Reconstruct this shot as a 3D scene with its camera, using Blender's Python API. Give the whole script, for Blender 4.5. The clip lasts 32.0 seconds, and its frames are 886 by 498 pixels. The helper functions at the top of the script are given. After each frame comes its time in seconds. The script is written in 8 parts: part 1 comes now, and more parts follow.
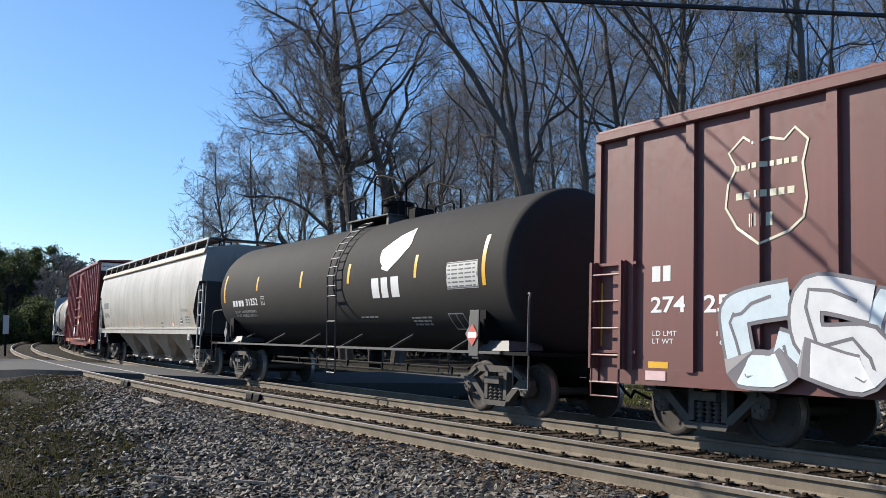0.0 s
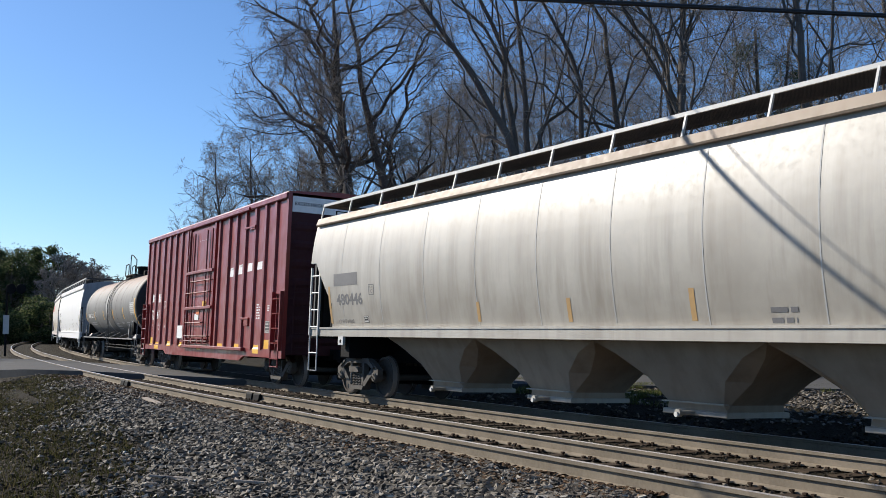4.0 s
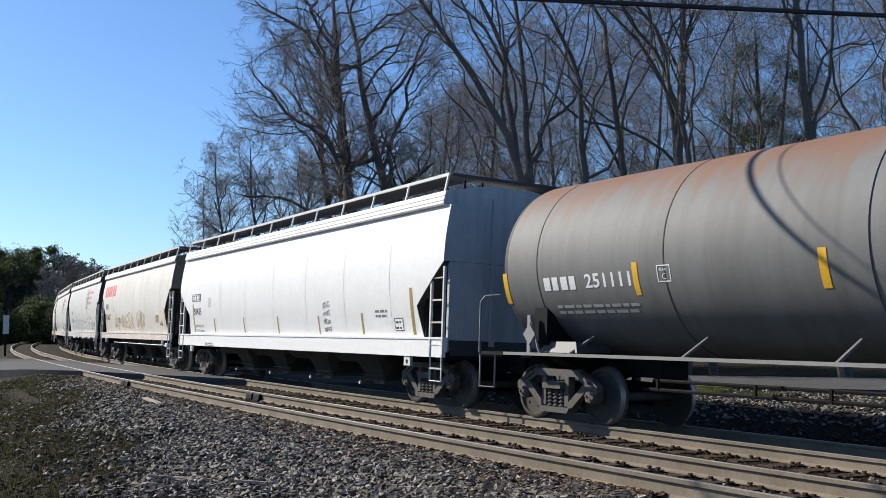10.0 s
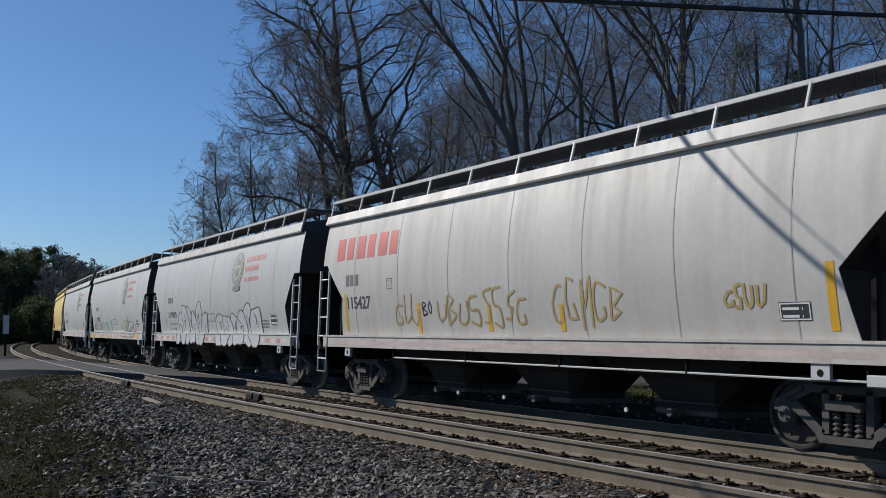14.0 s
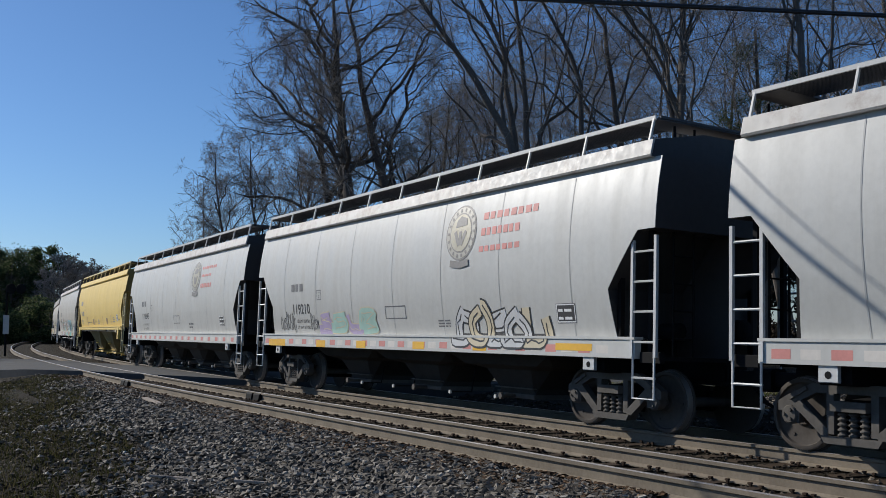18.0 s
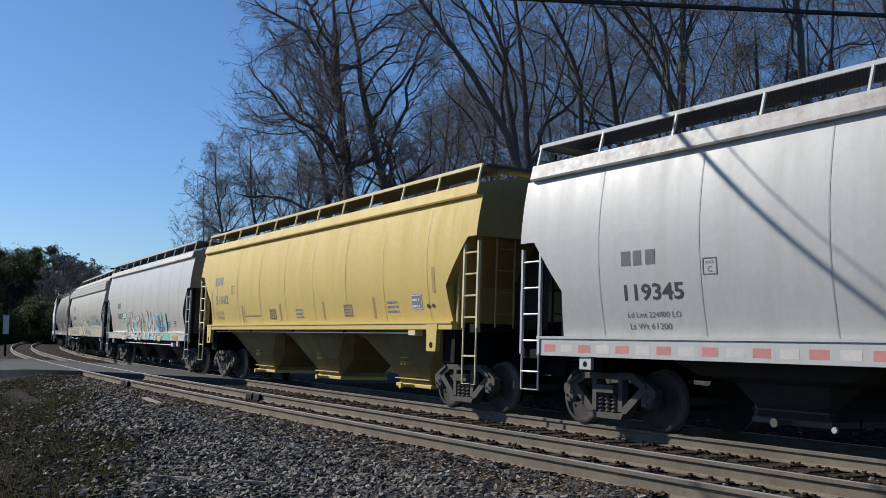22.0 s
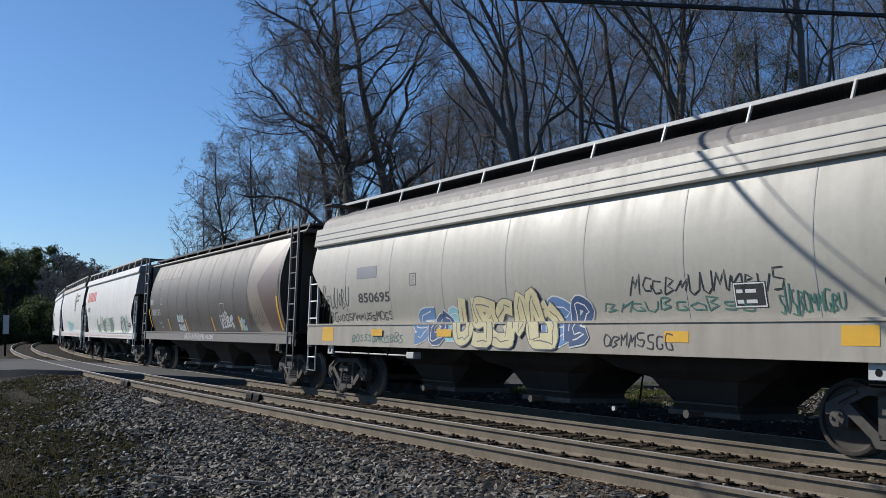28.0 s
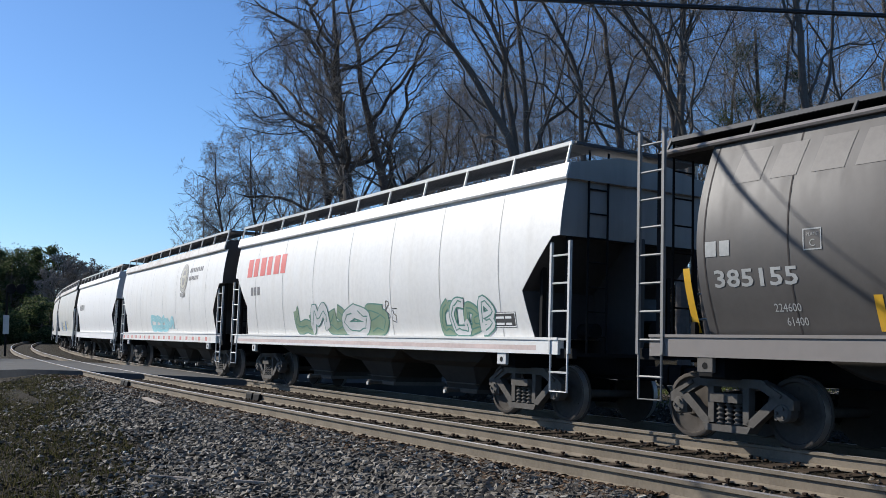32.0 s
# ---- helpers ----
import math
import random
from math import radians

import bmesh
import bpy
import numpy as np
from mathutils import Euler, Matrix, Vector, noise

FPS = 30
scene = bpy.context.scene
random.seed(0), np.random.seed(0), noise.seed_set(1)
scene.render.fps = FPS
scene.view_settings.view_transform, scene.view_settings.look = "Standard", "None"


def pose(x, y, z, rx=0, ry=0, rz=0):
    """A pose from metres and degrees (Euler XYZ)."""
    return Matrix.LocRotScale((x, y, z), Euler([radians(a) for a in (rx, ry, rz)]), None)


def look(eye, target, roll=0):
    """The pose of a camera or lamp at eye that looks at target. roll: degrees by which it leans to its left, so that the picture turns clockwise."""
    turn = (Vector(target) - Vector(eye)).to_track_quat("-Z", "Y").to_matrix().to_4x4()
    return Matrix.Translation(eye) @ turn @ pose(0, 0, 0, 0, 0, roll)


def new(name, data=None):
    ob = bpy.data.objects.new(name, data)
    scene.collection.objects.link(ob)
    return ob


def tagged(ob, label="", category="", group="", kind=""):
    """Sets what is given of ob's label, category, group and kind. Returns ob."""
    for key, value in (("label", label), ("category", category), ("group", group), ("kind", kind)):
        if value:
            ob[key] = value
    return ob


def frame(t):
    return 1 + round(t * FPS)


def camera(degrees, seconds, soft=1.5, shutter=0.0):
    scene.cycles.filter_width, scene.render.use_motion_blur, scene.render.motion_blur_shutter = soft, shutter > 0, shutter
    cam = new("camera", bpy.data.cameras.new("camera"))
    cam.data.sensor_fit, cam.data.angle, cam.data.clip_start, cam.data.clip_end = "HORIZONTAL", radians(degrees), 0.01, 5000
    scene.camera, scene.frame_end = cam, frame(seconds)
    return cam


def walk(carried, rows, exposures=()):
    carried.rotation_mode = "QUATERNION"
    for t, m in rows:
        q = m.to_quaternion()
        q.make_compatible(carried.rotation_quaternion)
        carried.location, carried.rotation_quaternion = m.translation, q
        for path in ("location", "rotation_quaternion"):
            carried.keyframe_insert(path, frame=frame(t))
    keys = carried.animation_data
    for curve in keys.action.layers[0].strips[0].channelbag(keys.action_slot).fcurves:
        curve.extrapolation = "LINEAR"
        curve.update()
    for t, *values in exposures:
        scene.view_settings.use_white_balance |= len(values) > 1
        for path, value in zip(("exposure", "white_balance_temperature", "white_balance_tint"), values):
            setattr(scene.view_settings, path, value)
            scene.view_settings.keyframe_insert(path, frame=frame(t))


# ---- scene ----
# A freight train rounds a curve past a fixed camera beside a double track, in winter sun.
# Plan: metres, z = 0 at the rail tops of the train's track. s runs along that track in the train's direction,
# lat is the distance from its centre towards the camera.
FOV = 48.47
EYE = Vector((0.0, 0.0, 1.5508))
PITCH = 0.0818
cam = camera(FOV, 32.0, soft=0.55)
VIEW = look(EYE, EYE + Vector((0.0, math.cos(PITCH), math.sin(PITCH))), 0.0)
walk(cam, [(0.0, VIEW), (32.0, VIEW)], exposures=[(t, e, 6400 if t < 10.5 else 6080, 10) for t, e in ((0.0, 0.7), (1.0, 0.95), (2.0, 0.98), (3.0, 0.58), (6.0, 0.5), (7.0, 0.54), (8.0, 0.66), (9.0, 0.76), (10.0, 0.6), (11.0, -0.22), (12.0, -0.45), (13.0, -0.3), (17.0, -0.15), (18.0, -0.08), (20.0, -0.16), (22.0, 0.04), (24.0, 0.2), (25.0, 0.07), (28.0, 0.05), (30.0, 0.33), (32.0, 0.38))])

# ---- light ----
SUN_AZ = radians(-58.0)      # from +y towards +x
SUN_EL = radians(30.0)
world = bpy.data.worlds.new("sky")
scene.world = world
world.use_nodes = True
wn = world.node_tree.nodes
sky = wn.new("ShaderNodeTexSky")
sky.sky_type = "NISHITA"
sky.sun_disc = False
sky.sun_elevation = SUN_EL
sky.sun_rotation = SUN_AZ
sky.air_density, sky.dust_density, sky.ozone_density = 1.0, 0.3, 8.0
wn["Background"].inputs["Strength"].default_value = 0.094
world.node_tree.links.new(sky.outputs[0], wn["Background"].inputs["Color"])
sun_dir = Vector((math.sin(SUN_AZ) * math.cos(SUN_EL), math.cos(SUN_AZ) * math.cos(SUN_EL), math.sin(SUN_EL)))
sun = new("sun", bpy.data.lights.new("sun", "SUN"))
sun.data.energy, sun.data.angle, sun.data.color = 5.0, radians(0.53), (1.0, 0.92, 0.80)
sun.matrix_world = look(sun_dir * 60, (0, 0, 0))

# ---- the line of the track ----
CLOSE, AZ, K0, K1 = 11.4114, 0.9955, 0.002096978, 2.0613e-06
CANT = 0.0376
SPACING, RISE = 3.9626, 0.1748   # the nearer track: its distance, and how much higher it lies
HALF = 0.755
_S = np.arange(-440.0, 340.01, 0.25)
_c = np.clip(_S, -115.0, 25.0)
_th = AZ - (K0 * _c + K1 * _c ** 2 / 2) - (K0 + K1 * _c) * (_S - _c)
_i0 = int(np.argmin(np.abs(_S)))
_X = np.concatenate([[0], np.cumsum((np.cos(_th[1:]) + np.cos(_th[:-1])) / 2 * 0.25)])
_Y = np.concatenate([[0], np.cumsum(-(np.sin(_th[1:]) + np.sin(_th[:-1])) / 2 * 0.25)])
_X += CLOSE * math.sin(AZ) - _X[_i0]
_Y += CLOSE * math.cos(AZ) - _Y[_i0]


def on_line(s, lat=0.0, z=0.0):
    """The place at s along the track and lat metres from its centre towards the camera."""
    x, y, th = np.interp(s, _S, _X), np.interp(s, _S, _Y), np.interp(s, _S, _th)
    return Vector((float(x - math.sin(th) * lat), float(y - math.cos(th) * lat), z))


def heading(s):
    """Degrees by which the track's direction turns from +x."""
    return -math.degrees(float(np.interp(s, _S, _th)))


def gone(t):
    """How far the train has gone by t seconds."""
    u = (t - 16.0) / 16.0
    return 7.3753 * (t - 14.0) + 0.0117 * (t - 14.0) ** 2 - 1.547 * u ** 2 + 0.064 * u ** 3 - 0.827 * u ** 4 - 0.12 * u ** 5 + 0.12 * u ** 6


# ---- materials ----
def material(name, build):
    m = bpy.data.materials.new(name)
    m.use_nodes = True
    nt = m.node_tree
    build(nt, nt.nodes, nt.links, nt.nodes["Principled BSDF"])
    return m


def noise_node(nt, scale, detail=4.0, rough=0.55, stretch=(1, 1, 1)):
    """Noise in the object's own space, in metres."""
    tc = nt.nodes.new("ShaderNodeTexCoord")
    mp = nt.nodes.new("ShaderNodeMapping")
    mp.inputs["Scale"].default_value = stretch
    nz = nt.nodes.new("ShaderNodeTexNoise")
    nz.inputs["Scale"].default_value = scale
    nz.inputs["Detail"].default_value = detail
    nz.inputs["Roughness"].default_value = rough
    nt.links.new(tc.outputs["Object"], mp.inputs["Vector"])
    nt.links.new(mp.outputs[0], nz.inputs["Vector"])
    return nz.outputs["Fac"]


def ramp(nt, fac, stops):
    r = nt.nodes.new("ShaderNodeValToRGB")
    while len(r.color_ramp.elements) < len(stops):
        r.color_ramp.elements.new(0.5)
    for e, (p, c) in zip(r.color_ramp.elements, stops):
        e.position = p
        e.color = (*c, 1.0) if len(c) == 3 else c
    nt.links.new(fac, r.inputs["Fac"])
    return r.outputs["Color"]


def mixed(nt, fac, a, b, kind="MIX"):
    n = nt.nodes.new("ShaderNodeMix")
    n.data_type, n.blend_type = "RGBA", kind
    for socket, v in ((n.inputs[0], fac), (n.inputs[6], a), (n.inputs[7], b)):
        if isinstance(v, (int, float)):
            socket.default_value = v
        elif isinstance(v, tuple):
            socket.default_value = (*v, 1.0)
        else:
            nt.links.new(v, socket)
    return n.outputs[2]


def bumped(nt, bsdf, height, strength, distance=0.02):
    b = nt.nodes.new("ShaderNodeBump")
    b.inputs["Strength"].default_value = strength
    b.inputs["Distance"].default_value = distance
    nt.links.new(height, b.inputs["Height"])
    nt.links.new(b.outputs[0], bsdf.inputs["Normal"])


def grey(v):
    return (v, v, v)


def paint(name, colour, rough=0.45, dirt=0.35, dirt_colour=(0.16, 0.13, 0.10), streak=0.25, rust=0.0, metal=0.0, buckle=0.0, even=False, coat=0.0, coat_rough=0.42):
    """Weathered paint on sheet metal: blotches, downward streaks, a little rust, slightly buckled plates."""
    def build(nt, nodes, links, b):
        big = noise_node(nt, 0.55, 5.0)
        fine = noise_node(nt, 9.0, 6.0, 0.65)
        run = noise_node(nt, 2.2, 4.0, 0.6, (1.6, 1.6, 0.12))
        col = mixed(nt, ramp(nt, big, [(0.35, grey(0.0)), (0.75, grey(dirt))]), colour, dirt_colour)
        col = mixed(nt, ramp(nt, run, [(0.45, grey(0.0)), (0.8, grey(streak))]), col, dirt_colour)
        col = mixed(nt, ramp(nt, fine, [(0.3, grey(0.18)), (0.6, grey(0.0))]), col, tuple(c * 0.55 for c in colour))
        if rust > 0:
            col = mixed(nt, ramp(nt, noise_node(nt, 1.3, 7.0, 0.7), [(0.72 - rust * 0.3, grey(0.0)), (0.78, grey(1.0))]), col, (0.14, 0.055, 0.025))
        links.new(col, b.inputs["Base Color"])
        b.inputs["Metallic"].default_value = metal
        b.inputs["Coat Weight"].default_value = coat
        b.inputs["Coat Roughness"].default_value = coat_rough
        b.inputs["Specular IOR Level"].default_value = 0.9 if coat else 0.5
        if even:
            links.new(ramp(nt, run, [(0.4, grey(rough - 0.06)), (0.7, grey(rough + 0.06))]), b.inputs["Roughness"])
        else:
            links.new(ramp(nt, fine, [(0.3, grey(rough - 0.08)), (0.75, grey(min(1, rough + 0.15)))]), b.inputs["Roughness"])
        bumped(nt, b, noise_node(nt, 0.9 if buckle or even else 14.0, 2.0), buckle or (0.12 if even else 0.03), 0.12 if buckle else 0.02 if even else 0.004)
    return material(name, build)


def plain(name, colour, rough=0.6, metal=0.0, vary=0.25, scale=14.0, bump=0.15, dist=0.006):
    def build(nt, nodes, links, b):
        f = noise_node(nt, scale, 6.0, 0.65)
        g = noise_node(nt, scale / 12, 4.0)
        col = mixed(nt, ramp(nt, f, [(0.3, grey(vary)), (0.7, grey(0.0))]), colour, tuple(c * 0.45 for c in colour))
        col = mixed(nt, ramp(nt, g, [(0.4, grey(0.0)), (0.75, grey(vary))]), col, tuple(min(1, c * 1.5 + 0.01) for c in colour))
        links.new(col, b.inputs["Base Color"])
        b.inputs["Roughness"].default_value = rough
        b.inputs["Metallic"].default_value = metal
        if rough >= 0.8:
            b.inputs["Specular IOR Level"].default_value = 0.12
        bumped(nt, b, f, bump, dist)
    return material(name, build)


def by_piece(name, stops, rough=0.85, scale=30.0, island=True, thin=0.0):
    """Loose pieces, each of its own shade."""
    def build(nt, nodes, links, b):
        if island:
            r = nodes.new("ShaderNodeNewGeometry").outputs["Random Per Island"]
        else:
            r = nodes.new("ShaderNodeObjectInfo").outputs["Random"]
        f = noise_node(nt, scale, 5.0, 0.65)
        col = mixed(nt, ramp(nt, f, [(0.35, grey(0.45)), (0.65, grey(0.0))]), ramp(nt, r, stops), tuple(c * 0.4 for c in stops[0][1]))
        links.new(col, b.inputs["Base Color"])
        b.inputs["Roughness"].default_value = rough
        b.inputs["Specular IOR Level"].default_value = 0.15
        if thin:
            # leaves and blades let light through
            t = nodes.new("ShaderNodeBsdfTranslucent")
            links.new(col, t.inputs["Color"])
            mix = nodes.new("ShaderNodeMixShader")
            mix.inputs[0].default_value = thin
            links.new(b.outputs[0], mix.inputs[1])
            links.new(t.outputs[0], mix.inputs[2])
            links.new(mix.outputs[0], nodes["Material Output"].inputs["Surface"])
        bumped(nt, b, f, 0.3, 0.01)
    return material(name, build)


M_BLACK = plain("black_running_gear", (0.009, 0.009, 0.0095), 0.8)
# default for hopper bays: near black under any body colour
M_BAY = plain("dark_bay_paint", (0.045, 0.041, 0.037), 0.8, 0.0, 0.5, 8.0)
M_IRON = plain("greasy_cast_iron", (0.12, 0.11, 0.098), 0.82, 0.0, 0.5)
M_WHEEL = plain("wheel_steel", (0.085, 0.074, 0.064), 0.85, 0.0, 0.5)
M_TREAD = plain("bright_tread", (0.40, 0.38, 0.36), 0.45, 0.6, 0.2)
M_GALV = plain("galvanised_grating", (0.06, 0.06, 0.065), 0.6, 0.3)
M_GRIME = plain("grimy_grey_rail", (0.20, 0.195, 0.185), 0.6)
M_LADDER = plain("pale_ladder_paint", (0.55, 0.55, 0.53), 0.5)
M_YELLOW = plain("yellow_reflector", (0.80, 0.44, 0.03), 0.4, 0.0, 0.2)
M_OLIVE = plain("dull_olive_yellow_reflector", (0.30, 0.25, 0.05), 0.5, 0.0, 0.3)
M_WHITE = plain("white_lettering", (0.80, 0.80, 0.78), 0.5, 0.0, 0.2)
M_INK = plain("black_lettering", (0.03, 0.03, 0.033), 0.6, 0.0, 0.2)
M_RED = plain("faded_red_lettering", (0.62, 0.10, 0.075), 0.5, 0.0, 0.25)
M_FRED = plain("weathered_red_lettering", (0.60, 0.22, 0.19), 0.6, 0.0, 0.4, 6.0)
M_PINK = plain("faded_red_stripe", (0.56, 0.22, 0.19), 0.6, 0.0, 0.3)
M_GOLD = plain("pale_gold_emblem", (0.50, 0.45, 0.33), 0.4, 0.1, 0.3)
M_EMB = plain("worn_emblem_ink", (0.25, 0.235, 0.215), 0.55, 0.0, 0.4)
M_GREYT = plain("grey_lettering", (0.22, 0.23, 0.25), 0.6, 0.0, 0.25)
M_SEAM = plain("weld_seam", (0.40, 0.40, 0.385), 0.6)
M_RAIL = plain("rusty_rail_side", (0.21, 0.175, 0.13), 0.8, 0.0, 0.5, 25.0)
M_RAILTOP = plain("worn_rail_head", (0.50, 0.46, 0.42), 0.4, 0.6, 0.2)
M_RUSTY = plain("rusty_track_steel", (0.05, 0.033, 0.022), 0.85, 0.0, 0.4)
M_TIE = plain("creosoted_tie", (0.06, 0.043, 0.029), 0.9, 0.0, 0.5, 12.0, 0.4, 0.02)
M_ASPHALT = plain("asphalt", (0.085, 0.083, 0.08), 0.9, 0.0, 0.3, 40.0, 0.3)
M_STONE = by_piece("ballast_stone", [(0.0, (0.024, 0.021, 0.018)), (0.4, (0.09, 0.076, 0.058)), (0.75, (0.225, 0.193, 0.15)), (0.93, (0.31, 0.272, 0.22)), (1.0, (0.52, 0.47, 0.39))], 0.7)
# darker stone: grime between the rails, painted-in shade beyond them
M_FOULSHADE = by_piece("fouled_shaded_ballast", [(0.0, (0.018, 0.014, 0.010)), (0.5, (0.055, 0.042, 0.029)), (0.85, (0.12, 0.092, 0.064)), (1.0, (0.28, 0.23, 0.17))])
M_BANK = by_piece("rubble", [(0.0, (0.05, 0.042, 0.033)), (0.5, (0.15, 0.13, 0.105)), (1.0, (0.40, 0.35, 0.28))])
M_LITTER = by_piece("dead_leaf", [(0.0, (0.03, 0.02, 0.012)), (0.85, (0.09, 0.065, 0.04)), (1.0, (0.3, 0.24, 0.16))])
M_DEAD = by_piece("brown_leaf", [(0.0, (0.05, 0.028, 0.014)), (0.7, (0.13, 0.075, 0.038)), (1.0, (0.32, 0.22, 0.13))])
M_GRASS = by_piece("grass_blade", [(0.0, (0.05, 0.07, 0.018)), (0.6, (0.13, 0.15, 0.045)), (1.0, (0.27, 0.24, 0.11))], thin=0.5)
M_PINE = by_piece("evergreen_leaf", [(0.0, (0.025, 0.042, 0.018)), (0.6, (0.07, 0.10, 0.04)), (1.0, (0.18, 0.19, 0.09))], thin=0.35)
M_BARK = plain("grey_brown_bark", (0.13, 0.113, 0.098), 0.95, 0.0, 0.5, 6.0, 0.6, 0.05)
M_TWIG = plain("bare_twigs", (0.26, 0.237, 0.212), 0.95, 0.0, 0.3)
M_WIRE = plain("black_cable", (0.01, 0.01, 0.01), 0.6)


M_DRY = by_piece("dry_grass", [(0.0, (0.018, 0.022, 0.008)), (0.6, (0.045, 0.046, 0.018)), (1.0, (0.12, 0.10, 0.055))], thin=0.5)
M_CREAMT = plain("cream_lettering", (0.72, 0.68, 0.50), 0.5, 0.0, 0.2)
M_FADED = plain("faded_black_stencil", (0.13, 0.13, 0.135), 0.65, 0.0, 0.35)
M_OLDLOGO = plain("faded_old_lettering", (0.15, 0.135, 0.12), 0.6, 0.0, 0.4)
M_GREYW = plain("worn_white_stencil", (0.42, 0.42, 0.40), 0.6, 0.0, 0.4)
M_PALE = plain("pale_data_field", (0.55, 0.55, 0.52), 0.6, 0.0, 0.25)
M_PINKW = plain("pale_pink_paint", (0.72, 0.48, 0.47), 0.6, 0.0, 0.3)
M_PINKF = plain("very_faded_pink_stripe", (0.56, 0.44, 0.40), 0.6, 0.0, 0.4)
M_CREAMS = plain("cream_stripe", (0.62, 0.58, 0.52), 0.6, 0.0, 0.2)
M_ORANGE = plain("orange_tag", (0.75, 0.20, 0.05), 0.5, 0.0, 0.2)
M_TAN = plain("tan_reflector", (0.46, 0.29, 0.12), 0.5, 0.0, 0.3)
M_TEAL = plain("teal_spray", (0.16, 0.52, 0.45), 0.5, 0.0, 0.3, 5.0)
M_GOLDR = plain("dull_gold_ring", (0.46, 0.43, 0.36), 0.45, 0.05, 0.3)
M_SEAMY = plain("yellow_seam", (0.60, 0.43, 0.12), 0.5)
M_SEAMD = plain("dark_seam", (0.07, 0.06, 0.055), 0.85)
M_YLAD = plain("pale_yellow_ladder", (0.72, 0.60, 0.33), 0.5)
M_CREAMP = plain("cream_end_band", (0.22, 0.185, 0.145), 0.5, 0.0, 0.25, 6.0)
M_WEDGE = plain("rust_brown_wedge", (0.115, 0.074, 0.06), 0.5, 0.0, 0.25, 6.0)
SPRAY = {}
for key, colour in (("ice", (0.62, 0.72, 0.76)), ("white", (0.72, 0.72, 0.71)), ("ochre", (0.46, 0.33, 0.12)), ("lilac", (0.42, 0.34, 0.50)), ("mint", (0.38, 0.56, 0.48)),
                    ("sand", (0.60, 0.52, 0.36)), ("peach", (0.66, 0.47, 0.34)), ("navy", (0.05, 0.09, 0.20)), ("blue", (0.13, 0.25, 0.46)), ("cream", (0.70, 0.62, 0.36)),
                    ("moss", (0.20, 0.28, 0.18)), ("aqua", (0.30, 0.58, 0.62)), ("black", (0.025, 0.025, 0.028)), ("silver", (0.56, 0.56, 0.55)), ("pine", (0.07, 0.20, 0.16))):
    SPRAY[key] = plain(key + "_spray_paint", colour, 0.5, 0.0, 0.3, 5.0)


# ---- mesh building ----
class Mesh:
    """Vertices and faces of one part, gathered before it becomes a mesh."""

    def __init__(self):
        self.v, self.f = [], []

    def add(self, verts, faces):
        n = len(self.v)
        self.v += [tuple(p) for p in verts]
        self.f += [tuple(i + n for i in f) for f in faces]
        return self

    def box(self, x0, x1, y0, y1, z0, z1, b=0.0):
        """A box, with its long edges chamfered by b."""
        if b <= 0:
            vs = [(x, y, z) for x in (x0, x1) for y in (y0, y1) for z in (z0, z1)]
            return self.add(vs, [(0, 1, 3, 2), (4, 6, 7, 5), (0, 4, 5, 1), (2, 3, 7, 6), (0, 2, 6, 4), (1, 5, 7, 3)])
        ring = [(y0 + b, z0), (y1 - b, z0), (y1, z0 + b), (y1, z1 - b), (y1 - b, z1), (y0 + b, z1), (y0, z1 - b), (y0, z0 + b)]
        return self.loft([[(x, y, z) for y, z in ring] for x in (x0, x1)])

    def loft(self, rings, closed=True, caps=True):
        n = len(rings[0])
        faces = []
        for r in range(len(rings) - 1):
            for i in range(n if closed else n - 1):
                j = (i + 1) % n
                faces.append((r * n + i, r * n + j, (r + 1) * n + j, (r + 1) * n + i))
        if caps and closed:
            faces += [tuple(reversed(range(n))), tuple(range((len(rings) - 1) * n, len(rings) * n))]
        return self.add([p for r in rings for p in r], faces)

    def tube(self, points, r, n=6, taper=None):
        """A round bar through the points."""
        pts = [Vector(p) for p in points]
        rings = []
        for i, p in enumerate(pts):
            d = (pts[min(i + 1, len(pts) - 1)] - pts[max(i - 1, 0)]).normalized()
            a = d.orthogonal().normalized() if i == 0 else (a - d * a.dot(d)).normalized()
            c = d.cross(a)
            rr = r if taper is None else r + (taper - r) * i / (len(pts) - 1)
            rings.append([p + (a * math.cos(k * math.tau / n) + c * math.sin(k * math.tau / n)) * rr for k in range(n)])
        return self.loft(rings)

    def lathe(self, profile, n=24, axis="x", at=(0, 0, 0)):
        """A turned solid: profile rows of (along, radius)."""
        rings = []
        for a, r in profile:
            ring = []
            for k in range(n):
                c, s = math.cos(k * math.tau / n) * r, math.sin(k * math.tau / n) * r
                p = (a, c, s) if axis == "x" else (s, a, c) if axis == "y" else (c, s, a)
                ring.append(tuple(p[i] + at[i] for i in range(3)))
            rings.append(ring)
        return self.loft(rings)

    def extrude(self, outline, y0, y1):
        """An outline in x and z, made solid from y0 to y1."""
        return self.loft([[(x, y, z) for x, z in outline] for y in (y0, y1)])


def mesh_of(name, m, mat, smooth=False):
    me = bpy.data.meshes.new(name)
    me.from_pydata(m.v, [], m.f)
    for one in (mat if isinstance(mat, (list, tuple)) else [mat]):
        me.materials.append(one)
    if smooth:
        me.polygons.foreach_set("use_smooth", [True] * len(me.polygons))
        me.set_sharp_from_angle(angle=radians(35))
    me.update()
    bm = bmesh.new()
    bm.from_mesh(me)
    bmesh.ops.recalc_face_normals(bm, faces=bm.faces)
    bm.to_mesh(me)
    bm.free()
    return me


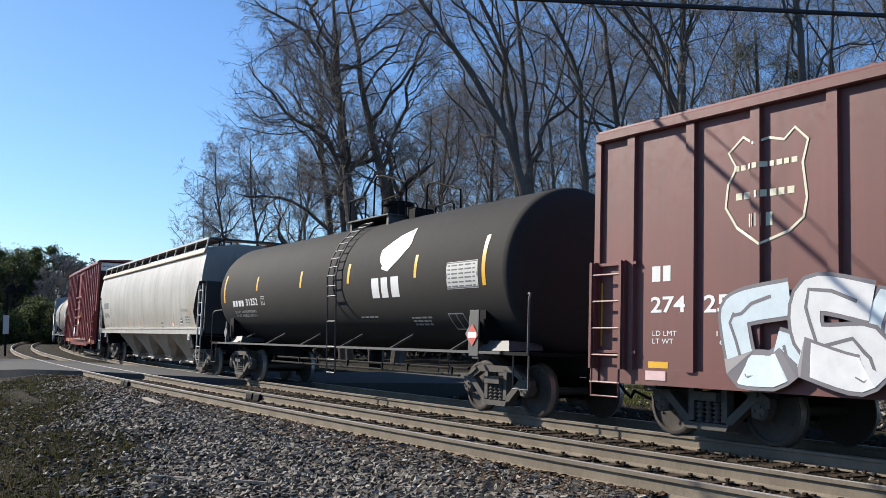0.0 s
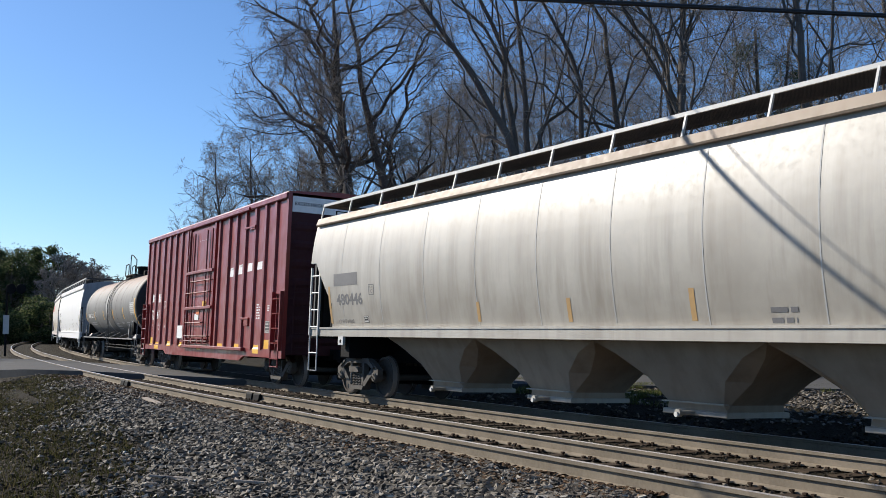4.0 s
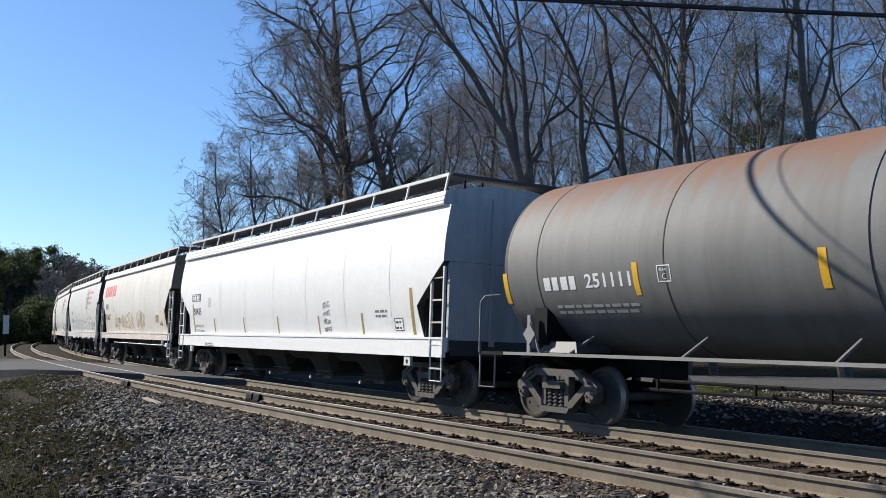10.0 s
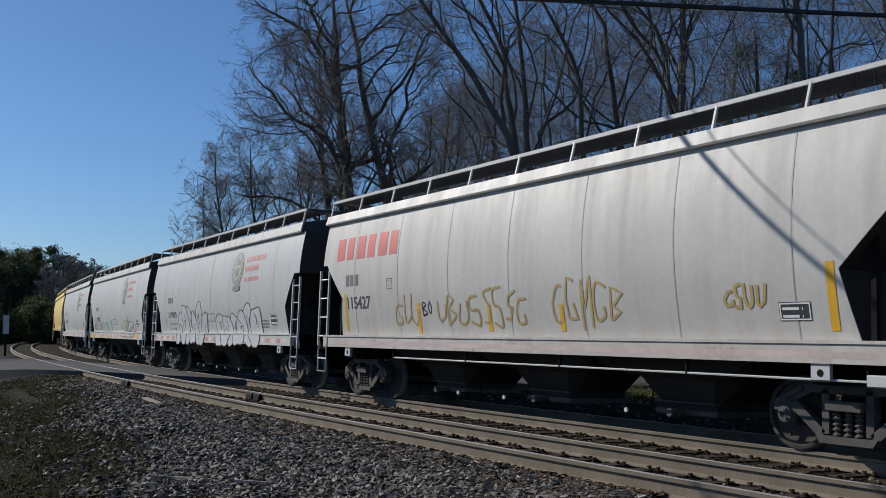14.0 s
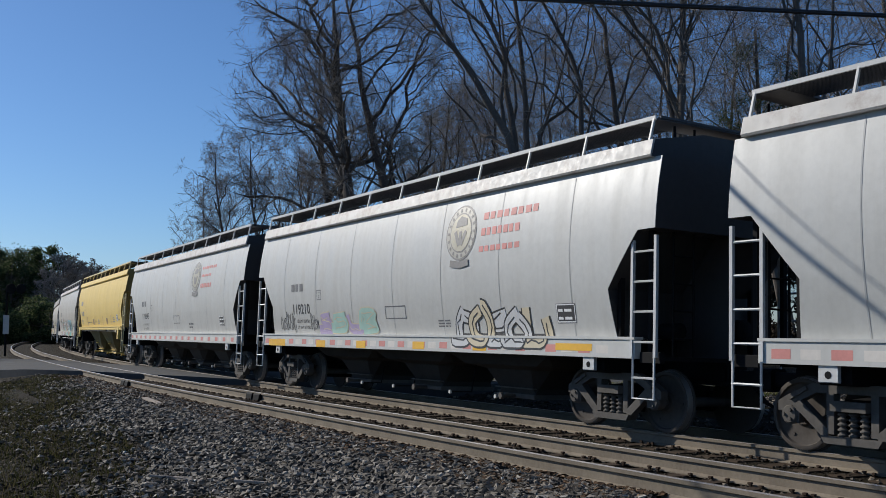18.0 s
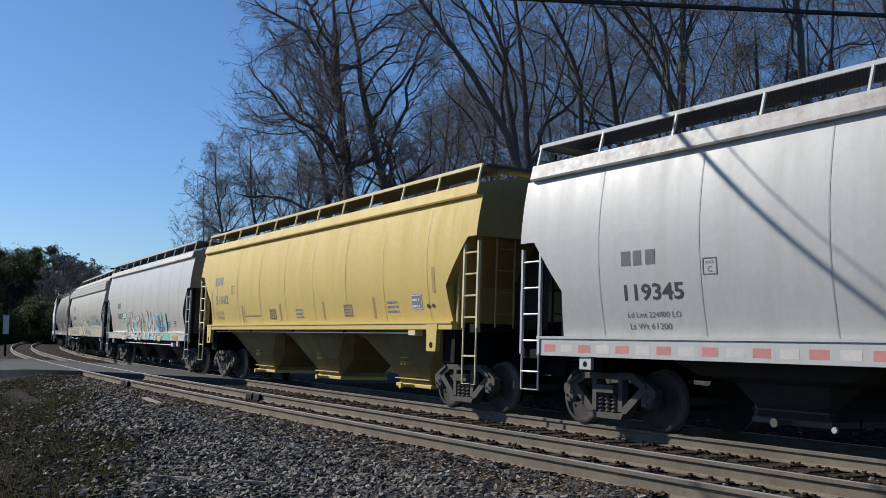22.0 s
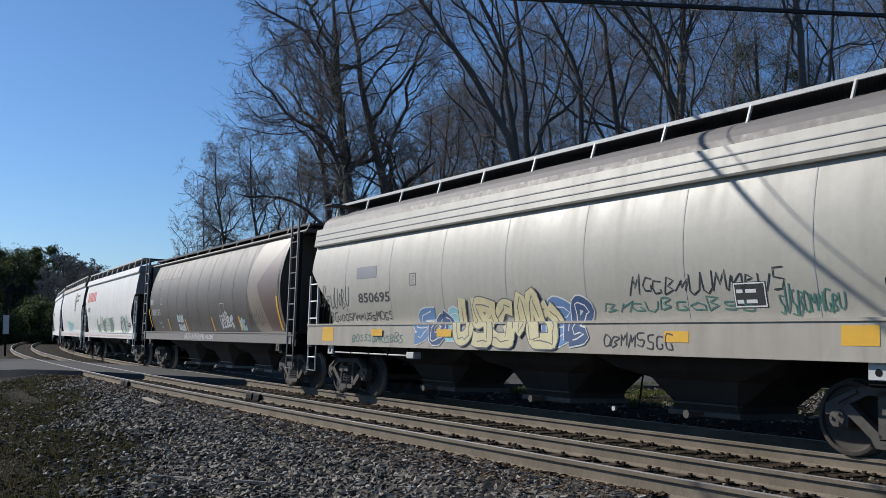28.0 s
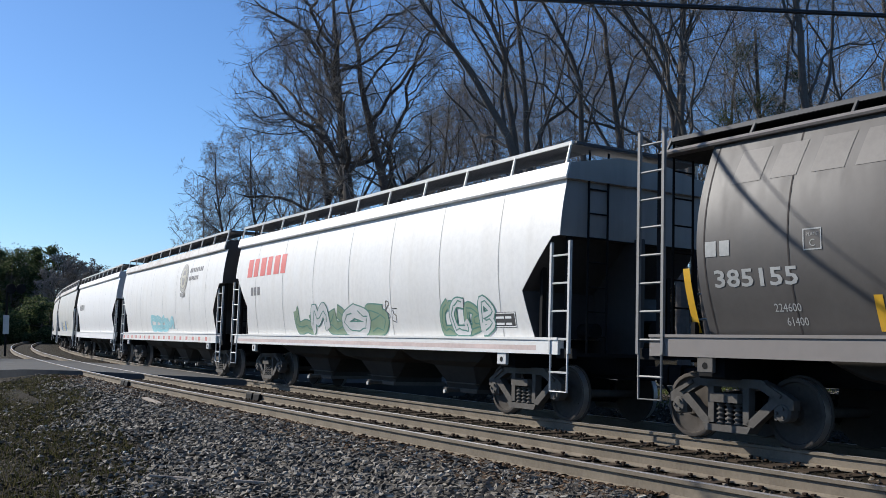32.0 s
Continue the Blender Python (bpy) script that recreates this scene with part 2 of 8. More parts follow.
def part(name, m, mat, parent=None, label="", smooth=False, at=None):
    ob = new(name, mesh_of(name, m, mat, smooth) if isinstance(m, Mesh) else m)
    if parent is not None:
        ob.parent = parent
    if at is not None:
        ob.matrix_basis = at
    return tagged(ob, label) if label else ob


# ---- the train: running gear ----
def bar(m, p, q, w, y0, y1):
    """A flat bar in x and z from p to q, w wide."""
    dx, dz = q[0] - p[0], q[1] - p[1]
    n = math.hypot(dx, dz)
    ox, oz = -dz / n * w / 2, dx / n * w / 2
    return m.extrude([(p[0] + ox, p[1] + oz), (q[0] + ox, q[1] + oz), (q[0] - ox, q[1] - oz), (p[0] - ox, p[1] - oz)], y0, y1)


RADIUS = 0.457


def wheelset_mesh():
    m = Mesh()
    for sgn in (-1, 1):
        prof = [(0.66, 0.10), (0.675, 0.30), (0.675, 0.44), (0.675, 0.485), (0.70, 0.485), (0.715, RADIUS + 0.004), (0.815, RADIUS - 0.004),
                (0.82, 0.445), (0.82, 0.40), (0.785, 0.385), (0.755, 0.27), (0.775, 0.16), (0.81, 0.13), (0.81, 0.09)]
        m.lathe([(sgn * a, r) for a, r in prof], 26, "y")
    m.lathe([(-1.08, 0.07), (1.08, 0.07)], 12, "y")
    # lightening marks on the plates let the turning be seen
    for sgn in (-1, 1):
        for k in range(3):
            a = k * math.tau / 3
            m.lathe([(sgn * 0.762, 0.022), (sgn * 0.778, 0.022)], 6, "y", (0.31 * math.sin(a), 0, 0.31 * math.cos(a)))
    me = mesh_of("wheelset", m, [M_WHEEL, M_TREAD], True)
    for p in me.polygons:
        c = p.center
        if math.hypot(c.x, c.z) > 0.451 and abs(c.y) > 0.71:
            p.material_index = 1
    return me


def side_frame_mesh():
    m = Mesh()
    y0, y1 = -0.065, 0.065
    m.extrude([(-0.55, 0.86), (0.55, 0.86), (0.92, 0.70), (1.06, 0.62), (1.06, 0.50), (0.95, 0.50), (0.80, 0.60), (0.50, 0.745),
               (-0.50, 0.745), (-0.80, 0.60), (-0.95, 0.50), (-1.06, 0.50), (-1.06, 0.62), (-0.92, 0.70)], y0, y1)
    for sg in (-1, 1):
        bar(m, (sg * 0.80, 0.62), (sg * 0.34, 0.24), 0.12, y0, y1)
        bar(m, (sg * 0.30, 0.80), (sg * 0.30, 0.26), 0.10, y0, y1)
        m.extrude([(sg * 0.74, 0.58), (sg * 0.76, 0.36), (sg * 0.80, 0.36), (sg * 0.82, 0.56)], y0 * 0.8, y1 * 0.8)
        bar(m, (sg * 0.88, 0.66), (sg * 0.62, 0.80), 0.05, y0 - 0.03, y1 + 0.03)
    m.extrude([(-0.42, 0.24), (0.42, 0.24), (0.36, 0.15), (-0.36, 0.15)], y0 - 0.04, y1 + 0.04)
    m.extrude([(-0.24, 0.66), (0.24, 0.66), (0.24, 0.54), (-0.24, 0.54)], y0 - 0.09, y1 + 0.05)
    return mesh_of("side_frame", m, M_IRON)


def spring_mesh():
    m = Mesh()
    m.lathe([(0.235 + k * 0.0155, 0.060 if k % 4 in (1, 2) else 0.036) for k in range(21)], 10, "z")
    return mesh_of("spring", m, M_IRON, True)


def bolster_mesh():
    m = Mesh()
    m.loft([[(-0.2, y, z0), (0.2, y, z0), (0.2, y, z1), (-0.2, y, z1)] for y, z0, z1 in ((-0.98, 0.54, 0.66), (-0.5, 0.42, 0.70), (0.5, 0.42, 0.70), (0.98, 0.54, 0.66))])
    m.lathe([(0.66, 0.2), (0.80, 0.2)], 16, "z")
    for sg in (-1, 1):
        m.box(sg * 0.42 - 0.06, sg * 0.42 + 0.06, -0.95, 0.95, 0.30, 0.38)
        m.box(sg * 0.36 - 0.03, sg * 0.36 + 0.03, 0.62, 0.78, 0.28, 0.60)
        m.box(sg * 0.36 - 0.03, sg * 0.36 + 0.03, -0.78, -0.62, 0.28, 0.60)
    return mesh_of("truck", m, M_BLACK)


def bearing_mesh():
    m = Mesh()
    m.lathe([(-0.10, 0.115), (0.05, 0.125), (0.085, 0.10), (0.09, 0.05)], 16, "y")
    for k in range(3):
        a = k * math.tau / 3
        m.lathe([(0.08, 0.022), (0.11, 0.022)], 6, "y", (0.062 * math.cos(a), 0, 0.062 * math.sin(a)))
    m.box(-0.13, 0.13, -0.09, 0.06, 0.05, 0.16)
    return mesh_of("bearing", m, M_IRON, True)


GEAR = {"wheelset": wheelset_mesh(), "side_frame": side_frame_mesh(), "spring": spring_mesh(), "truck": bolster_mesh(), "bearing": bearing_mesh()}
CARS, TRUCKS, WHEELS = [], [], []


def add_truck(car, x):
    tr = part("truck", GEAR["truck"], None, car, "cast steel two-axle bogie", at=pose(x, 0, 0))
    tr["at"] = x
    for sgn in (-1, 1):
        part("side_frame", GEAR["side_frame"], None, tr, at=pose(0, sgn * 1.0, 0))
        for sx in (-0.15, 0.0, 0.15):
            part("spring", GEAR["spring"], None, tr, at=pose(sx, sgn * 1.03, 0))
        for ax in (-0.89, 0.89):
            part("bearing", GEAR["bearing"], None, tr, at=pose(ax, sgn * 1.0, RADIUS, 0, 0, 0 if sgn > 0 else 180))
    for ax in (-0.89, 0.89):
        w = part("wheelset", GEAR["wheelset"], None, tr, at=pose(ax, 0, RADIUS))
        WHEELS.append((w, ax))
    TRUCKS.append((tr, car, x))


def add_ladder(car, x0, x1, y, z0, z1, rungs, r, mat, drop=None, name="ladder"):
    """A ladder in the plane y: two stiles, rungs, and a stirrup step of hanging bars below it down to drop."""
    m = Mesh()
    m.box(x0 - r * 1.05, x0 + r * 1.05, y - r, y + r, z0, z1)
    lad = part(name, m, mat, car)
    m = Mesh()
    m.box(x1 - r * 1.05, x1 + r * 1.05, y - r, y + r, z0, z1)
    part("stile", m, mat, lad)
    rung = Mesh()
    rung.tube([(x0, y, 0), (x1, y, 0)], r * 0.75, 5)
    me = mesh_of("rung", rung, mat)
    for k in range(rungs):
        part("rung", me, None, lad, at=pose(0, 0, z0 + (z1 - z0) * (k + 0.5) / rungs))
    if drop is not None:
        t = Mesh()
        a, b = x0 + (x1 - x0) * 0.04, x0 + (x1 - x0) * 0.96
        t.tube([(a, y, z0 + 0.06), (a, y, drop), (b, y, drop), (b, y, z0 + 0.06)], r * 0.8, 5)
        part("stirrup_step", t, mat, lad)
        part("rung", me, None, lad, at=pose(0, 0, (drop + z0) / 2))
    return lad


def coupler(car, x, sgn):
    m = Mesh()
    m.box(min(x, x - sgn * 1.6), max(x, x - sgn * 1.6), -0.18, 0.18, 0.72, 1.02)
    m.box(min(x, x + sgn * 0.5), max(x, x + sgn * 0.5), -0.09, 0.09, 0.74, 0.96, 0.03)
    m.box(min(x + sgn * 0.42, x + sgn * 0.66), max(x + sgn * 0.42, x + sgn * 0.66), -0.17, 0.17, 0.68, 1.0, 0.04)
    part("coupler", m, M_BLACK, car)
    h = Mesh()
    h.tube([(x, 0.3, 0.75), (x + sgn * 0.25, 0.33, 0.5), (x + sgn * 0.55, 0.2, 0.42), (x + sgn * 0.8, 0.05, 0.55)], 0.025, 6)
    part("air_hose", h, M_BLACK, car)


def new_car(name, label, category, sig0, sig1, group="cars of the freight train"):
    """A car from sig0 to sig1 along the train, as an Empty at the middle of its length on the rail tops."""
    car = tagged(new(name), label, category, group)
    L = sig1 - sig0
    CARS.append((car, (sig0 + sig1) / 2, L))
    return car, L


# ---- lettering and marks that follow a car's side ----
_TEXT = {}


def text_flat(string, size, bold=False):
    key = (string, size)
    if key not in _TEXT:
        cu = bpy.data.curves.new("lettering", "FONT")
        cu.body, cu.size, cu.resolution_u = string, size, 2
        cu.offset = 0.02 * size if bold else 0.0
        ob = bpy.data.objects.new("lettering", cu)
        scene.collection.objects.link(ob)
        bpy.context.view_layer.update()
        me = bpy.data.meshes.new_from_object(ob.evaluated_get(bpy.context.evaluated_depsgraph_get()))
        m = Mesh()
        m.v = [tuple(v.co) for v in me.vertices]
        m.f = [tuple(p.vertices) for p in me.polygons]
        bpy.data.objects.remove(ob)
        bpy.data.curves.remove(cu)
        bpy.data.meshes.remove(me)
        _TEXT[key] = m
    return _TEXT[key]


class PostedSide:
    """A flat side with upright posts, over which its paint runs."""

    def __init__(self, base, posts):
        self.base, self.posts = base, posts

    def __call__(self, z):
        return self.base(z)

    def at(self, x, z):
        d = min(abs(x - p) for p in self.posts)
        return self.base(z) + 0.064 * min(1.0, max(0.0, (0.094 - d) / 0.018))


SILL_EDGE = [None]     # the height at which the side of the car in hand steps out to its sill


def level_cut(poly, lo, hi):
    """The piece of a flat polygon between two heights."""
    for bound, keep in ((lo, 1.0), (hi, -1.0)):
        out = []
        for i, p in enumerate(poly):
            q = poly[(i + 1) % len(poly)]
            dp, dq = (p[1] - bound) * keep, (q[1] - bound) * keep
            if dp >= 0:
                out.append(p)
            if dp * dq < 0:
                f = dp / (dp - dq)
                out.append(tuple(p[k] + (q[k] - p[k]) * f for k in range(3)))
        poly = out
        if len(poly) < 3:
            return []
    return poly


def on_side(flat, x, z, side, lift=0.006, stretch=1.0, slant=0.0, sgn=-1):
    """A flat mesh of (along, up) laid on a car's side, whose half-width at a height is side(z): cut into level strips that follow the side's curve."""
    edge = SILL_EDGE[0]
    vs = [v[1] for v in flat.v]
    lo, hi = z + min(vs), z + max(vs)
    cuts = []
    if edge is not None and hi - lo > 0.12:
        cuts = [k * 0.16 for k in range(int(lo / 0.16) + 1, int(hi / 0.16) + 1)]
    if edge is not None and lo < edge < hi:
        cuts = sorted([c for c in cuts if abs(c - edge) > 0.03] + [edge])
    m = Mesh()
    if cuts:
        bounds = [lo - 1.0] + cuts + [hi + 1.0]
        seen = {}

        def point(p):
            key = tuple(round(c, 5) for c in p)
            if key not in seen:
                seen[key] = len(m.v)
                m.v.append(p)
            return seen[key]
        for f in flat.f:
            rims = {}
            poly = [flat.v[i] for i in f]
            zs = [p[1] + z for p in poly]
            for a, b in zip(bounds, bounds[1:]):
                if max(zs) <= a or min(zs) >= b:
                    continue
                piece = level_cut(poly, a - z, b - z)
                if len(piece) < 3:
                    continue
                # a piece that ends at the sill's edge stays on its own side of the step
                mid = (max(a, lo) + min(b, hi)) / 2
                low = mid < edge
                ids = []
                for u, v, w in piece:
                    px, pz = x + (u + slant * v) * stretch, z + v
                    at = min(pz, edge - 0.002) if low else max(pz, edge + 0.012)
                    ids.append(point((px, sgn * (side(at) + lift + w), pz)))
                    if abs(pz - edge) < 1e-6:
                        rims.setdefault(low, []).append(ids[-1])
                ids = [i for k, i in enumerate(ids) if i != ids[k - 1]]
                if len(ids) > 2:
                    m.f.append(tuple(ids))
            # the paint runs on over the ledge of the sill
            if len(rims.get(True, ())) == 2 and len(rims.get(False, ())) == 2:
                (a, b), (c, d) = rims[True], rims[False]
                if (m.v[a][0] - m.v[b][0]) * (m.v[c][0] - m.v[d][0]) < 0:
                    c, d = d, c
                if len({a, b, c, d}) == 4:
                    m.f.append((a, b, d, c))
        return m
    m.f = list(flat.f)
    for u, v, w in flat.v:
        px, pz = x + (u + slant * v) * stretch, z + v
        y = side.at(px, pz) if isinstance(side, PostedSide) else side(pz)
        m.v.append((px, sgn * (y + lift + w), pz))
    return m


def patch(u0, u1, v0, v1, n=4):
    m = Mesh()
    m.v = [(u, v0 + (v1 - v0) * k / n, 0) for k in range(n + 1) for u in (u0, u1)]
    m.f = [(2 * k, 2 * k + 1, 2 * k + 3, 2 * k + 2) for k in range(n)]
    return m


def mark(car, name, x0, x1, z0, z1, mat, side, lift=0.004, label=""):
    return part(name, on_side(patch(0, x1 - x0, 0, z1 - z0, max(4, int((z1 - z0) / 0.06))), x0, z0, side, lift), mat, car, label)


def letters(car, string, x0, x1, z0, z1, mat, side):
    """A readable word or number, fitted into its box on the car's side."""
    flat = text_flat(string, 1.0, z1 - z0 > 0.15)
    us, vs = [v[0] for v in flat.v], [v[1] for v in flat.v]
    fit = Mesh()
    fit.f = flat.f
    fit.v = [((u - min(us)) / (max(us) - min(us)) * (x1 - x0), (v - min(vs)) / (max(vs) - min(vs)) * (z1 - z0), 0) for u, v, *_ in flat.v]
    # each sign is a part of its own
    root = list(range(len(fit.v)))

    def find(i):
        while root[i] != i:
            i = root[i]
        return i
    for f in fit.f:
        for i in f[1:]:
            root[find(i)] = find(f[0])
    for r in sorted(set(find(i) for i in range(len(root)))):
        ids = [i for i in range(len(root)) if find(i) == r]
        if len(ids) < 3:
            continue
        at = {i: n for n, i in enumerate(ids)}
        one = Mesh()
        one.v = [fit.v[i] for i in ids]
        one.f = [tuple(at[i] for i in f) for f in fit.f if f[0] in at]
        part("lettering", on_side(one, x0, z0, side, 0.004), mat, car)


def blocks(car, n, x0, x1, z0, z1, mat, side, slant=0.0):
    """A company's mark as plain bars in its colour, one for each sign."""
    step, h = (x1 - x0) / n, z1 - z0
    for k in range(n):
        w = step * (0.66 if k % 2 else 0.76)
        part("company_mark", on_side(patch(0, w, 0, h, 4), x0 + k * step, z0, side, 0.004, 1.0, slant), mat, car)


def small_print(car, rows, x0, x1, z0, z1, mat, side):
    """Small print that cannot be read, as bars."""
    rng = random.Random(int(x0 * 100) + rows)
    m = Mesh()
    gap = (z1 - z0) / rows
    for r in range(rows):
        u, w = 0.0, (x1 - x0) * rng.uniform(0.75, 1.0)
        while u < w:
            d = rng.uniform(0.08, 0.26)
            p = patch(u, min(u + d, w), r * gap, r * gap + gap * 0.5, 1)
            m.add(p.v, p.f)
            u += d + 0.045
    tagged(part("small_print", on_side(m, x0, z0, side, 0.004), mat, car), kind="stuff")


def stencil(car, x0, x1, z0, z1, back, line, side, rows):
    """A data panel: a backing field, its border and rows of bars."""
    mark(car, "data_panel", x0, x1, z0, z1, back, side, 0.0035)
    frame_mark(car, x0 + 0.01, x1 - 0.01, z0 + 0.01, z1 - 0.01, line, side, 0.018, 0.006)
    gap = (z1 - z0) / (rows + 0.5)
    for k in range(rows):
        small_print(car, 1, x0 + 0.05, x1 - 0.05, z0 + gap * (k + 0.45), z0 + gap * (k + 1.15), line, lambda z: side(z) + 0.002)


def frame_mark(car, x0, x1, z0, z1, mat, side, w=0.022, lift=0.004):
    m = Mesh()
    for a, b, c, d in ((0, x1 - x0, 0, w), (0, x1 - x0, z1 - z0 - w, z1 - z0), (0, w, w, z1 - z0 - w), (x1 - x0 - w, x1 - x0, w, z1 - z0 - w)):
        p = patch(a, b, c, d, 2)
        m.add(p.v, p.f)
    part("stencil_border", on_side(m, x0, z0, side, lift), mat, car)


def diamond(car, x0, x1, z0, z1, mat, side, name="placard", label=""):
    m = Mesh()
    w, h = (x1 - x0) / 2, (z1 - z0) / 2
    m.v, m.f = [(w, 0, 0), (2 * w, h, 0), (w, 2 * h, 0), (0, h, 0)], [(0, 1, 2, 3)]
    return part(name, on_side(m, x0, z0, side, 0.012), mat, car, label)


def warning_placard(car, x, z, w, h, number):
    """A red warning diamond on a steel holder, with a white field for its number."""
    m = Mesh()
    m.box(x - w * 0.6, x + w * 0.9, -1.555, -1.525, z - 0.38, z + 0.45, 0.008)
    m.box(x - w * 0.2, x + w * 0.8, -1.53, -1.3, z - 0.42, z - 0.36)
    holder = part("placard_holder", m, M_DARKRAIL, car, "grey steel placard holder")
    flat = lambda q: 1.558
    diamond(holder, x - w, x + w, z - h, z + h, M_RED, flat, "placard", "red warning diamond with a white number field")
    mark(holder, "number_field", x - w * 0.72, x + w * 0.72, z - h * 0.26, z + h * 0.26, M_WHITE, flat, 0.015)
    letters(holder, number, x - w * 0.6, x + w * 0.6, z - h * 0.18, z + h * 0.18, M_INK, lambda q: 1.567)


def bracket(car, x0, x1, z0, z1, side):
    m = Mesh()
    w = side(z0)
    m.box(x0, x1, -w - 0.10, -w, z1 - 0.06, z1, 0.01)
    m.box(x0 + (x1 - x0) * 0.45, x1 - 0.05, -w - 0.09, -w, z0, z1 - 0.06, 0.01)
    part("door_track_bracket", m, P_BROWN, car)


def curve_points(ctrl, per=7, closed=False):
    """A smooth line through control points (along, up)."""
    n, out = len(ctrl), []
    for i in range(n if closed else n - 1):
        q = [ctrl[(i + d) % n] if closed else ctrl[min(max(i + d, 0), n - 1)] for d in (-1, 0, 1, 2)]
        for k in range(per):
            t = k / per
            out.append(tuple(0.5 * (2 * q[1][a] + (q[2][a] - q[0][a]) * t + (2 * q[0][a] - 5 * q[1][a] + 4 * q[2][a] - q[3][a]) * t * t + (3 * q[1][a] - q[0][a] - 3 * q[2][a] + q[3][a]) * t ** 3) for a in (0, 1)))
    if not closed:
        out.append(tuple(ctrl[-1]))
    return out


def band(pts, w, closed=False):
    """A painted stroke w wide along the points."""
    m = Mesh()
    n = len(pts)
    for i in range(n):
        a, b = (pts[(i - 1) % n], pts[(i + 1) % n]) if closed else (pts[max(i - 1, 0)], pts[min(i + 1, n - 1)])
        d = math.hypot(b[0] - a[0], b[1] - a[1]) or 1.0
        ox, oz = -(b[1] - a[1]) / d * w / 2, (b[0] - a[0]) / d * w / 2
        m.v += [(pts[i][0] + ox, pts[i][1] + oz, 0.00005 * i), (pts[i][0] - ox, pts[i][1] - oz, 0.00005 * i)]
    for i in range(n if closed else n - 1):
        j = (i + 1) % n
        m.f.append((2 * i, 2 * i + 1, 2 * j + 1, 2 * j))
    return m


def stroke(car, name, pts, w, mat, side, lift, closed=False, label=""):
    return part(name, on_side(band(pts, w, closed), 0, 0, side, lift), mat, car, label)


GLYPHS = [[(0.1, 0.0), (0.15, 1.0), (0.8, 0.85), (0.3, 0.5), (0.85, 0.25), (0.15, 0.0)], [(0.85, 0.9), (0.3, 0.95), (0.1, 0.5), (0.3, 0.05), (0.9, 0.1), (0.75, 0.45)],
          [(0.05, 0.0), (0.2, 0.95), (0.45, 0.4), (0.8, 1.0), (0.9, 0.0)], [(0.85, 0.95), (0.2, 0.85), (0.3, 0.55), (0.8, 0.45), (0.7, 0.05), (0.1, 0.1)],
          [(0.1, 1.0), (0.15, 0.2), (0.5, 0.0), (0.85, 0.25), (0.9, 1.0)], [(0.5, 0.95), (0.1, 0.6), (0.25, 0.05), (0.8, 0.1), (0.9, 0.65), (0.5, 0.95)]]
STYLES = {}


def graffiti(car, n, x0, x1, z0, z1, style, side, fat=0.36):
    """A sprayed piece of fat abstract letters: an outline under a fill, letters overlapping."""
    fill, edge, thin = STYLES[style]
    rng = random.Random(int(abs(x0) * 77) + n)
    cell, h = (x1 - x0) / n, z1 - z0
    for k in range(n):
        tall = rng.uniform(0.75, 1.0)
        g = GLYPHS[rng.randrange(len(GLYPHS))]
        w = min(cell, h) * fat
        ctrl = [(x0 + cell * (k - 0.12 + 1.22 * u) + rng.gauss(0, 0.075 * cell), z0 + w * 0.5 + (h - w) * tall * v + rng.gauss(0, 0.06) * h) for u, v in g]
        pad = (w + thin) / 2
        pts = [(x, min(max(z, z0 + pad), z1 - pad)) for x, z in curve_points(ctrl, 6)]
        lift = 0.004 + 0.005 * (k % 2)
        if edge is not None:
            stroke(car, "graffiti_outline", pts, w + thin, edge, side, lift)
        stroke(car, "graffiti_letter", pts, w, fill[k % len(fill)], side, lift + 0.003)
        if edge is not None:
            cut = [(x + rng.gauss(0, 0.12) * w, z + rng.gauss(0, 0.12) * w) for x, z in pts[2:-2:2]]
            stroke(car, "graffiti_line", cut, thin * 0.45, edge, side, lift + 0.0048)


def scrawl(car, n, x0, x1, z0, z1, style, side, width=0.02, per=3):
    """A sprayed tag: narrow illegible signs of jagged and looping strokes, side by side."""
    mat = STYLES[style][0][0]
    rng = random.Random(int(abs(x0) * 91) + n)
    cell, h = (x1 - x0) / n, z1 - z0
    for k in range(n):
        g = GLYPHS[rng.randrange(len(GLYPHS))]
        tall, low, slant = rng.uniform(0.55, 1.0), rng.uniform(0.0, 0.2), rng.uniform(-0.1, 0.25)
        ctrl = [(x0 + cell * (k + 0.05 + 0.95 * u + slant * v) + rng.gauss(0, 0.07) * cell, z0 + h * min(1.0, low + tall * v * (1 - low)) + rng.gauss(0, 0.03) * h) for u, v in g]
        pts = ctrl if rng.random() < 0.45 else curve_points(ctrl, per + 1)
        if len(pts) == len(ctrl):
            # straight strokes, a little shaky
            pts = [(pa[0] + (pb[0] - pa[0]) * f, pa[1] + (pb[1] - pa[1]) * f) for pa, pb in zip(ctrl, ctrl[1:]) for f in (0.0, 0.5)] + [ctrl[-1]]
        stroke(car, "graffiti_tag", pts, width, mat, side, 0.005)


def plate_box(car, x0, x1, z0, z1, sign, mat, side):
    """The boxed clearance plate: a frame, a word and its letter."""
    frame_mark(car, x0, x1, z0, z1, mat, side, 0.016)
    w, h = x1 - x0, z1 - z0
    letters(car, "PLATE", x0 + w * 0.2, x0 + w * 0.8, z0 + h * 0.66, z0 + h * 0.8, mat, side)
    letters(car, sign, x0 + w * 0.36, x0 + w * 0.64, z0 + h * 0.16, z0 + h * 0.5, mat, side)


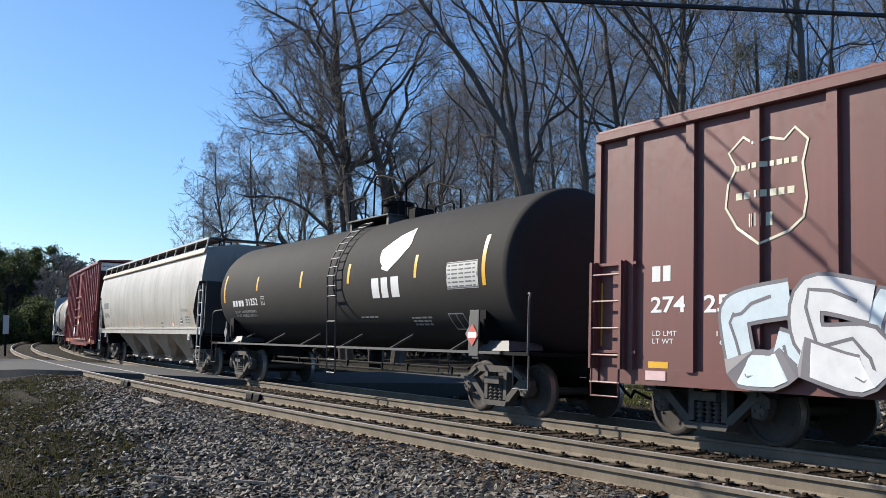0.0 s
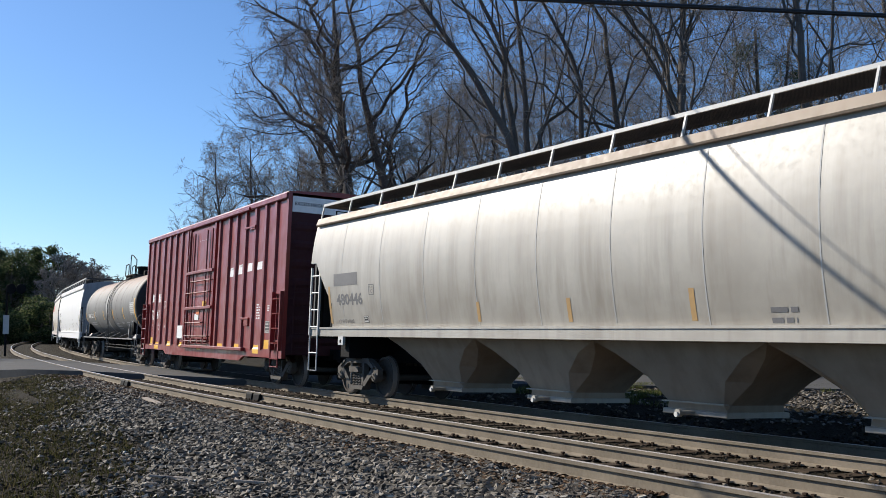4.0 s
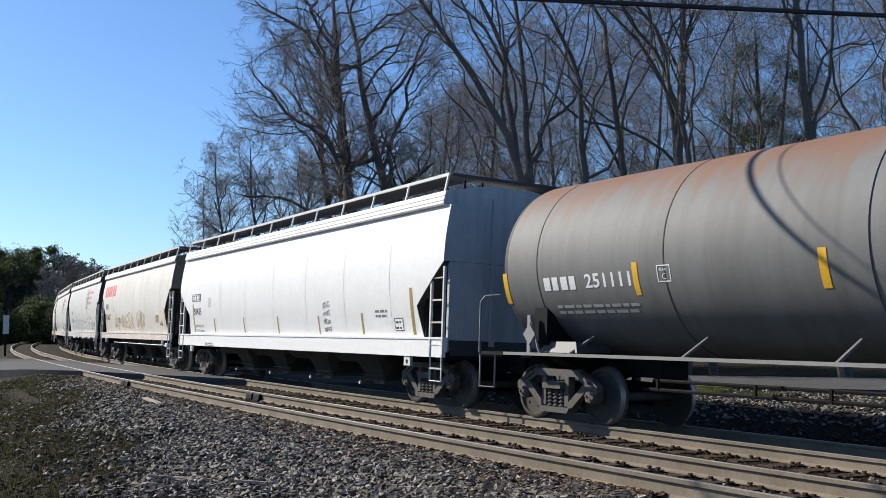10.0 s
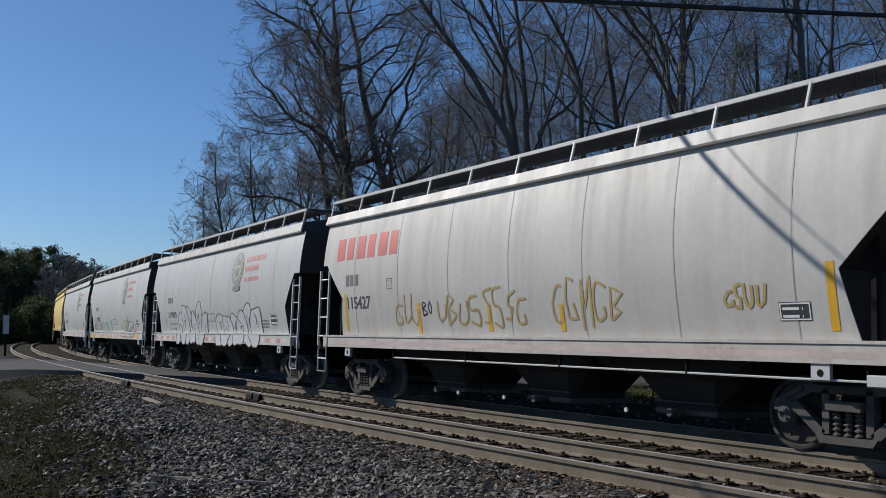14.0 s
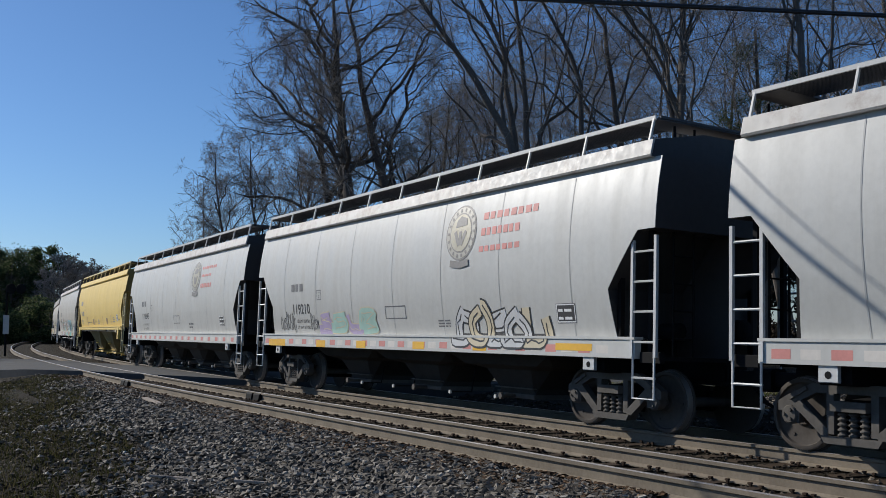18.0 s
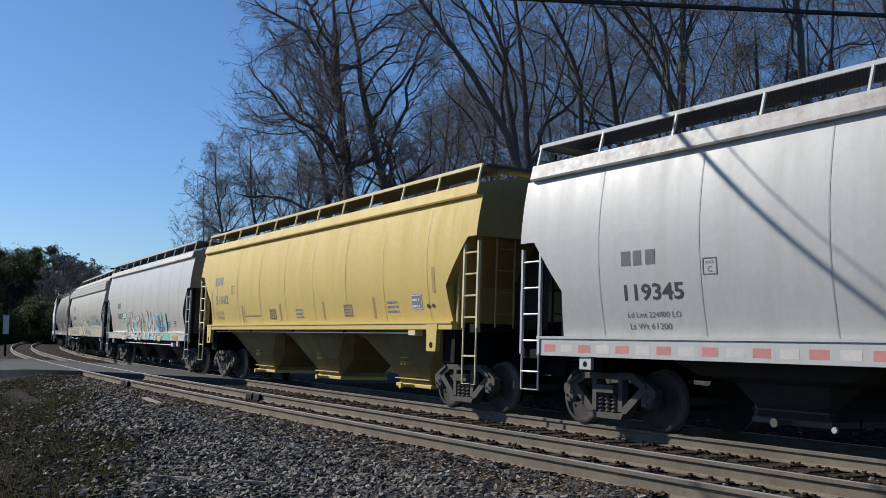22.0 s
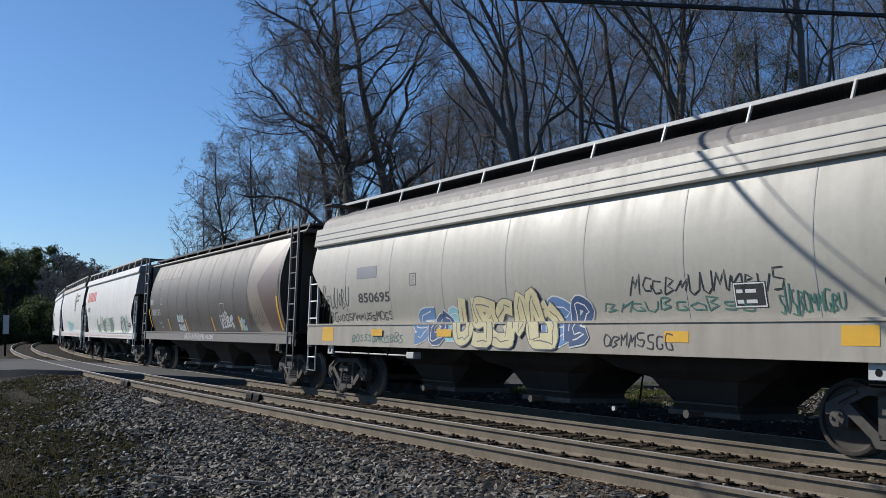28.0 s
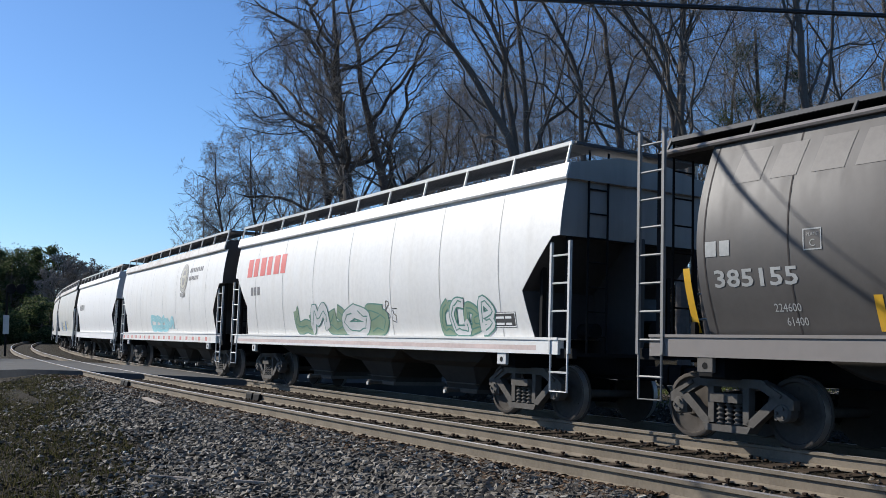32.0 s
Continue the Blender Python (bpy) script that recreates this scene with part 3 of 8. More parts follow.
def bubbles(car, n, x0, x1, z0, z1, style, side):
    """A sprayed throw-up of round overlapping bubbles, each filled and outlined, with a few short lines in it."""
    fill, edge, thin = STYLES[style]
    rng = random.Random(int(abs(x0) * 53) + n)
    cell, h = (x1 - x0) / n, z1 - z0
    for k in range(n):
        tall = rng.uniform(0.72, 1.0)
        cx, cz = x0 + cell * (k + 0.5), z0 + h * tall / 2
        rx, rz, lean = cell * rng.uniform(0.62, 0.78), h * tall / 2, rng.uniform(-0.25, 0.25)
        pts = []
        for q in range(30):
            a = q * math.tau / 30
            puff = 1.0 + 0.10 * math.sin(a * 3 + k) + 0.05 * math.sin(a * 5 + 2 * k)
            dz = math.copysign(abs(math.sin(a)) ** 0.8, math.sin(a)) * rz
            pts.append((cx + math.copysign(abs(math.cos(a)) ** 0.8, math.cos(a)) * rx * puff + lean * dz, min(max(cz + dz * puff, z0), z1)))
        lift = 0.004 + 0.005 * (k % 2)
        shape(car, "graffiti_letter", pts, fill[k % len(fill)], side, lift)
        stroke(car, "graffiti_outline", pts, thin, edge, side, lift + 0.003, True)
        for _ in range(2):
            a, l = cx + rng.uniform(-0.3, 0.3) * rx, cz + rng.uniform(-0.5, 0.2) * rz
            line = curve_points([(a, l), (a + rng.uniform(-0.2, 0.2) * rx, l + 0.35 * rz), (a + rng.uniform(-0.5, 0.5) * rx, l + rng.uniform(0.3, 0.7) * rz)], 4)
            stroke(car, "graffiti_line", line, thin * 0.8, edge, side, lift + 0.003)


def emblem(car, x0, x1, z0, z1, side):
    """A round company emblem as plain rings and shapes: gold disc, dark ring, pale shield, ribbon below."""
    cx, cz, rx, rz = (x0 + x1) / 2, (z0 + z1) / 2 + 0.03, (x1 - x0) / 2, (z1 - z0) / 2 - 0.03

    def disc(f, mat, lift, name):
        m = Mesh()
        m.v = [(cx, cz, 0)] + [(cx + rx * f * math.cos(a * math.tau / 28), cz + rz * f * math.sin(a * math.tau / 28), 0) for a in range(28)]
        m.f = [(0, i + 1, (i + 1) % 28 + 1) for i in range(28)]
        return part(name, on_side(m, 0, 0, side, lift), mat, car)
    disc(1.0, M_EMB, 0.006, "emblem_ring")
    disc(0.93, M_GOLDR, 0.009, "emblem_ring")
    disc(0.72, M_EMB, 0.012, "emblem_ring")
    disc(0.67, M_GOLD, 0.015, "emblem_field")
    for k in range(18):
        a = k * math.tau / 18
        stroke(car, "emblem_sign", [(cx + rx * 0.77 * math.cos(a), cz + rz * 0.77 * math.sin(a)), (cx + rx * 0.89 * math.cos(a), cz + rz * 0.89 * math.sin(a))], 0.05, M_EMB, side, 0.013)
    m = Mesh()
    m.v = [(cx - rx * 0.3, cz + rz * 0.45, 0), (cx - rx * 0.05, cz + rz * 0.6, 0), (cx + rx * 0.35, cz + rz * 0.5, 0), (cx + rx * 0.4, cz + rz * 0.25, 0), (cx - rx * 0.35, cz + rz * 0.2, 0)]
    m.f = [(0, 1, 2, 3, 4)]
    part("emblem_shape", on_side(m, 0, 0, side, 0.019), M_EMB, car)
    for f in (-0.35, 0.0, 0.35):
        stroke(car, "emblem_shape", [(cx + rx * f * 0.2, cz - rz * 0.45), (cx + rx * f, cz + rz * 0.05)], 0.09, M_EMB, side, 0.019)
    stroke(car, "emblem_ribbon", [(cx - rx * 0.6, z0 + 0.02), (cx, z0 - 0.02), (cx + rx * 0.6, z0 + 0.02)], 0.13, M_EMB, side, 0.017)


def shape(car, name, outline, mat, side, lift=0.008, rim=None):
    """A plain painted shape with the given outline (along, up), laid on in level strips, or its rim alone."""
    if rim:
        return stroke(car, name, outline, rim, mat, side, lift, True)
    lo, hi = min(p[1] for p in outline), max(p[1] for p in outline)
    n = max(6, int((hi - lo) / 0.07))
    m = Mesh()
    for k in range(n + 1):
        z = lo + 1e-4 + (hi - lo - 2e-4) * k / n
        cross = []
        for i, (xa, za) in enumerate(outline):
            xb, zb = outline[(i + 1) % len(outline)]
            if (za - z) * (zb - z) <= 0 and za != zb:
                cross.append(xa + (xb - xa) * (z - za) / (zb - za))
        cross = cross or [outline[0][0]]
        m.v += [(min(cross), z, 0), (max(cross), z, 0)]
    m.f = [(2 * k, 2 * k + 1, 2 * k + 3, 2 * k + 2) for k in range(n)]
    return part(name, on_side(m, 0, 0, side, lift), mat, car)


# ---- covered hopper cars ----
def hopper(name, label, sig0, sig1, mat, z0=1.04, z1=1.34, ze=3.92, zt=4.2, bays=4, seams=9, bulge=0.1, roof_lines=0,
           trim=None, sill=None, ladder_mat=None, cut=(2.95, 2.2, 1.25, 0.95), bay_mat=None, stripe=None, wb=1.32, inset=0.30,
           sill_in=0.35, sill_y=None, tall=False, pipe=None, jack=M_LADDER, gate_mat=M_IRON, rail_mat=None, tb=None, seam_mat=None,
           post_mat=None, roof_up=0.19, end_mat=None, board_mat=None, roof_mat=None, board_in=0.0, low_mat=None, step=0.0, board_up=0.15, curl=0.70, bay_in=3.3, gate=0.35, shafts=None, legs=(), knocker=False, full_end=False):
    """A covered hopper: curved sides cut away at the ends over the bogies, side sills, slope-sided bays, roof with running boards."""
    car, L = new_car(name, label, "hopper car", sig0, sig1)
    SILL_EDGE[0] = z1
    H = L / 2
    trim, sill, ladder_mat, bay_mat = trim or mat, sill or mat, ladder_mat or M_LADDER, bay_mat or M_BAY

    def side(z):
        q = min(max((z - z1) / (ze - z1), 0.0), 1.0)
        return wb + bulge * math.sin(math.pi * (0.12 + curl * q))

    def reach(z):
        za, zb, din, dlow = cut
        if z >= za:
            return H - inset
        if z >= zb:
            return H - inset - step - (din - step) * (za - z) / (za - zb)
        return H - inset - din + (din - dlow) * (zb - z) / (zb - z1)

    rows = sorted(set([z1 + (ze - z1) * k / 14 for k in range(15)] + [cut[0], cut[0] - 0.004, cut[1]]))
    m = Mesh()
    rings = [[(x, y, z) for x, y in ((-reach(z), -side(z)), (reach(z), -side(z)), (reach(z), side(z)), (-reach(z), side(z)))] for z in rows]
    m.loft(rings)
    part("body", m, mat, car, smooth=True)
    # thin sheets over the ends carry darker paints that hold the ends' shade
    for sgx in (-1, 1):
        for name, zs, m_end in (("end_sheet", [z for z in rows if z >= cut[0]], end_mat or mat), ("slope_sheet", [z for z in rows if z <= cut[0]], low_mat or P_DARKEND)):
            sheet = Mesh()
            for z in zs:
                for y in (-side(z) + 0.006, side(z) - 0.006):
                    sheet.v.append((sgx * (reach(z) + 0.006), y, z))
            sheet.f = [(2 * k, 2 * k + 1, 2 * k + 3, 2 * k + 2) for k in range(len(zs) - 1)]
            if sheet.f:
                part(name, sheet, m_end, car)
    # welded seams between the side sheets, both sides
    for k in range(1, seams):
        x = -H + L * k / seams
        lo = z1 + 0.02
        if abs(x) > reach(lo) - 0.1:
            lo = cut[0] + 0.05
        for sg in (-1, 1):
            part("side_seam", on_side(patch(-0.011, 0.011, 0, ze - 0.03 - lo, 10), x, lo, side, 0.003, sgn=sg), seam_mat or M_SEAM, car)
    # eave: a fascia that stands proud, with its drip edge, and the roof
    for sg in (-1, 1):
        e = Mesh()
        w = side(ze)
        ring = [(w - 0.02, ze), (w + 0.07, ze), (w + 0.085, ze + 0.03), (w + 0.03, zt), (w - 0.10, zt + 0.03), (w - 0.12, ze)]
        e.loft([[(x, sg * y, z) for y, z in ring] for x in (-H + 0.22, H - 0.22)])
        for k in range(roof_lines):
            zz = ze + (zt - ze) * (k + 1) / (roof_lines + 1)
            d = Mesh()
            yy = w + 0.085 - 0.055 * (zz - ze - 0.03) / (zt - ze - 0.03)
            d.box(-H + 0.22, H - 0.22, sg * yy - 0.012, sg * yy + 0.012, zz - 0.009, zz + 0.009)
            part("roof_batten", d, seam_mat or M_SEAM, car)
        part("eave", e, trim, car)
    r = Mesh()
    w = side(ze) - 0.1
    arch = [(w, zt + 0.02), (0.5, zt + roof_up)]
    if board_in:
        # a rounded roof
        arch = [(0.5 + (w - 0.5) * math.cos(a), zt + 0.02 + (roof_up - 0.02) * math.sin(a)) for a in (0.0, 0.26, 0.52, 0.78, 1.05, 1.31, 1.57)]
    r.loft([[(x, -y, z) for y, z in arch] + [(x, y, z) for y, z in reversed(arch)] + [(x, w, ze), (x, -w, ze)] for x in (-H + 0.26, H - 0.26)])
    part("roof", r, roof_mat or trim, car)
    # a thin plate darkens the roof's end, its shade put into the colour
    if end_mat:
        for sgx in (-1, 1):
            cap = Mesh()
            w2 = w + 0.15
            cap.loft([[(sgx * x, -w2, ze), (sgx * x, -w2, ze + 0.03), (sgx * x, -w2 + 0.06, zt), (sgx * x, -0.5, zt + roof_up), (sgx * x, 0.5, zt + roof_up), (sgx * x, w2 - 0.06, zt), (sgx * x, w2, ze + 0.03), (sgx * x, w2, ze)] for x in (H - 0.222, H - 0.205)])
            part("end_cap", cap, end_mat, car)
    hb = Mesh()
    hb.box(-H + 1.2, H - 1.2, -0.30, 0.30, zt + roof_up, zt + roof_up + 0.08, 0.03)
    n = int((L - 2.4) / 1.25)
    for k in range(n):
        x = -H + 1.5 + k * 1.25
        hb.box(x, x + 0.1, -0.36, 0.36, zt + roof_up - 0.01, zt + roof_up + 0.12)
    part("hatch_cover", hb, trim, car, "long trough hatch covers along the roof")
    rail_mat = rail_mat or ladder_mat
    zr = zt + roof_up + board_up
    for sg in (-1, 1):
        yo = w + 0.02 - board_in
        zb = zt if not board_in else zt + 0.02 + (roof_up - 0.02) * math.sqrt(max(0.0, 1.0 - ((yo - 0.44) / (w - 0.5)) ** 2)) - 0.02
        g = Mesh()
        for k in range(17):
            y = sg * (yo - 0.03 - k * 0.038)
            g.box(-H + 0.3, H - 0.3, y - 0.012, y + 0.012, zr - 0.035, zr)
        nx = int(L / 0.07)
        for k in range(nx):
            x = -H + 0.35 + k * (L - 0.7) / nx
            g.box(x, x + 0.02, min(sg * (yo - 0.65), sg * yo), max(sg * (yo - 0.65), sg * yo), zr - 0.03, zr - 0.005)
        part("running_board", g, board_mat or M_GALV, car, "open steel grating walkway")
        f = Mesh()
        f.box(-H + 0.28, H - 0.28, sg * yo - 0.018, sg * yo + 0.018, zr - 0.03, zr + 0.03)
        part("running_board_edge", f, rail_mat, car)
        k = max(8, int(L / 1.55))
        for i in range(k + 1):
            x = -H + 0.32 + i * (L - 0.64) / k
            p = Mesh()
            p.tube([(x, sg * yo, zr), (x - 0.03, sg * (yo + 0.06), zb)], 0.024, 4)
            part("running_board_support", p, rail_mat, car)
    for sgx in (-1, 1):
        c = Mesh()
        x = sgx * (H - 0.22)
        c.tube([(x, -w, zr), (x, w, zr)], 0.025, 4)
        c.box(min(x, x - sgx * 0.5), max(x, x - sgx * 0.5), -w, w, zr - 0.04, zr - 0.01)
        part("end_running_board", c, M_GALV, car)
    # side sills
    for sg in (-1, 1):
        s = Mesh()
        ys = sill_y or 1.555
        a, b = sorted((sg * (ys - 0.12), sg * ys))
        s.box(-H + sill_in, H - sill_in, a, b, z0, z1 - 0.02)
        a, b = sorted((sg * (ys - 0.16), sg * (ys + 0.02)))
        s.box(-H + sill_in, H - sill_in, a, b, z1 - 0.03, z1 + 0.01)
        part("side_sill", s, sill, car)
    # under-frame, slope sheets, bays and gates
    for sgx in (-1, 1):
        u = Mesh()
        xa, xb = sorted((sgx * (H - 3.5), sgx * (H - 0.05)))
        u.box(xa, xb, -0.22, 0.22, 0.78, 1.08, 0.02)
        part("stub_sill", u, M_BLACK, car)
        xa, xb = sorted((sgx * (H - 0.45), sgx * (H - 0.03)))
        u = Mesh()
        u.box(xa, xb, -1.42, 1.42, z0 - 0.02, z0 + 0.04)
        part("end_platform", u, M_BLACK, car)
        for y in (-1.46, 1.46):
            u = Mesh()
            u.box(xa, xb, y - 0.04, y + 0.04, z0 - 0.06, z0 + 0.10, 0.008)
            part("step_bracket", u, M_BLACK, car)
        u = Mesh()
        xb = sgx * (tb or H - 1.6)
        u.box(xb - 0.22, xb + 0.22, -1.4, 1.4, 0.85, z1, 0.03)
        part("body_bolster", u, M_BLACK, car)
    for sgx in (-1, 1):
        for sg in (-1, 1):
            p = Mesh()
            for x in (H - 0.34, H - 1.0):
                p.box(sgx * x - 0.035, sgx * x + 0.035, sg * 1.38 - 0.04, sg * 1.38 + 0.04, z0, cut[0] + 0.1 if x < H - 0.5 else ze)
            part("end_post", p, post_mat or M_BLACK, car)
    b0, b1 = -H + bay_in, H - bay_in
    for k in range(bays):
        xa, xb = b0 + (b1 - b0) * k / bays, b0 + (b1 - b0) * (k + 1) / bays
        c, d = (xa + xb) / 2, (xb - xa) / 2
        q = Mesh()
        # the four walls run together in a cone towards the outlet
        cone = [(1.0, 1.16, z0 + 0.1, 0.0), (0.99, 1.12, z0 - 0.02, 0.02), (0.86, 1.03, z0 - 0.2, 0.16), (gate + 0.25, 0.82, 0.8, 0.28), (gate, 0.62, 0.46, 0.1), (gate - 0.01, 0.60, 0.36, 0.0)]
        loops = []
        for f, y, z, cut_off in cone:
            cx, cy = d * f * cut_off, y * cut_off
            loops.append([(c + sx * (d * f - (cx if first == lead else 0.0)), sy * (y - (0.0 if first == lead else cy)), z)
                          for sx, sy, lead in ((-1, -1, 0), (1, -1, 1), (1, 1, 0), (-1, 1, 1)) for first in (1, 0)])
        q.loft(loops)
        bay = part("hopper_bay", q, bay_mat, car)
        gt = Mesh()
        gt.box(c - d * gate * 1.04, c + d * gate * 1.04, -0.66, 0.66, 0.28, 0.36, 0.012)
        gt.tube([(c, -0.95, 0.32), (c, 0.95, 0.32)], 0.035, 6)
        gt.lathe([(-0.99, 0.06), (-0.93, 0.06)], 10, "y", (c, 0, 0.32))
        gt.lathe([(0.93, 0.06), (0.99, 0.06)], 10, "y", (c, 0, 0.32))
        part("outlet_gate", gt, gate_mat, bay)
        for sg in (-1, 1):
            fl = Mesh()
            a, b = sorted((sg * 0.60, sg * 0.70))
            fl.box(c - d * gate * 1.02, c + d * gate * 1.02, a, b, 0.455, 0.475)
            part("gate_flange", fl, gate_mat, bay)
            if knocker:
                kn = Mesh()
                a, b = sorted((sg * 0.80, sg * 0.93))
                kn.box(c - 0.16, c + 0.16, a, b, 0.90, 0.93)
                for u in (-0.08, 0.08):
                    kn.box(c + u - 0.03, c + u + 0.03, a, b, 0.76, 0.84, 0.006)
                part("shaker_bracket", kn, gate_mat, bay)
        for x in ([c] if shafts is None else shafts):
            if xa <= x < xb:
                ring = Mesh()
                ring.lathe([(-1.02, 0.016), (-1.02, 0.038), (-0.985, 0.038), (-0.985, 0.016)], 12, "y", (x, 0, 0.30))
                part("gate_shaft_end", ring, M_PALE, bay)
                rod = Mesh()
                rod.tube([(x, -0.99, 0.30), (x, -0.5, 0.30), (x, -0.4, 0.9)], 0.016, 5)
                part("gate_shaft", rod, M_BLACK, bay)
    for x in legs:
        for sg in (-1, 1):
            leg = Mesh()
            y0, y1 = sorted((sg * 1.47, sg * 1.565))
            leg.extrude([(x - 0.22, z1), (x + 0.22, z1), (x + 0.20, z0 - 0.06), (x + 0.175, 1.08), (x - 0.175, 1.08), (x - 0.19, z0 - 0.06)], y0, y1)
            part("bolster_leg", leg, mat, car)
            eye = Mesh()
            eye.lathe([(-1.572, 0.012), (-1.572, 0.06), (-1.56, 0.06), (-1.56, 0.012)], 12, "y", (x, 0, 1.2))
            if sg < 0:
                part("jacking_eye", eye, M_BLACK, car)
    # ladders at the four corners and grab irons, stirrup steps, jacking pads
    for sgx in (-1, 1):
        for sg in (-1, 1):
            add_ladder(car, sgx * (H - 0.08), sgx * (H - 0.56), sg * 1.55, z0 + 0.02, zt + 0.25 if tall else cut[0] - 0.1, 8 if tall else 4, 0.024, ladder_mat, 0.52)
            j = Mesh()
            x = sgx * (tb or H - 1.6)
            j.box(x - 0.13, x + 0.13, sg * 1.50 - 0.03, sg * 1.50 + 0.03, z0 - 0.2, z0 + 0.01, 0.01)
            if not legs:
                pad = part("jacking_pad", j, jack, car)
                hole = Mesh()
                hole.lathe([(sg * 1.534, 0.005), (sg * 1.534, 0.045), (sg * 1.52, 0.045)], 10, "y", (x, 0, z0 - 0.11))
                part("jacking_eye", hole, M_BLACK, pad)
        x = sgx * (H - 0.26)
        for y in (-1.05, -0.65):
            el = Mesh()
            el.tube([(x, y, z0), (x, y, zt + 0.25)], 0.02, 5)
            part("end_ladder_stile", el, post_mat or M_BLACK, car)
        er = Mesh()
        er.tube([(x, -1.05, 0), (x, -0.65, 0)], 0.014, 5)
        er = mesh_of("end_ladder_rung", er, post_mat or M_BLACK)
        for k in range(8):
            part("end_ladder_rung", er, None, car, at=pose(0, 0, z0 + 0.3 + k * 0.4))
        # an added dark plate that keeps sky from showing through the end opening
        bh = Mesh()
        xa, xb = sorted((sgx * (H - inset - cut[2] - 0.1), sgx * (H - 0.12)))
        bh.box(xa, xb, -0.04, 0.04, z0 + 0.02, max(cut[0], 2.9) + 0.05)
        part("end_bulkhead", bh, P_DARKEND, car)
        if full_end:
            wall = Mesh()
            xa, xb = sorted((sgx * (H - 0.12), sgx * (H - 0.045)))
            wall.box(xa, xb, -1.46, 1.46, 1.3, cut[0] - 0.006)
            part("end_wall", wall, low_mat or end_mat, car)
            for y in (-0.5, 0.5):
                rib = Mesh()
                xa, xb = sorted((sgx * (H - 0.04), sgx * (H + 0.01)))
                rib.box(xa, xb, y - 0.05, y + 0.05, 1.2, zt - 0.1, 0.01)
                part("end_rib", rib, end_mat, car)
            # low strip of the end wall, darkened in its colour for shade
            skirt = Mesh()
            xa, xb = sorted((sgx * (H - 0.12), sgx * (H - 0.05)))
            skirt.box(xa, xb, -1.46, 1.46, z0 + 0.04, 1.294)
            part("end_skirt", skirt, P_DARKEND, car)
        coupler(car, sgx * H, sgx)
        add_truck(car, sgx * (tb or H - 1.6))
    bw = Mesh()
    x = -(H - 0.5)
    bw.tube([(x, 0.28 * math.cos(a * math.tau / 16) + 0.9, 0.28 * math.sin(a * math.tau / 16) + 1.9) for a in range(17)], 0.016, 5)
    bw.tube([(x, 0.9, 1.9), (x + 0.35, 0.9, 1.9)], 0.02, 5)
    part("brake_wheel", bw, M_IRON, car)
    t = Mesh()
    t.lathe([(-0.45, 0.05), (-0.42, 0.17), (0.42, 0.17), (0.45, 0.05)], 14, "x", (H - 0.75, 0.5, 1.55))
    t.lathe([(-0.2, 0.05), (-0.18, 0.13), (0.18, 0.13), (0.2, 0.05)], 12, "x", (H - 0.75, -0.6, 1.5))
    part("brake_cylinder", t, M_BLACK, car)
    if pipe:
        tube = Mesh()
        tube.tube([(pipe[0], -1.48, pipe[2]), (pipe[1] + 0.05, -1.48, pipe[2] - 0.01)], 0.016, 6)
        part("air_line", tube, M_LADDER, car)
        for k in range(5):
            x = pipe[0] + (pipe[1] - pipe[0]) * k / 4
            clip = Mesh()
            clip.box(x - 0.012, x + 0.012, -1.50, -1.45, pipe[2] - 0.025, z0 + 0.004)
            part("pipe_clip", clip, M_BLACK, car)
        box = Mesh()
        box.box(pipe[1] + 0.02, pipe[1] + 0.30, -1.54, -1.36, pipe[2] - 0.07, pipe[2] + 0.07, 0.015)
        part("valve_box", box, ladder_mat, car)
    sd = lambda z: side(z) if z > z1 + 0.01 else (sill_y or 1.555)
    if stripe:
        n = int((L - 1.4) / 0.42)
        for k in range(n):
            x = -H + 0.7 + k * 0.42
            mark(car, "sill_stripe", x, x + (0.42 if len(stripe) == 1 else 0.28), z0 + 0.06, z1 - 0.12, stripe[k % len(stripe)], sd, 0.0015)
    return car, H, sd


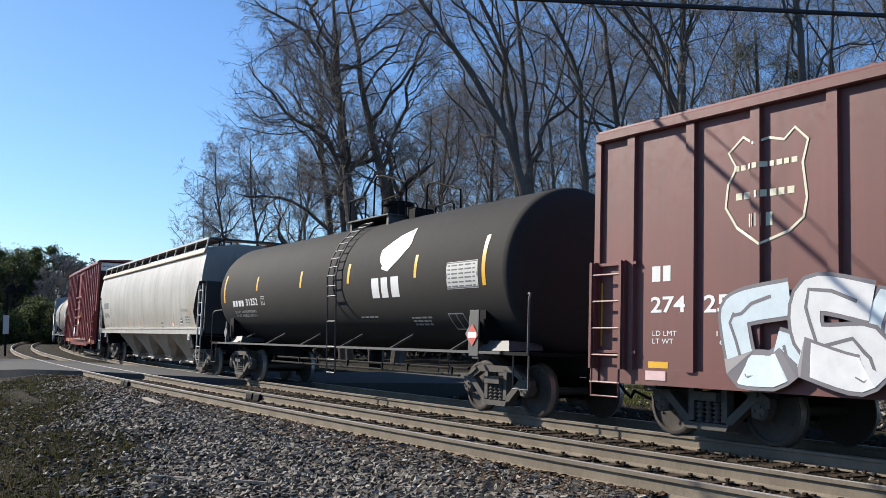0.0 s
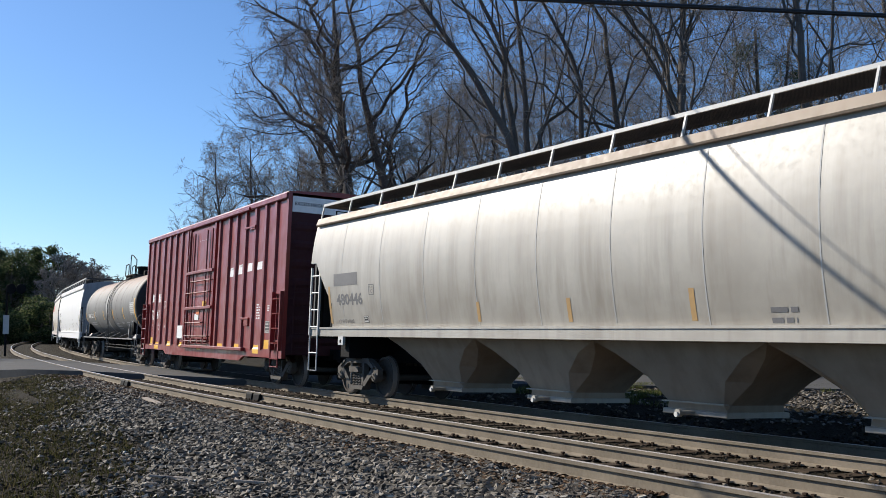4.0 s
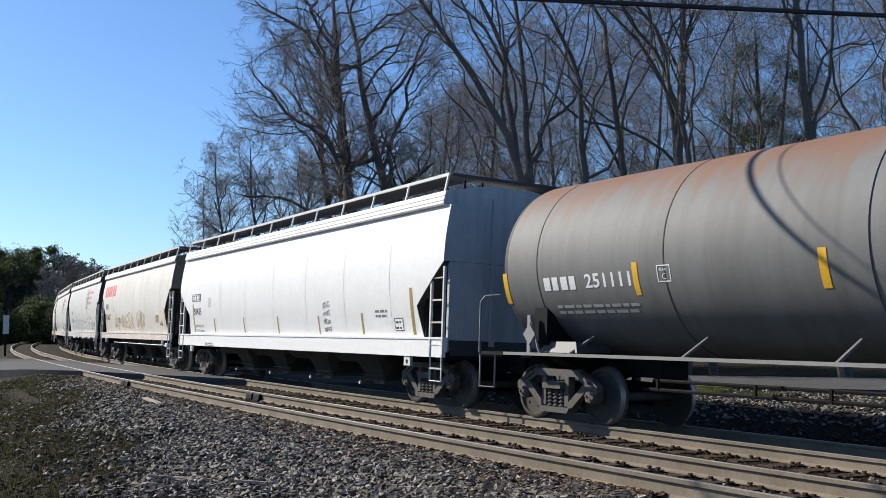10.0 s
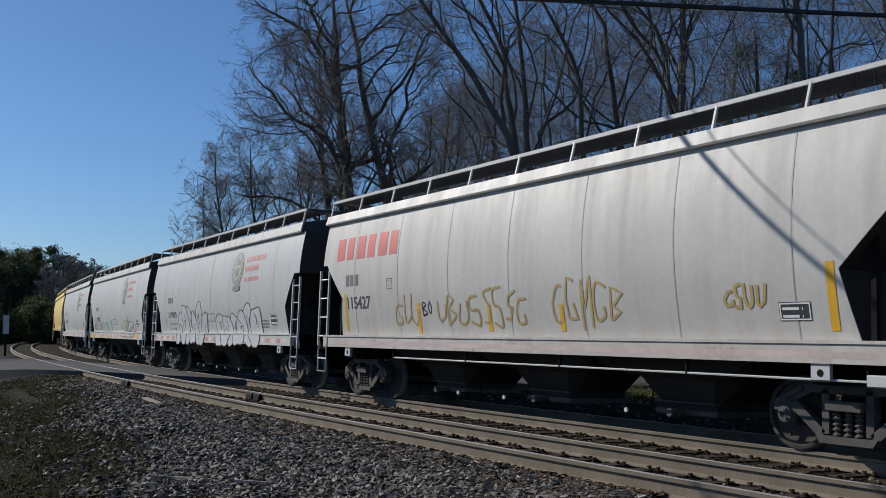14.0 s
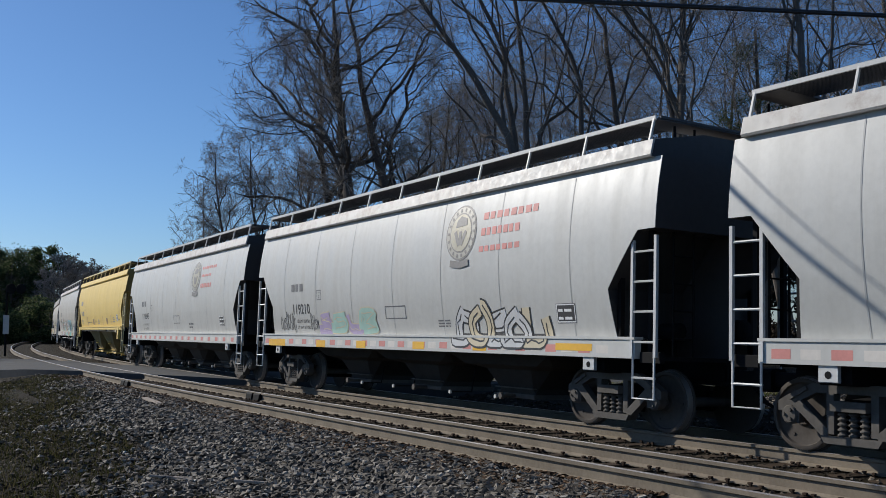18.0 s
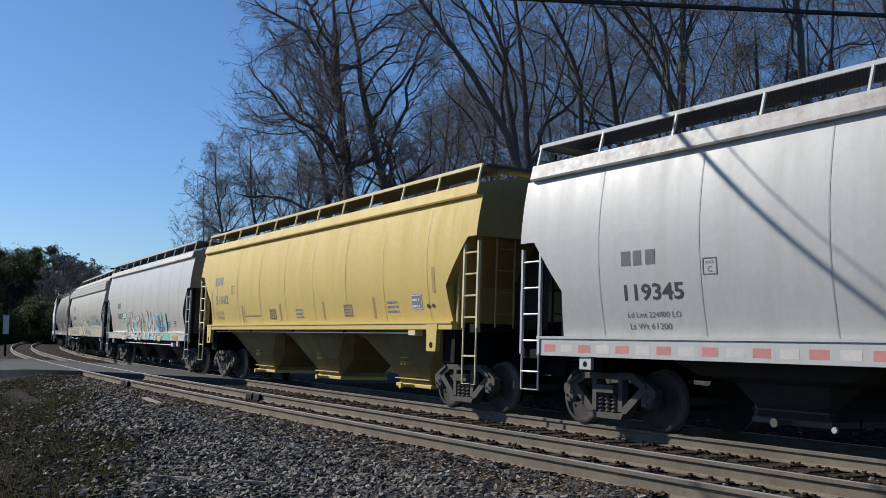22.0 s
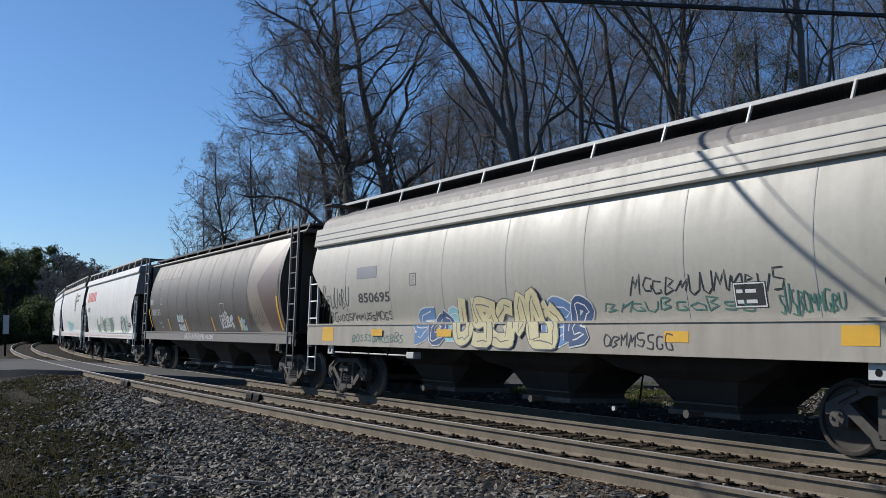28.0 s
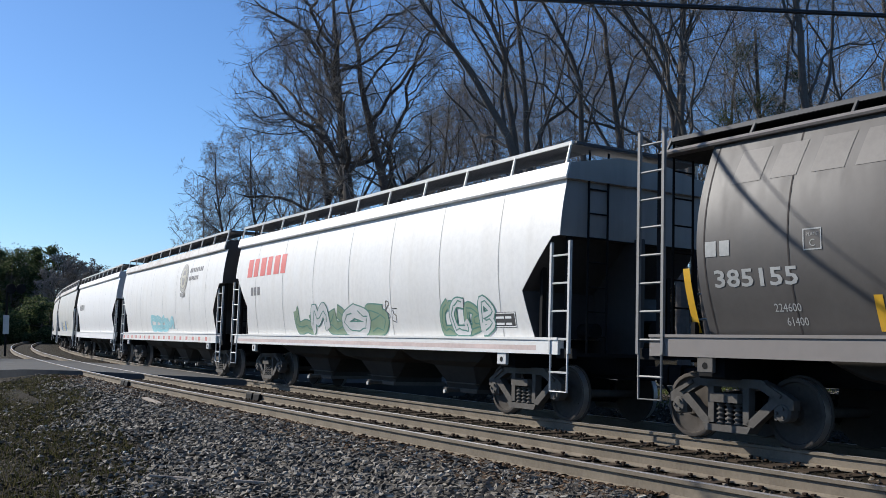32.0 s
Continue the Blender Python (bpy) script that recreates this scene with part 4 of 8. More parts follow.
# ---- box cars ----
def boxcar(name, label, sig0, sig1, mat, z0=0.93, zt=5.12, posts=(), door=None, end_mat=None, top_mat=None, low=0.0, tb=None, cap=False):
    car, L = new_car(name, label, "boxcar", sig0, sig1)
    SILL_EDGE[0] = None
    H, W = L / 2, 1.50
    m = Mesh()
    m.box(-H, H, -W, W, z0 + 0.1, zt - 0.12)
    part("body", m, mat, car)
    # end sheets can take a darker paint with the end's shade in it
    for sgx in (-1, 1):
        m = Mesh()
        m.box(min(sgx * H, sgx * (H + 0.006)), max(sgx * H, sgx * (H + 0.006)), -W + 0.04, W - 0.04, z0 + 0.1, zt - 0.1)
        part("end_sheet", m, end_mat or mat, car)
    for sg in (-1, 1):
        for x in posts:
            p = Mesh()
            a, b = sorted((sg * (W - 0.004), sg * (W + 0.062)))
            p.loft([[(x - 0.09, a, z), (x - 0.075, b, z), (x + 0.075, b, z), (x + 0.09, a, z)] if sg > 0 else [(x - 0.09, b, z), (x - 0.075, a, z), (x + 0.075, a, z), (x + 0.09, b, z)] for z in (z0 + 0.2, zt - 0.16)])
            part("side_post", p, mat, car)
        s = Mesh()
        y0, y1 = sorted((sg * (W - 0.05), sg * (W + 0.03)))
        s.extrude([(-H, z0 + 0.22), (H, z0 + 0.22), (H, z0), (H - 3.2, z0), (H - 3.6, z0 - low), (-H + 3.6, z0 - low), (-H + 3.2, z0), (-H, z0)], y0, y1)
        part("side_sill", s, mat, car)
        t = Mesh()
        y0, y1 = sorted((sg * (W - 0.05), sg * (W + 0.10)))
        t.box(-H, H, y0, y1, zt - 0.17, zt - 0.02, 0.02)
        part("top_chord", t, mat, car)
    r = Mesh()
    r.loft([[(x, -W - 0.06, zt - 0.02), (x, -W - 0.04, zt + 0.02), (x, 0, zt + 0.12), (x, W + 0.04, zt + 0.02), (x, W + 0.06, zt - 0.02)] for x in (-H, H)])
    for k in range(12):
        x = -H + 0.4 + k * (L - 0.8) / 11
        r.loft([[(x - 0.04, y, z), (x + 0.04, y, z), (x + 0.04, y, z + 0.05), (x - 0.04, y, z + 0.05)] for y, z in ((-W, zt), (0, zt + 0.1), (W, zt))])
    part("roof", r, top_mat or mat, car)
    for sgx in (-1, 1):
        e = Mesh()
        x = sgx * H
        n = 7
        for k in range(n):
            z = z0 + 0.5 + k * (zt - z0 - 0.9) / n
            e.loft([[(x - sgx * 0.01, y, z - 0.16), (x + sgx * d, y, z - 0.05), (x + sgx * d, y, z + 0.05), (x - sgx * 0.01, y, z + 0.16)] for y, d in ((-W + 0.06, 0.0), (-W + 0.2, 0.045), (W - 0.2, 0.045), (W - 0.06, 0.0))])
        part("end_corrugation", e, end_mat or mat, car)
        for y in (-W, W):
            c = Mesh()
            c.box(x - 0.06, x + 0.06, y - 0.05, y + 0.05, z0, zt - 0.02, 0.01)
            part("corner_post", c, mat, car)
        for sg in (-1, 1):
            lad = add_ladder(car, sgx * (H + 0.02), sgx * (H - 0.62), sg * (W + 0.13), z0 + 0.2, 2.5, 4, 0.024, mat, 0.52)
            for xs in (H - 0.0, H - 0.64):
                fl = Mesh()
                a, b = sorted((sg * (W + 0.02), sg * (W + 0.12)))
                fl.box(sgx * xs - 0.035, sgx * xs + 0.035, a, b, z0 + 0.2, 2.5, 0.006)
                part("stile_flange", fl, mat, lad)
            for zb in (z0 + 0.45, 2.46):
                fl = Mesh()
                a, b = sorted((sg * (W + 0.02), sg * (W + 0.06)))
                fl.box(min(sgx * H, sgx * (H - 0.85)), max(sgx * H, sgx * (H - 0.85)), a, b, zb - 0.025, zb + 0.025, 0.006)
                part("ladder_bracket", fl, mat, lad)
        el = Mesh()
        x = sgx * (H + 0.13)
        for y in (-1.30, -0.85):
            el.tube([(x, y, z0 + 0.1), (x, y, 2.7)], 0.018, 5)
        for k in range(5):
            el.tube([(x, -1.30, z0 + 0.3 + k * 0.36), (x, -0.85, z0 + 0.3 + k * 0.36)], 0.014, 5)
        part("end_ladder", el, end_mat or mat, car)
        coupler(car, sgx * (H + 0.05), sgx)
        add_truck(car, sgx * (tb or H - 2.0))
    if cap:
        for sgx in (-1, 1):
            b = Mesh()
            x = sgx * (H + 0.015)
            b.box(min(x, sgx * H), max(x, sgx * H), -W + 0.08, W - 0.08, zt - 0.52, zt - 0.1)
            part("warning_band", b, M_WHITE, car, "white band with black letters")
        flat = text_flat("EXCESS HEIGHT CAR", 0.125, True)
        for y in (-1.36, 0.2):
            t = Mesh()
            t.f = flat.f
            t.v = [(H + 0.019, y + v[0], zt - 0.34 + v[1]) for v in flat.v]
            part("lettering", t, M_INK, car)
    u = Mesh()
    u.box(-H + 0.3, H - 0.3, -0.3, 0.3, 0.72, z0 + 0.14)
    for k in range(8):
        x = -H + 1.2 + k * (L - 2.4) / 7
        u.box(x - 0.06, x + 0.06, -1.42, 1.42, z0 - 0.05, z0 + 0.12)
    u.lathe([(-0.5, 0.05), (-0.46, 0.2), (0.46, 0.2), (0.5, 0.05)], 14, "x", (-1.0, -0.8, 0.72))
    for k in range(4):
        u.tube([(-H + 3.4, -0.5 - 0.12 * k, 0.78), (H - 3.4, -0.5 - 0.12 * k, 0.70)], 0.025, 5)
    part("underframe", u, M_BLACK, car)
    bw = Mesh()
    x = H + 0.22
    bw.tube([(x, 0.28 * math.cos(a * math.tau / 16) + 0.8, 0.28 * math.sin(a * math.tau / 16) + 2.2) for a in range(17)], 0.016, 5)
    bw.tube([(H, 0.8, 2.2), (x, 0.8, 2.2)], 0.03, 5)
    part("brake_wheel", bw, M_IRON, car)
    return car, H, PostedSide(lambda z: W + 0.034 if z < z0 + 0.22 else W, list(posts))


def plug_door(car, x0, x1, z0, z1):
    """A plug door with its frame, cross braces, lock rods and handles, on the camera's side."""
    y = -1.50
    m = Mesh()
    m.box(x0, x1, y - 0.06, y, z0 + 0.16, z1 - 0.12, 0.01)
    door = part("plug_door", m, P_BROWN, car, "closed plug door with lock rods")
    for z in (2.22, 3.42):
        r = Mesh()
        r.box(x0 - 0.05, x1 + 0.05, y - 0.16, y - 0.06, z - 0.06, z + 0.04, 0.015)
        part("door_brace", r, P_BROWN, door)
    for x in (x0 + 0.12, x0 + 0.75, x1 - 0.75, x1 - 0.15):
        r = Mesh()
        r.tube([(x, y - 0.12, z0 + 0.3), (x, y - 0.12, z1 - 0.25)], 0.026, 6)
        part("lock_rod", r, P_ROD, door)
    for x in (x0 - 0.03, x1 + 0.03):
        r = Mesh()
        r.box(x - 0.06, x + 0.06, y - 0.10, y, z0 + 0.1, z1 - 0.05)
        part("door_post", r, P_BROWN, door)
    for z, xa, xb in ((2.72, x0 + 0.05, x1 - 0.2), (1.72, x0 + 0.2, x1 - 0.9), (1.28, x0 + 0.1, x1 - 0.1), (1.12, x0 + 0.1, x1 - 0.1), (3.1, x0 + 0.6, x1)):
        r = Mesh()
        r.tube([(xa, y - 0.07, z), (xa, y - 0.17, z), (xb, y - 0.17, z), (xb, y - 0.07, z)], 0.02, 5)
        part("door_handle", r, P_ROD, door)
    for k in range(4):
        r = Mesh()
        x = x0 + 0.35 + k * 0.72
        r.box(x - 0.05, x + 0.05, y - 0.19, y - 0.08, 1.05, 1.2)
        part("rod_keeper", r, P_BROWN, door)
    for z0r, z1r, a, b in ((z0 + 0.02, z0 + 0.12, x0 - 0.3, x1 + 3.4), (z1 - 0.05, z1 + 0.04, x0 - 0.4, x1 + 3.5)):
        r = Mesh()
        r.box(a, b, y - 0.15, y - 0.02, z0r, z1r, 0.015)
        part("door_track", r, P_BROWN, car)
    r = Mesh()
    r.box(x0 - 0.18, x0 - 0.1, y - 0.12, y, 3.9, 4.05)
    part("door_stop", r, P_BROWN, car)


# ---- tank cars ----
def tank(name, label, sig0, sig1, mat, R=1.52, zc=2.62, end_mat=None, rail_mat=None, bands=(), ladder_x=0.0, seams=()):
    car, L = new_car(name, label, "tank car", sig0, sig1)
    SILL_EDGE[0] = None
    H = L / 2
    T = H - 0.95     # half-length of the shell
    rail_mat = rail_mat or M_BLACK
    m = Mesh()
    # a long plain barrel and two shallow dished heads with a tight knuckle
    dish = [(T + 0.02 + 0.40 * math.cos(a) ** 0.7, R * math.sin(a)) for a in [math.pi / 2 * k / 14 for k in range(1, 14)]]
    m.lathe([(-T - 0.021 + 2 * (T + 0.021) * k / 14, R) for k in range(15)], 64, "x", (0, 0, zc))
    part("tank_shell", m, mat, car, smooth=True)
    for sgx in (-1, 1):
        hd = Mesh()
        hd.lathe([(sgx * x, r) for x, r in [(T + 0.42, 0.01)] + dish + [(T + 0.02, R)]], 64, "x", (0, 0, zc))
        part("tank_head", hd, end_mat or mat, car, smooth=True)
    for x, w in bands:
        b = Mesh()
        b.lathe([(x - w / 2, R + 0.001), (x - w / 2, R + 0.012), (x + w / 2, R + 0.012), (x + w / 2, R + 0.001)], 64, "x", (0, 0, zc))
        part("shell_band", b, mat, car, smooth=True)
    for x in seams:
        b = Mesh()
        b.lathe([(x - 0.014, R - 0.002), (x - 0.010, R + 0.004), (x + 0.010, R + 0.004), (x + 0.014, R - 0.002)], 64, "x", (0, 0, zc))
        part("weld_seam", b, M_SEAMD, car, smooth=True)

    def side(z):
        d = max(-0.98, min(0.98, (z - zc) / R))
        return R * math.sqrt(1 - d * d)

    for sgx in (-1, 1):
        u = Mesh()
        u.box(min(sgx * (H - 3.4), sgx * (H - 0.05)), max(sgx * (H - 3.4), sgx * (H - 0.05)), -0.3, 0.3, 0.78, 1.12)
        x = sgx * (H - 1.75)
        for sg in (-1, 1):
            u.loft([[(x - 0.16, y, za), (x + 0.16, y, za), (x + 0.16, y, zb), (x - 0.16, y, zb)] for y, za, zb in ((0, 0.85, 1.15), (sg * 0.8, 0.9, 1.45), (sg * 1.25, 1.1, 1.75), (sg * 1.40, 1.3, 1.86))])
        part("stub_sill", u, M_BLACK, car)
        for sg in (-1, 1):
            # saddle pad, placard stand and its diamond at the end of the walkway
            pad = Mesh()
            pad.loft([[(x - 0.05, sg * y, z), (x + 0.95, sg * y, z), (x + 0.80, sg * (y - 0.1), z + w), (x + 0.1, sg * (y - 0.1), z + w)] for y, z, w in ((1.42, 1.13, 0.18), (0.7, 1.16, 0.12))])
            part("saddle_pad", pad, M_DARKRAIL, car)
            st = Mesh()
            st.box(x - 0.22, x - 0.14, sg * 1.5 - 0.02, sg * 1.5 + 0.02, 1.1, 1.74)
            st.tube([(x - 0.16, sg * 1.5, 1.7), (x + 0.1, sg * 1.5, 1.12)], 0.022, 5)
            st = part("placard_stand", st, rail_mat, car)
            pl = Mesh()
            y0, y1 = sorted((sg * 1.525, sg * 1.54))
            pl.extrude([(x - 0.30, 1.42), (x - 0.14, 1.24), (x + 0.02, 1.42), (x - 0.14, 1.60)], y0, y1)
            part("placard", pl, M_GRIME, st)
    for sgx in (-1, 1):
        p = Mesh()
        a, b = sorted((sgx * (H - 0.95), sgx * (H - 0.1)))
        p.box(a, b, -1.5, 1.5, 1.06, 1.12)
        part("end_platform", p, M_BLACK, car)
        for sg in (-1, 1):
            h = Mesh()
            x = sgx * (H - 0.12)
            h.tube([(x, sg * 1.5, 1.1), (x, sg * 1.5, 2.0), (x - sgx * 0.05, sg * 1.44, 2.1), (x - sgx * 0.3, sg * 1.3, 2.12)], 0.02, 6)
            h.tube([(x, sg * 1.48, 1.1), (x, sg * 1.48, 0.5), (x - sgx * 0.45, sg * 1.48, 0.5), (x - sgx * 0.45, sg * 1.48, 1.1)], 0.018, 5)
            part("grab_rail", h, rail_mat, car)
    for sg in (-1, 1):
        g = Mesh()
        g.box(-H + 0.9, H - 0.9, sg * 1.52 - 0.025, sg * 1.52 + 0.025, 1.07, 1.12)
        for k in range(6):
            x = -H + 2.6 + k * (L - 5.2) / 5
            g.tube([(x, sg * 1.51, 1.10), (x - 0.05, sg * (side(1.42) + 0.01), 1.40)], 0.028, 5)
        part("side_rail", g, rail_mat, car)
    pipe = Mesh()
    for y, z in ((-0.55, 0.75), (-0.75, 0.62)):
        pipe.tube([(-H + 3.5, y, z), (H - 3.5, y, z)], 0.028, 6)
    for k in range(7):
        x = -H + 3.8 + k * (L - 7.6) / 6 + 0.25 * math.sin(k * 2.1)
        pipe.box(x - 0.018, x + 0.018, -0.78, -0.74, 0.60, 0.78)
    pipe.lathe([(0.55, 0.16), (zc - R + 0.05, 0.16)], 14, "z")
    part("brake_rigging", pipe, M_BLACK, car)
    l = Mesh()
    for sg in (-1, 1):
        pts = [(1.53, 0.5), (1.55, 1.1)] + [((R + 0.10) * math.cos(a), zc + (R + 0.10) * math.sin(a)) for a in [math.radians(d) for d in (-12, 5, 20, 35, 50, 65)]]
        for x in (ladder_x - 0.24, ladder_x + 0.24):
            l.tube([(x, sg * y, z) for y, z in pts], 0.02, 5)
        for k in range(15):
            f = k / 14 * (len(pts) - 1)
            i = min(int(f), len(pts) - 2)
            y = pts[i][0] + (pts[i + 1][0] - pts[i][0]) * (f - i)
            z = pts[i][1] + (pts[i + 1][1] - pts[i][1]) * (f - i)
            l.tube([(ladder_x - 0.24, sg * y, z), (ladder_x + 0.24, sg * y, z)], 0.015, 5)
    part("ladder", l, M_DARKRAIL, car)
    top = zc + R
    d = Mesh()
    d.box(ladder_x - 1.1, ladder_x + 1.1, -0.75, 0.75, top + 0.05, top + 0.08)
    for x in (ladder_x - 1.0, ladder_x + 1.0):
        d.box(x - 0.05, x + 0.05, -0.7, 0.7, top - 0.25, top + 0.07)
    part("dome_platform", d, M_DARKRAIL, car)
    w = Mesh()
    w.lathe([(top - 0.1, 0.36), (top + 0.42, 0.36), (top + 0.42, 0.41), (top + 0.5, 0.41), (top + 0.53, 0.2)], 20, "z", (ladder_x + 0.15, 0, 0))
    part("manway", w, M_BLACK, car, smooth=True)
    v = Mesh()
    v.lathe([(top, 0.2), (top + 0.28, 0.2), (top + 0.30, 0.1)], 14, "z", (ladder_x + 1.0, 0, 0))
    v.box(ladder_x + 1.2, ladder_x + 1.5, -0.25, 0.25, top - 0.05, top + 0.22, 0.03)
    part("valve_housing", v, M_BLACK, car)
    zr = top + 0.95
    for y in (-0.72, 0.72):
        k = Mesh()
        k.tube([(ladder_x - 1.05, y, top + 0.08), (ladder_x - 1.05, y, zr - 0.38), (ladder_x - 1.05, y, zr - 0.36), (ladder_x - 0.25, y, zr - 0.33), (ladder_x - 0.16, y, zr - 0.42), (ladder_x - 0.15, y, top + 0.08)], 0.024, 6)
        part("safety_rail", k, M_BLACK, car)
        k = Mesh()
        k.tube([(ladder_x + 0.3, y, top + 0.08), (ladder_x + 0.3, y, zr + 0.0), (ladder_x + 0.38, y, zr + 0.08), (ladder_x + 0.75, y, zr + 0.06), (ladder_x + 1.9, y, zr - 0.25), (ladder_x + 1.95, y, top - 0.05)], 0.024, 6)
        part("safety_rail", k, M_BLACK, car)
        k = Mesh()
        k.tube([(ladder_x + 0.75, y, top + 0.08), (ladder_x + 0.75, y, top + 0.42), (ladder_x + 1.5, y, top + 0.46), (ladder_x + 1.62, y, top + 0.38), (ladder_x + 1.63, y, top + 0.0)], 0.024, 6)
        part("safety_rail", k, M_BLACK, car)
    for sgx in (-1, 1):
        coupler(car, sgx * (H - 0.05), sgx)
        add_truck(car, sgx * (H - 1.75))
    return car, H, side


# ---- ground ----
def ground_z(lat):
    xs = [-400, -60, -30, -13.0, -9.0, -5.2, -4.2, -3.0, -1.75, 1.5, 2.2, 3.0, 4.7, 5.5, 6.0, 7.5, 9.0, 14.0, 60.0, 400.0]
    zs = [0.3, 0.3, 0.1, -0.1, -0.05, -0.05, -0.30, -0.50, -0.26, -0.155, -0.10, -0.075, 0.0, 0.02, -0.02, -0.33, -0.34, -0.30, -0.3, -0.3]
    return float(np.interp(lat, xs, zs))


def ground_at(s, lat):
    """The ground's height, with its humps."""
    p = on_line(s, lat, ground_z(lat))
    return p.z + (0.10 * noise.noise(p * 0.21) + 0.03 * noise.noise(p * 1.3) if abs(lat) > 7 else 0.0)


LATS = [-60, -45, -36, -30, -26, -22, -18, -15, -13, -11, -9, -7.5, -6, -5, -4.2, -3.6, -3, -2.4, -1.75, -0.8, 0, 0.8, 1.6, 2.2, 3, 4, 4.7, 5.1, 5.5, 6.0, 6.5, 7.0, 7.5, 8.2, 9, 10, 11, 12, 13, 14, 16, 19, 23, 30, 40, 60]


def ground():
    ss = list(np.arange(-430, -60, 5.0)) + list(np.arange(-60, 12, 0.75)) + list(np.arange(12, 331, 6.0))
    V, F = [], []
    nl = len(LATS)
    for s in ss:
        for lat in LATS:
            p = on_line(s, lat, ground_z(lat))
            if abs(lat) > 7:
                p.z += 0.10 * noise.noise(p * 0.21) + 0.03 * noise.noise(p * 1.3)
            V.append(p)
    for i in range(len(ss) - 1):
        for j in range(nl - 1):
            a = i * nl + j
            F.append((a, a + 1, a + nl + 1, a + nl))
    # skirt out to the horizon
    edge = [(0, j) for j in range(nl)] + [(i, nl - 1) for i in range(1, len(ss))] + [(len(ss) - 1, j) for j in range(nl - 2, -1, -1)] + [(i, 0) for i in range(len(ss) - 2, 0, -1)]
    c = on_line(-40, 0)
    first = len(V)
    for i, j in edge:
        p = V[i * nl + j]
        d = Vector((p.x - c.x, p.y - c.y, 0)).normalized()
        V.append(Vector((c.x + d.x * 3500, c.y + d.y * 3500, -2.0)))
    n = len(edge)
    for k in range(n):
        a, b = edge[k], edge[(k + 1) % n]
        F.append((a[0] * nl + a[1], first + k, first + (k + 1) % n, b[0] * nl + b[1]))
    m = Mesh()
    m.v, m.f = [tuple(p) for p in V], F

    def build(nt, nodes, links, b):
        fine = noise_node(nt, 22.0, 8.0, 0.7)
        mid = noise_node(nt, 1.6, 6.0, 0.6)
        big = noise_node(nt, 0.16, 4.0)
        soil = ramp(nt, fine, [(0.3, (0.006, 0.005, 0.003)), (0.5, (0.026, 0.0205, 0.013)), (0.72, (0.085, 0.068, 0.045))])
        turf = ramp(nt, fine, [(0.3, (0.009, 0.011, 0.004)), (0.7, (0.05, 0.05, 0.019))])
        links.new(mixed(nt, ramp(nt, mid, [(0.5, grey(0.0)), (0.68, grey(0.65))]), mixed(nt, ramp(nt, big, [(0.4, grey(0.0)), (0.6, grey(0.4))]), soil, (0.028, 0.023, 0.016)), turf), b.inputs["Base Color"])
        b.inputs["Roughness"].default_value = 0.95
        b.inputs["Specular IOR Level"].default_value = 0.1
        bumped(nt, b, fine, 1.0, 0.09)
    ob = part("ground", m, material("trodden_dirt", build))
    return tagged(ob, "bare dirt and worn winter grass beside the railway", "ground", kind="structure")


ground()


# ---- tracks ----
def sweep(m, ring, s0, s1, step, lat, z):
    rings = []
    for s in np.arange(s0, s1 + step / 2, step):
        rings.append([on_line(s, lat + dl, z + dz) for dl, dz in ring])
    return m.loft(rings)


RAIL_BODY = [(-0.075, -0.185), (0.075, -0.185), (0.075, -0.172), (0.012, -0.150), (0.010, -0.048), (0.036, -0.038), (0.036, -0.002), (-0.036, -0.002), (-0.036, -0.038), (-0.010, -0.048), (-0.012, -0.150), (-0.075, -0.172)]
TRACKS = {"far": (0.0, 0.0), "near": (SPACING, RISE)}
tilt = math.sin(CANT)
TRACK_OBS = {}
for which, (lat0, rise) in TRACKS.items():
    tr = tagged(new("railway_track"), "sunlit steel railway track on wooden ties and grey ballast", "railway track", "tracks of the line", kind="structure")
    TRACK_OBS[which] = tr
    for sg in (-1, 1):
        lat, z = lat0 + sg * HALF, rise + sg * HALF * tilt
        m = Mesh()
        sweep(m, RAIL_BODY, -400, -60, 4.0, lat, z)
        sweep(m, RAIL_BODY, -60, 20, 0.5, lat, z)
        sweep(m, RAIL_BODY, 20, 330, 6.0, lat, z)
        rail = part("rail", m, M_RAIL, tr, "tall steel rail with a rust-brown web")
        h = Mesh()
        sweep(h, [(-0.028, -0.001), (0.028, -0.001), (0.022, 0.002), (-0.022, 0.002)], -400, 330, 1.0, lat, z)
        part("running_surface", h, M_RAILTOP, rail)


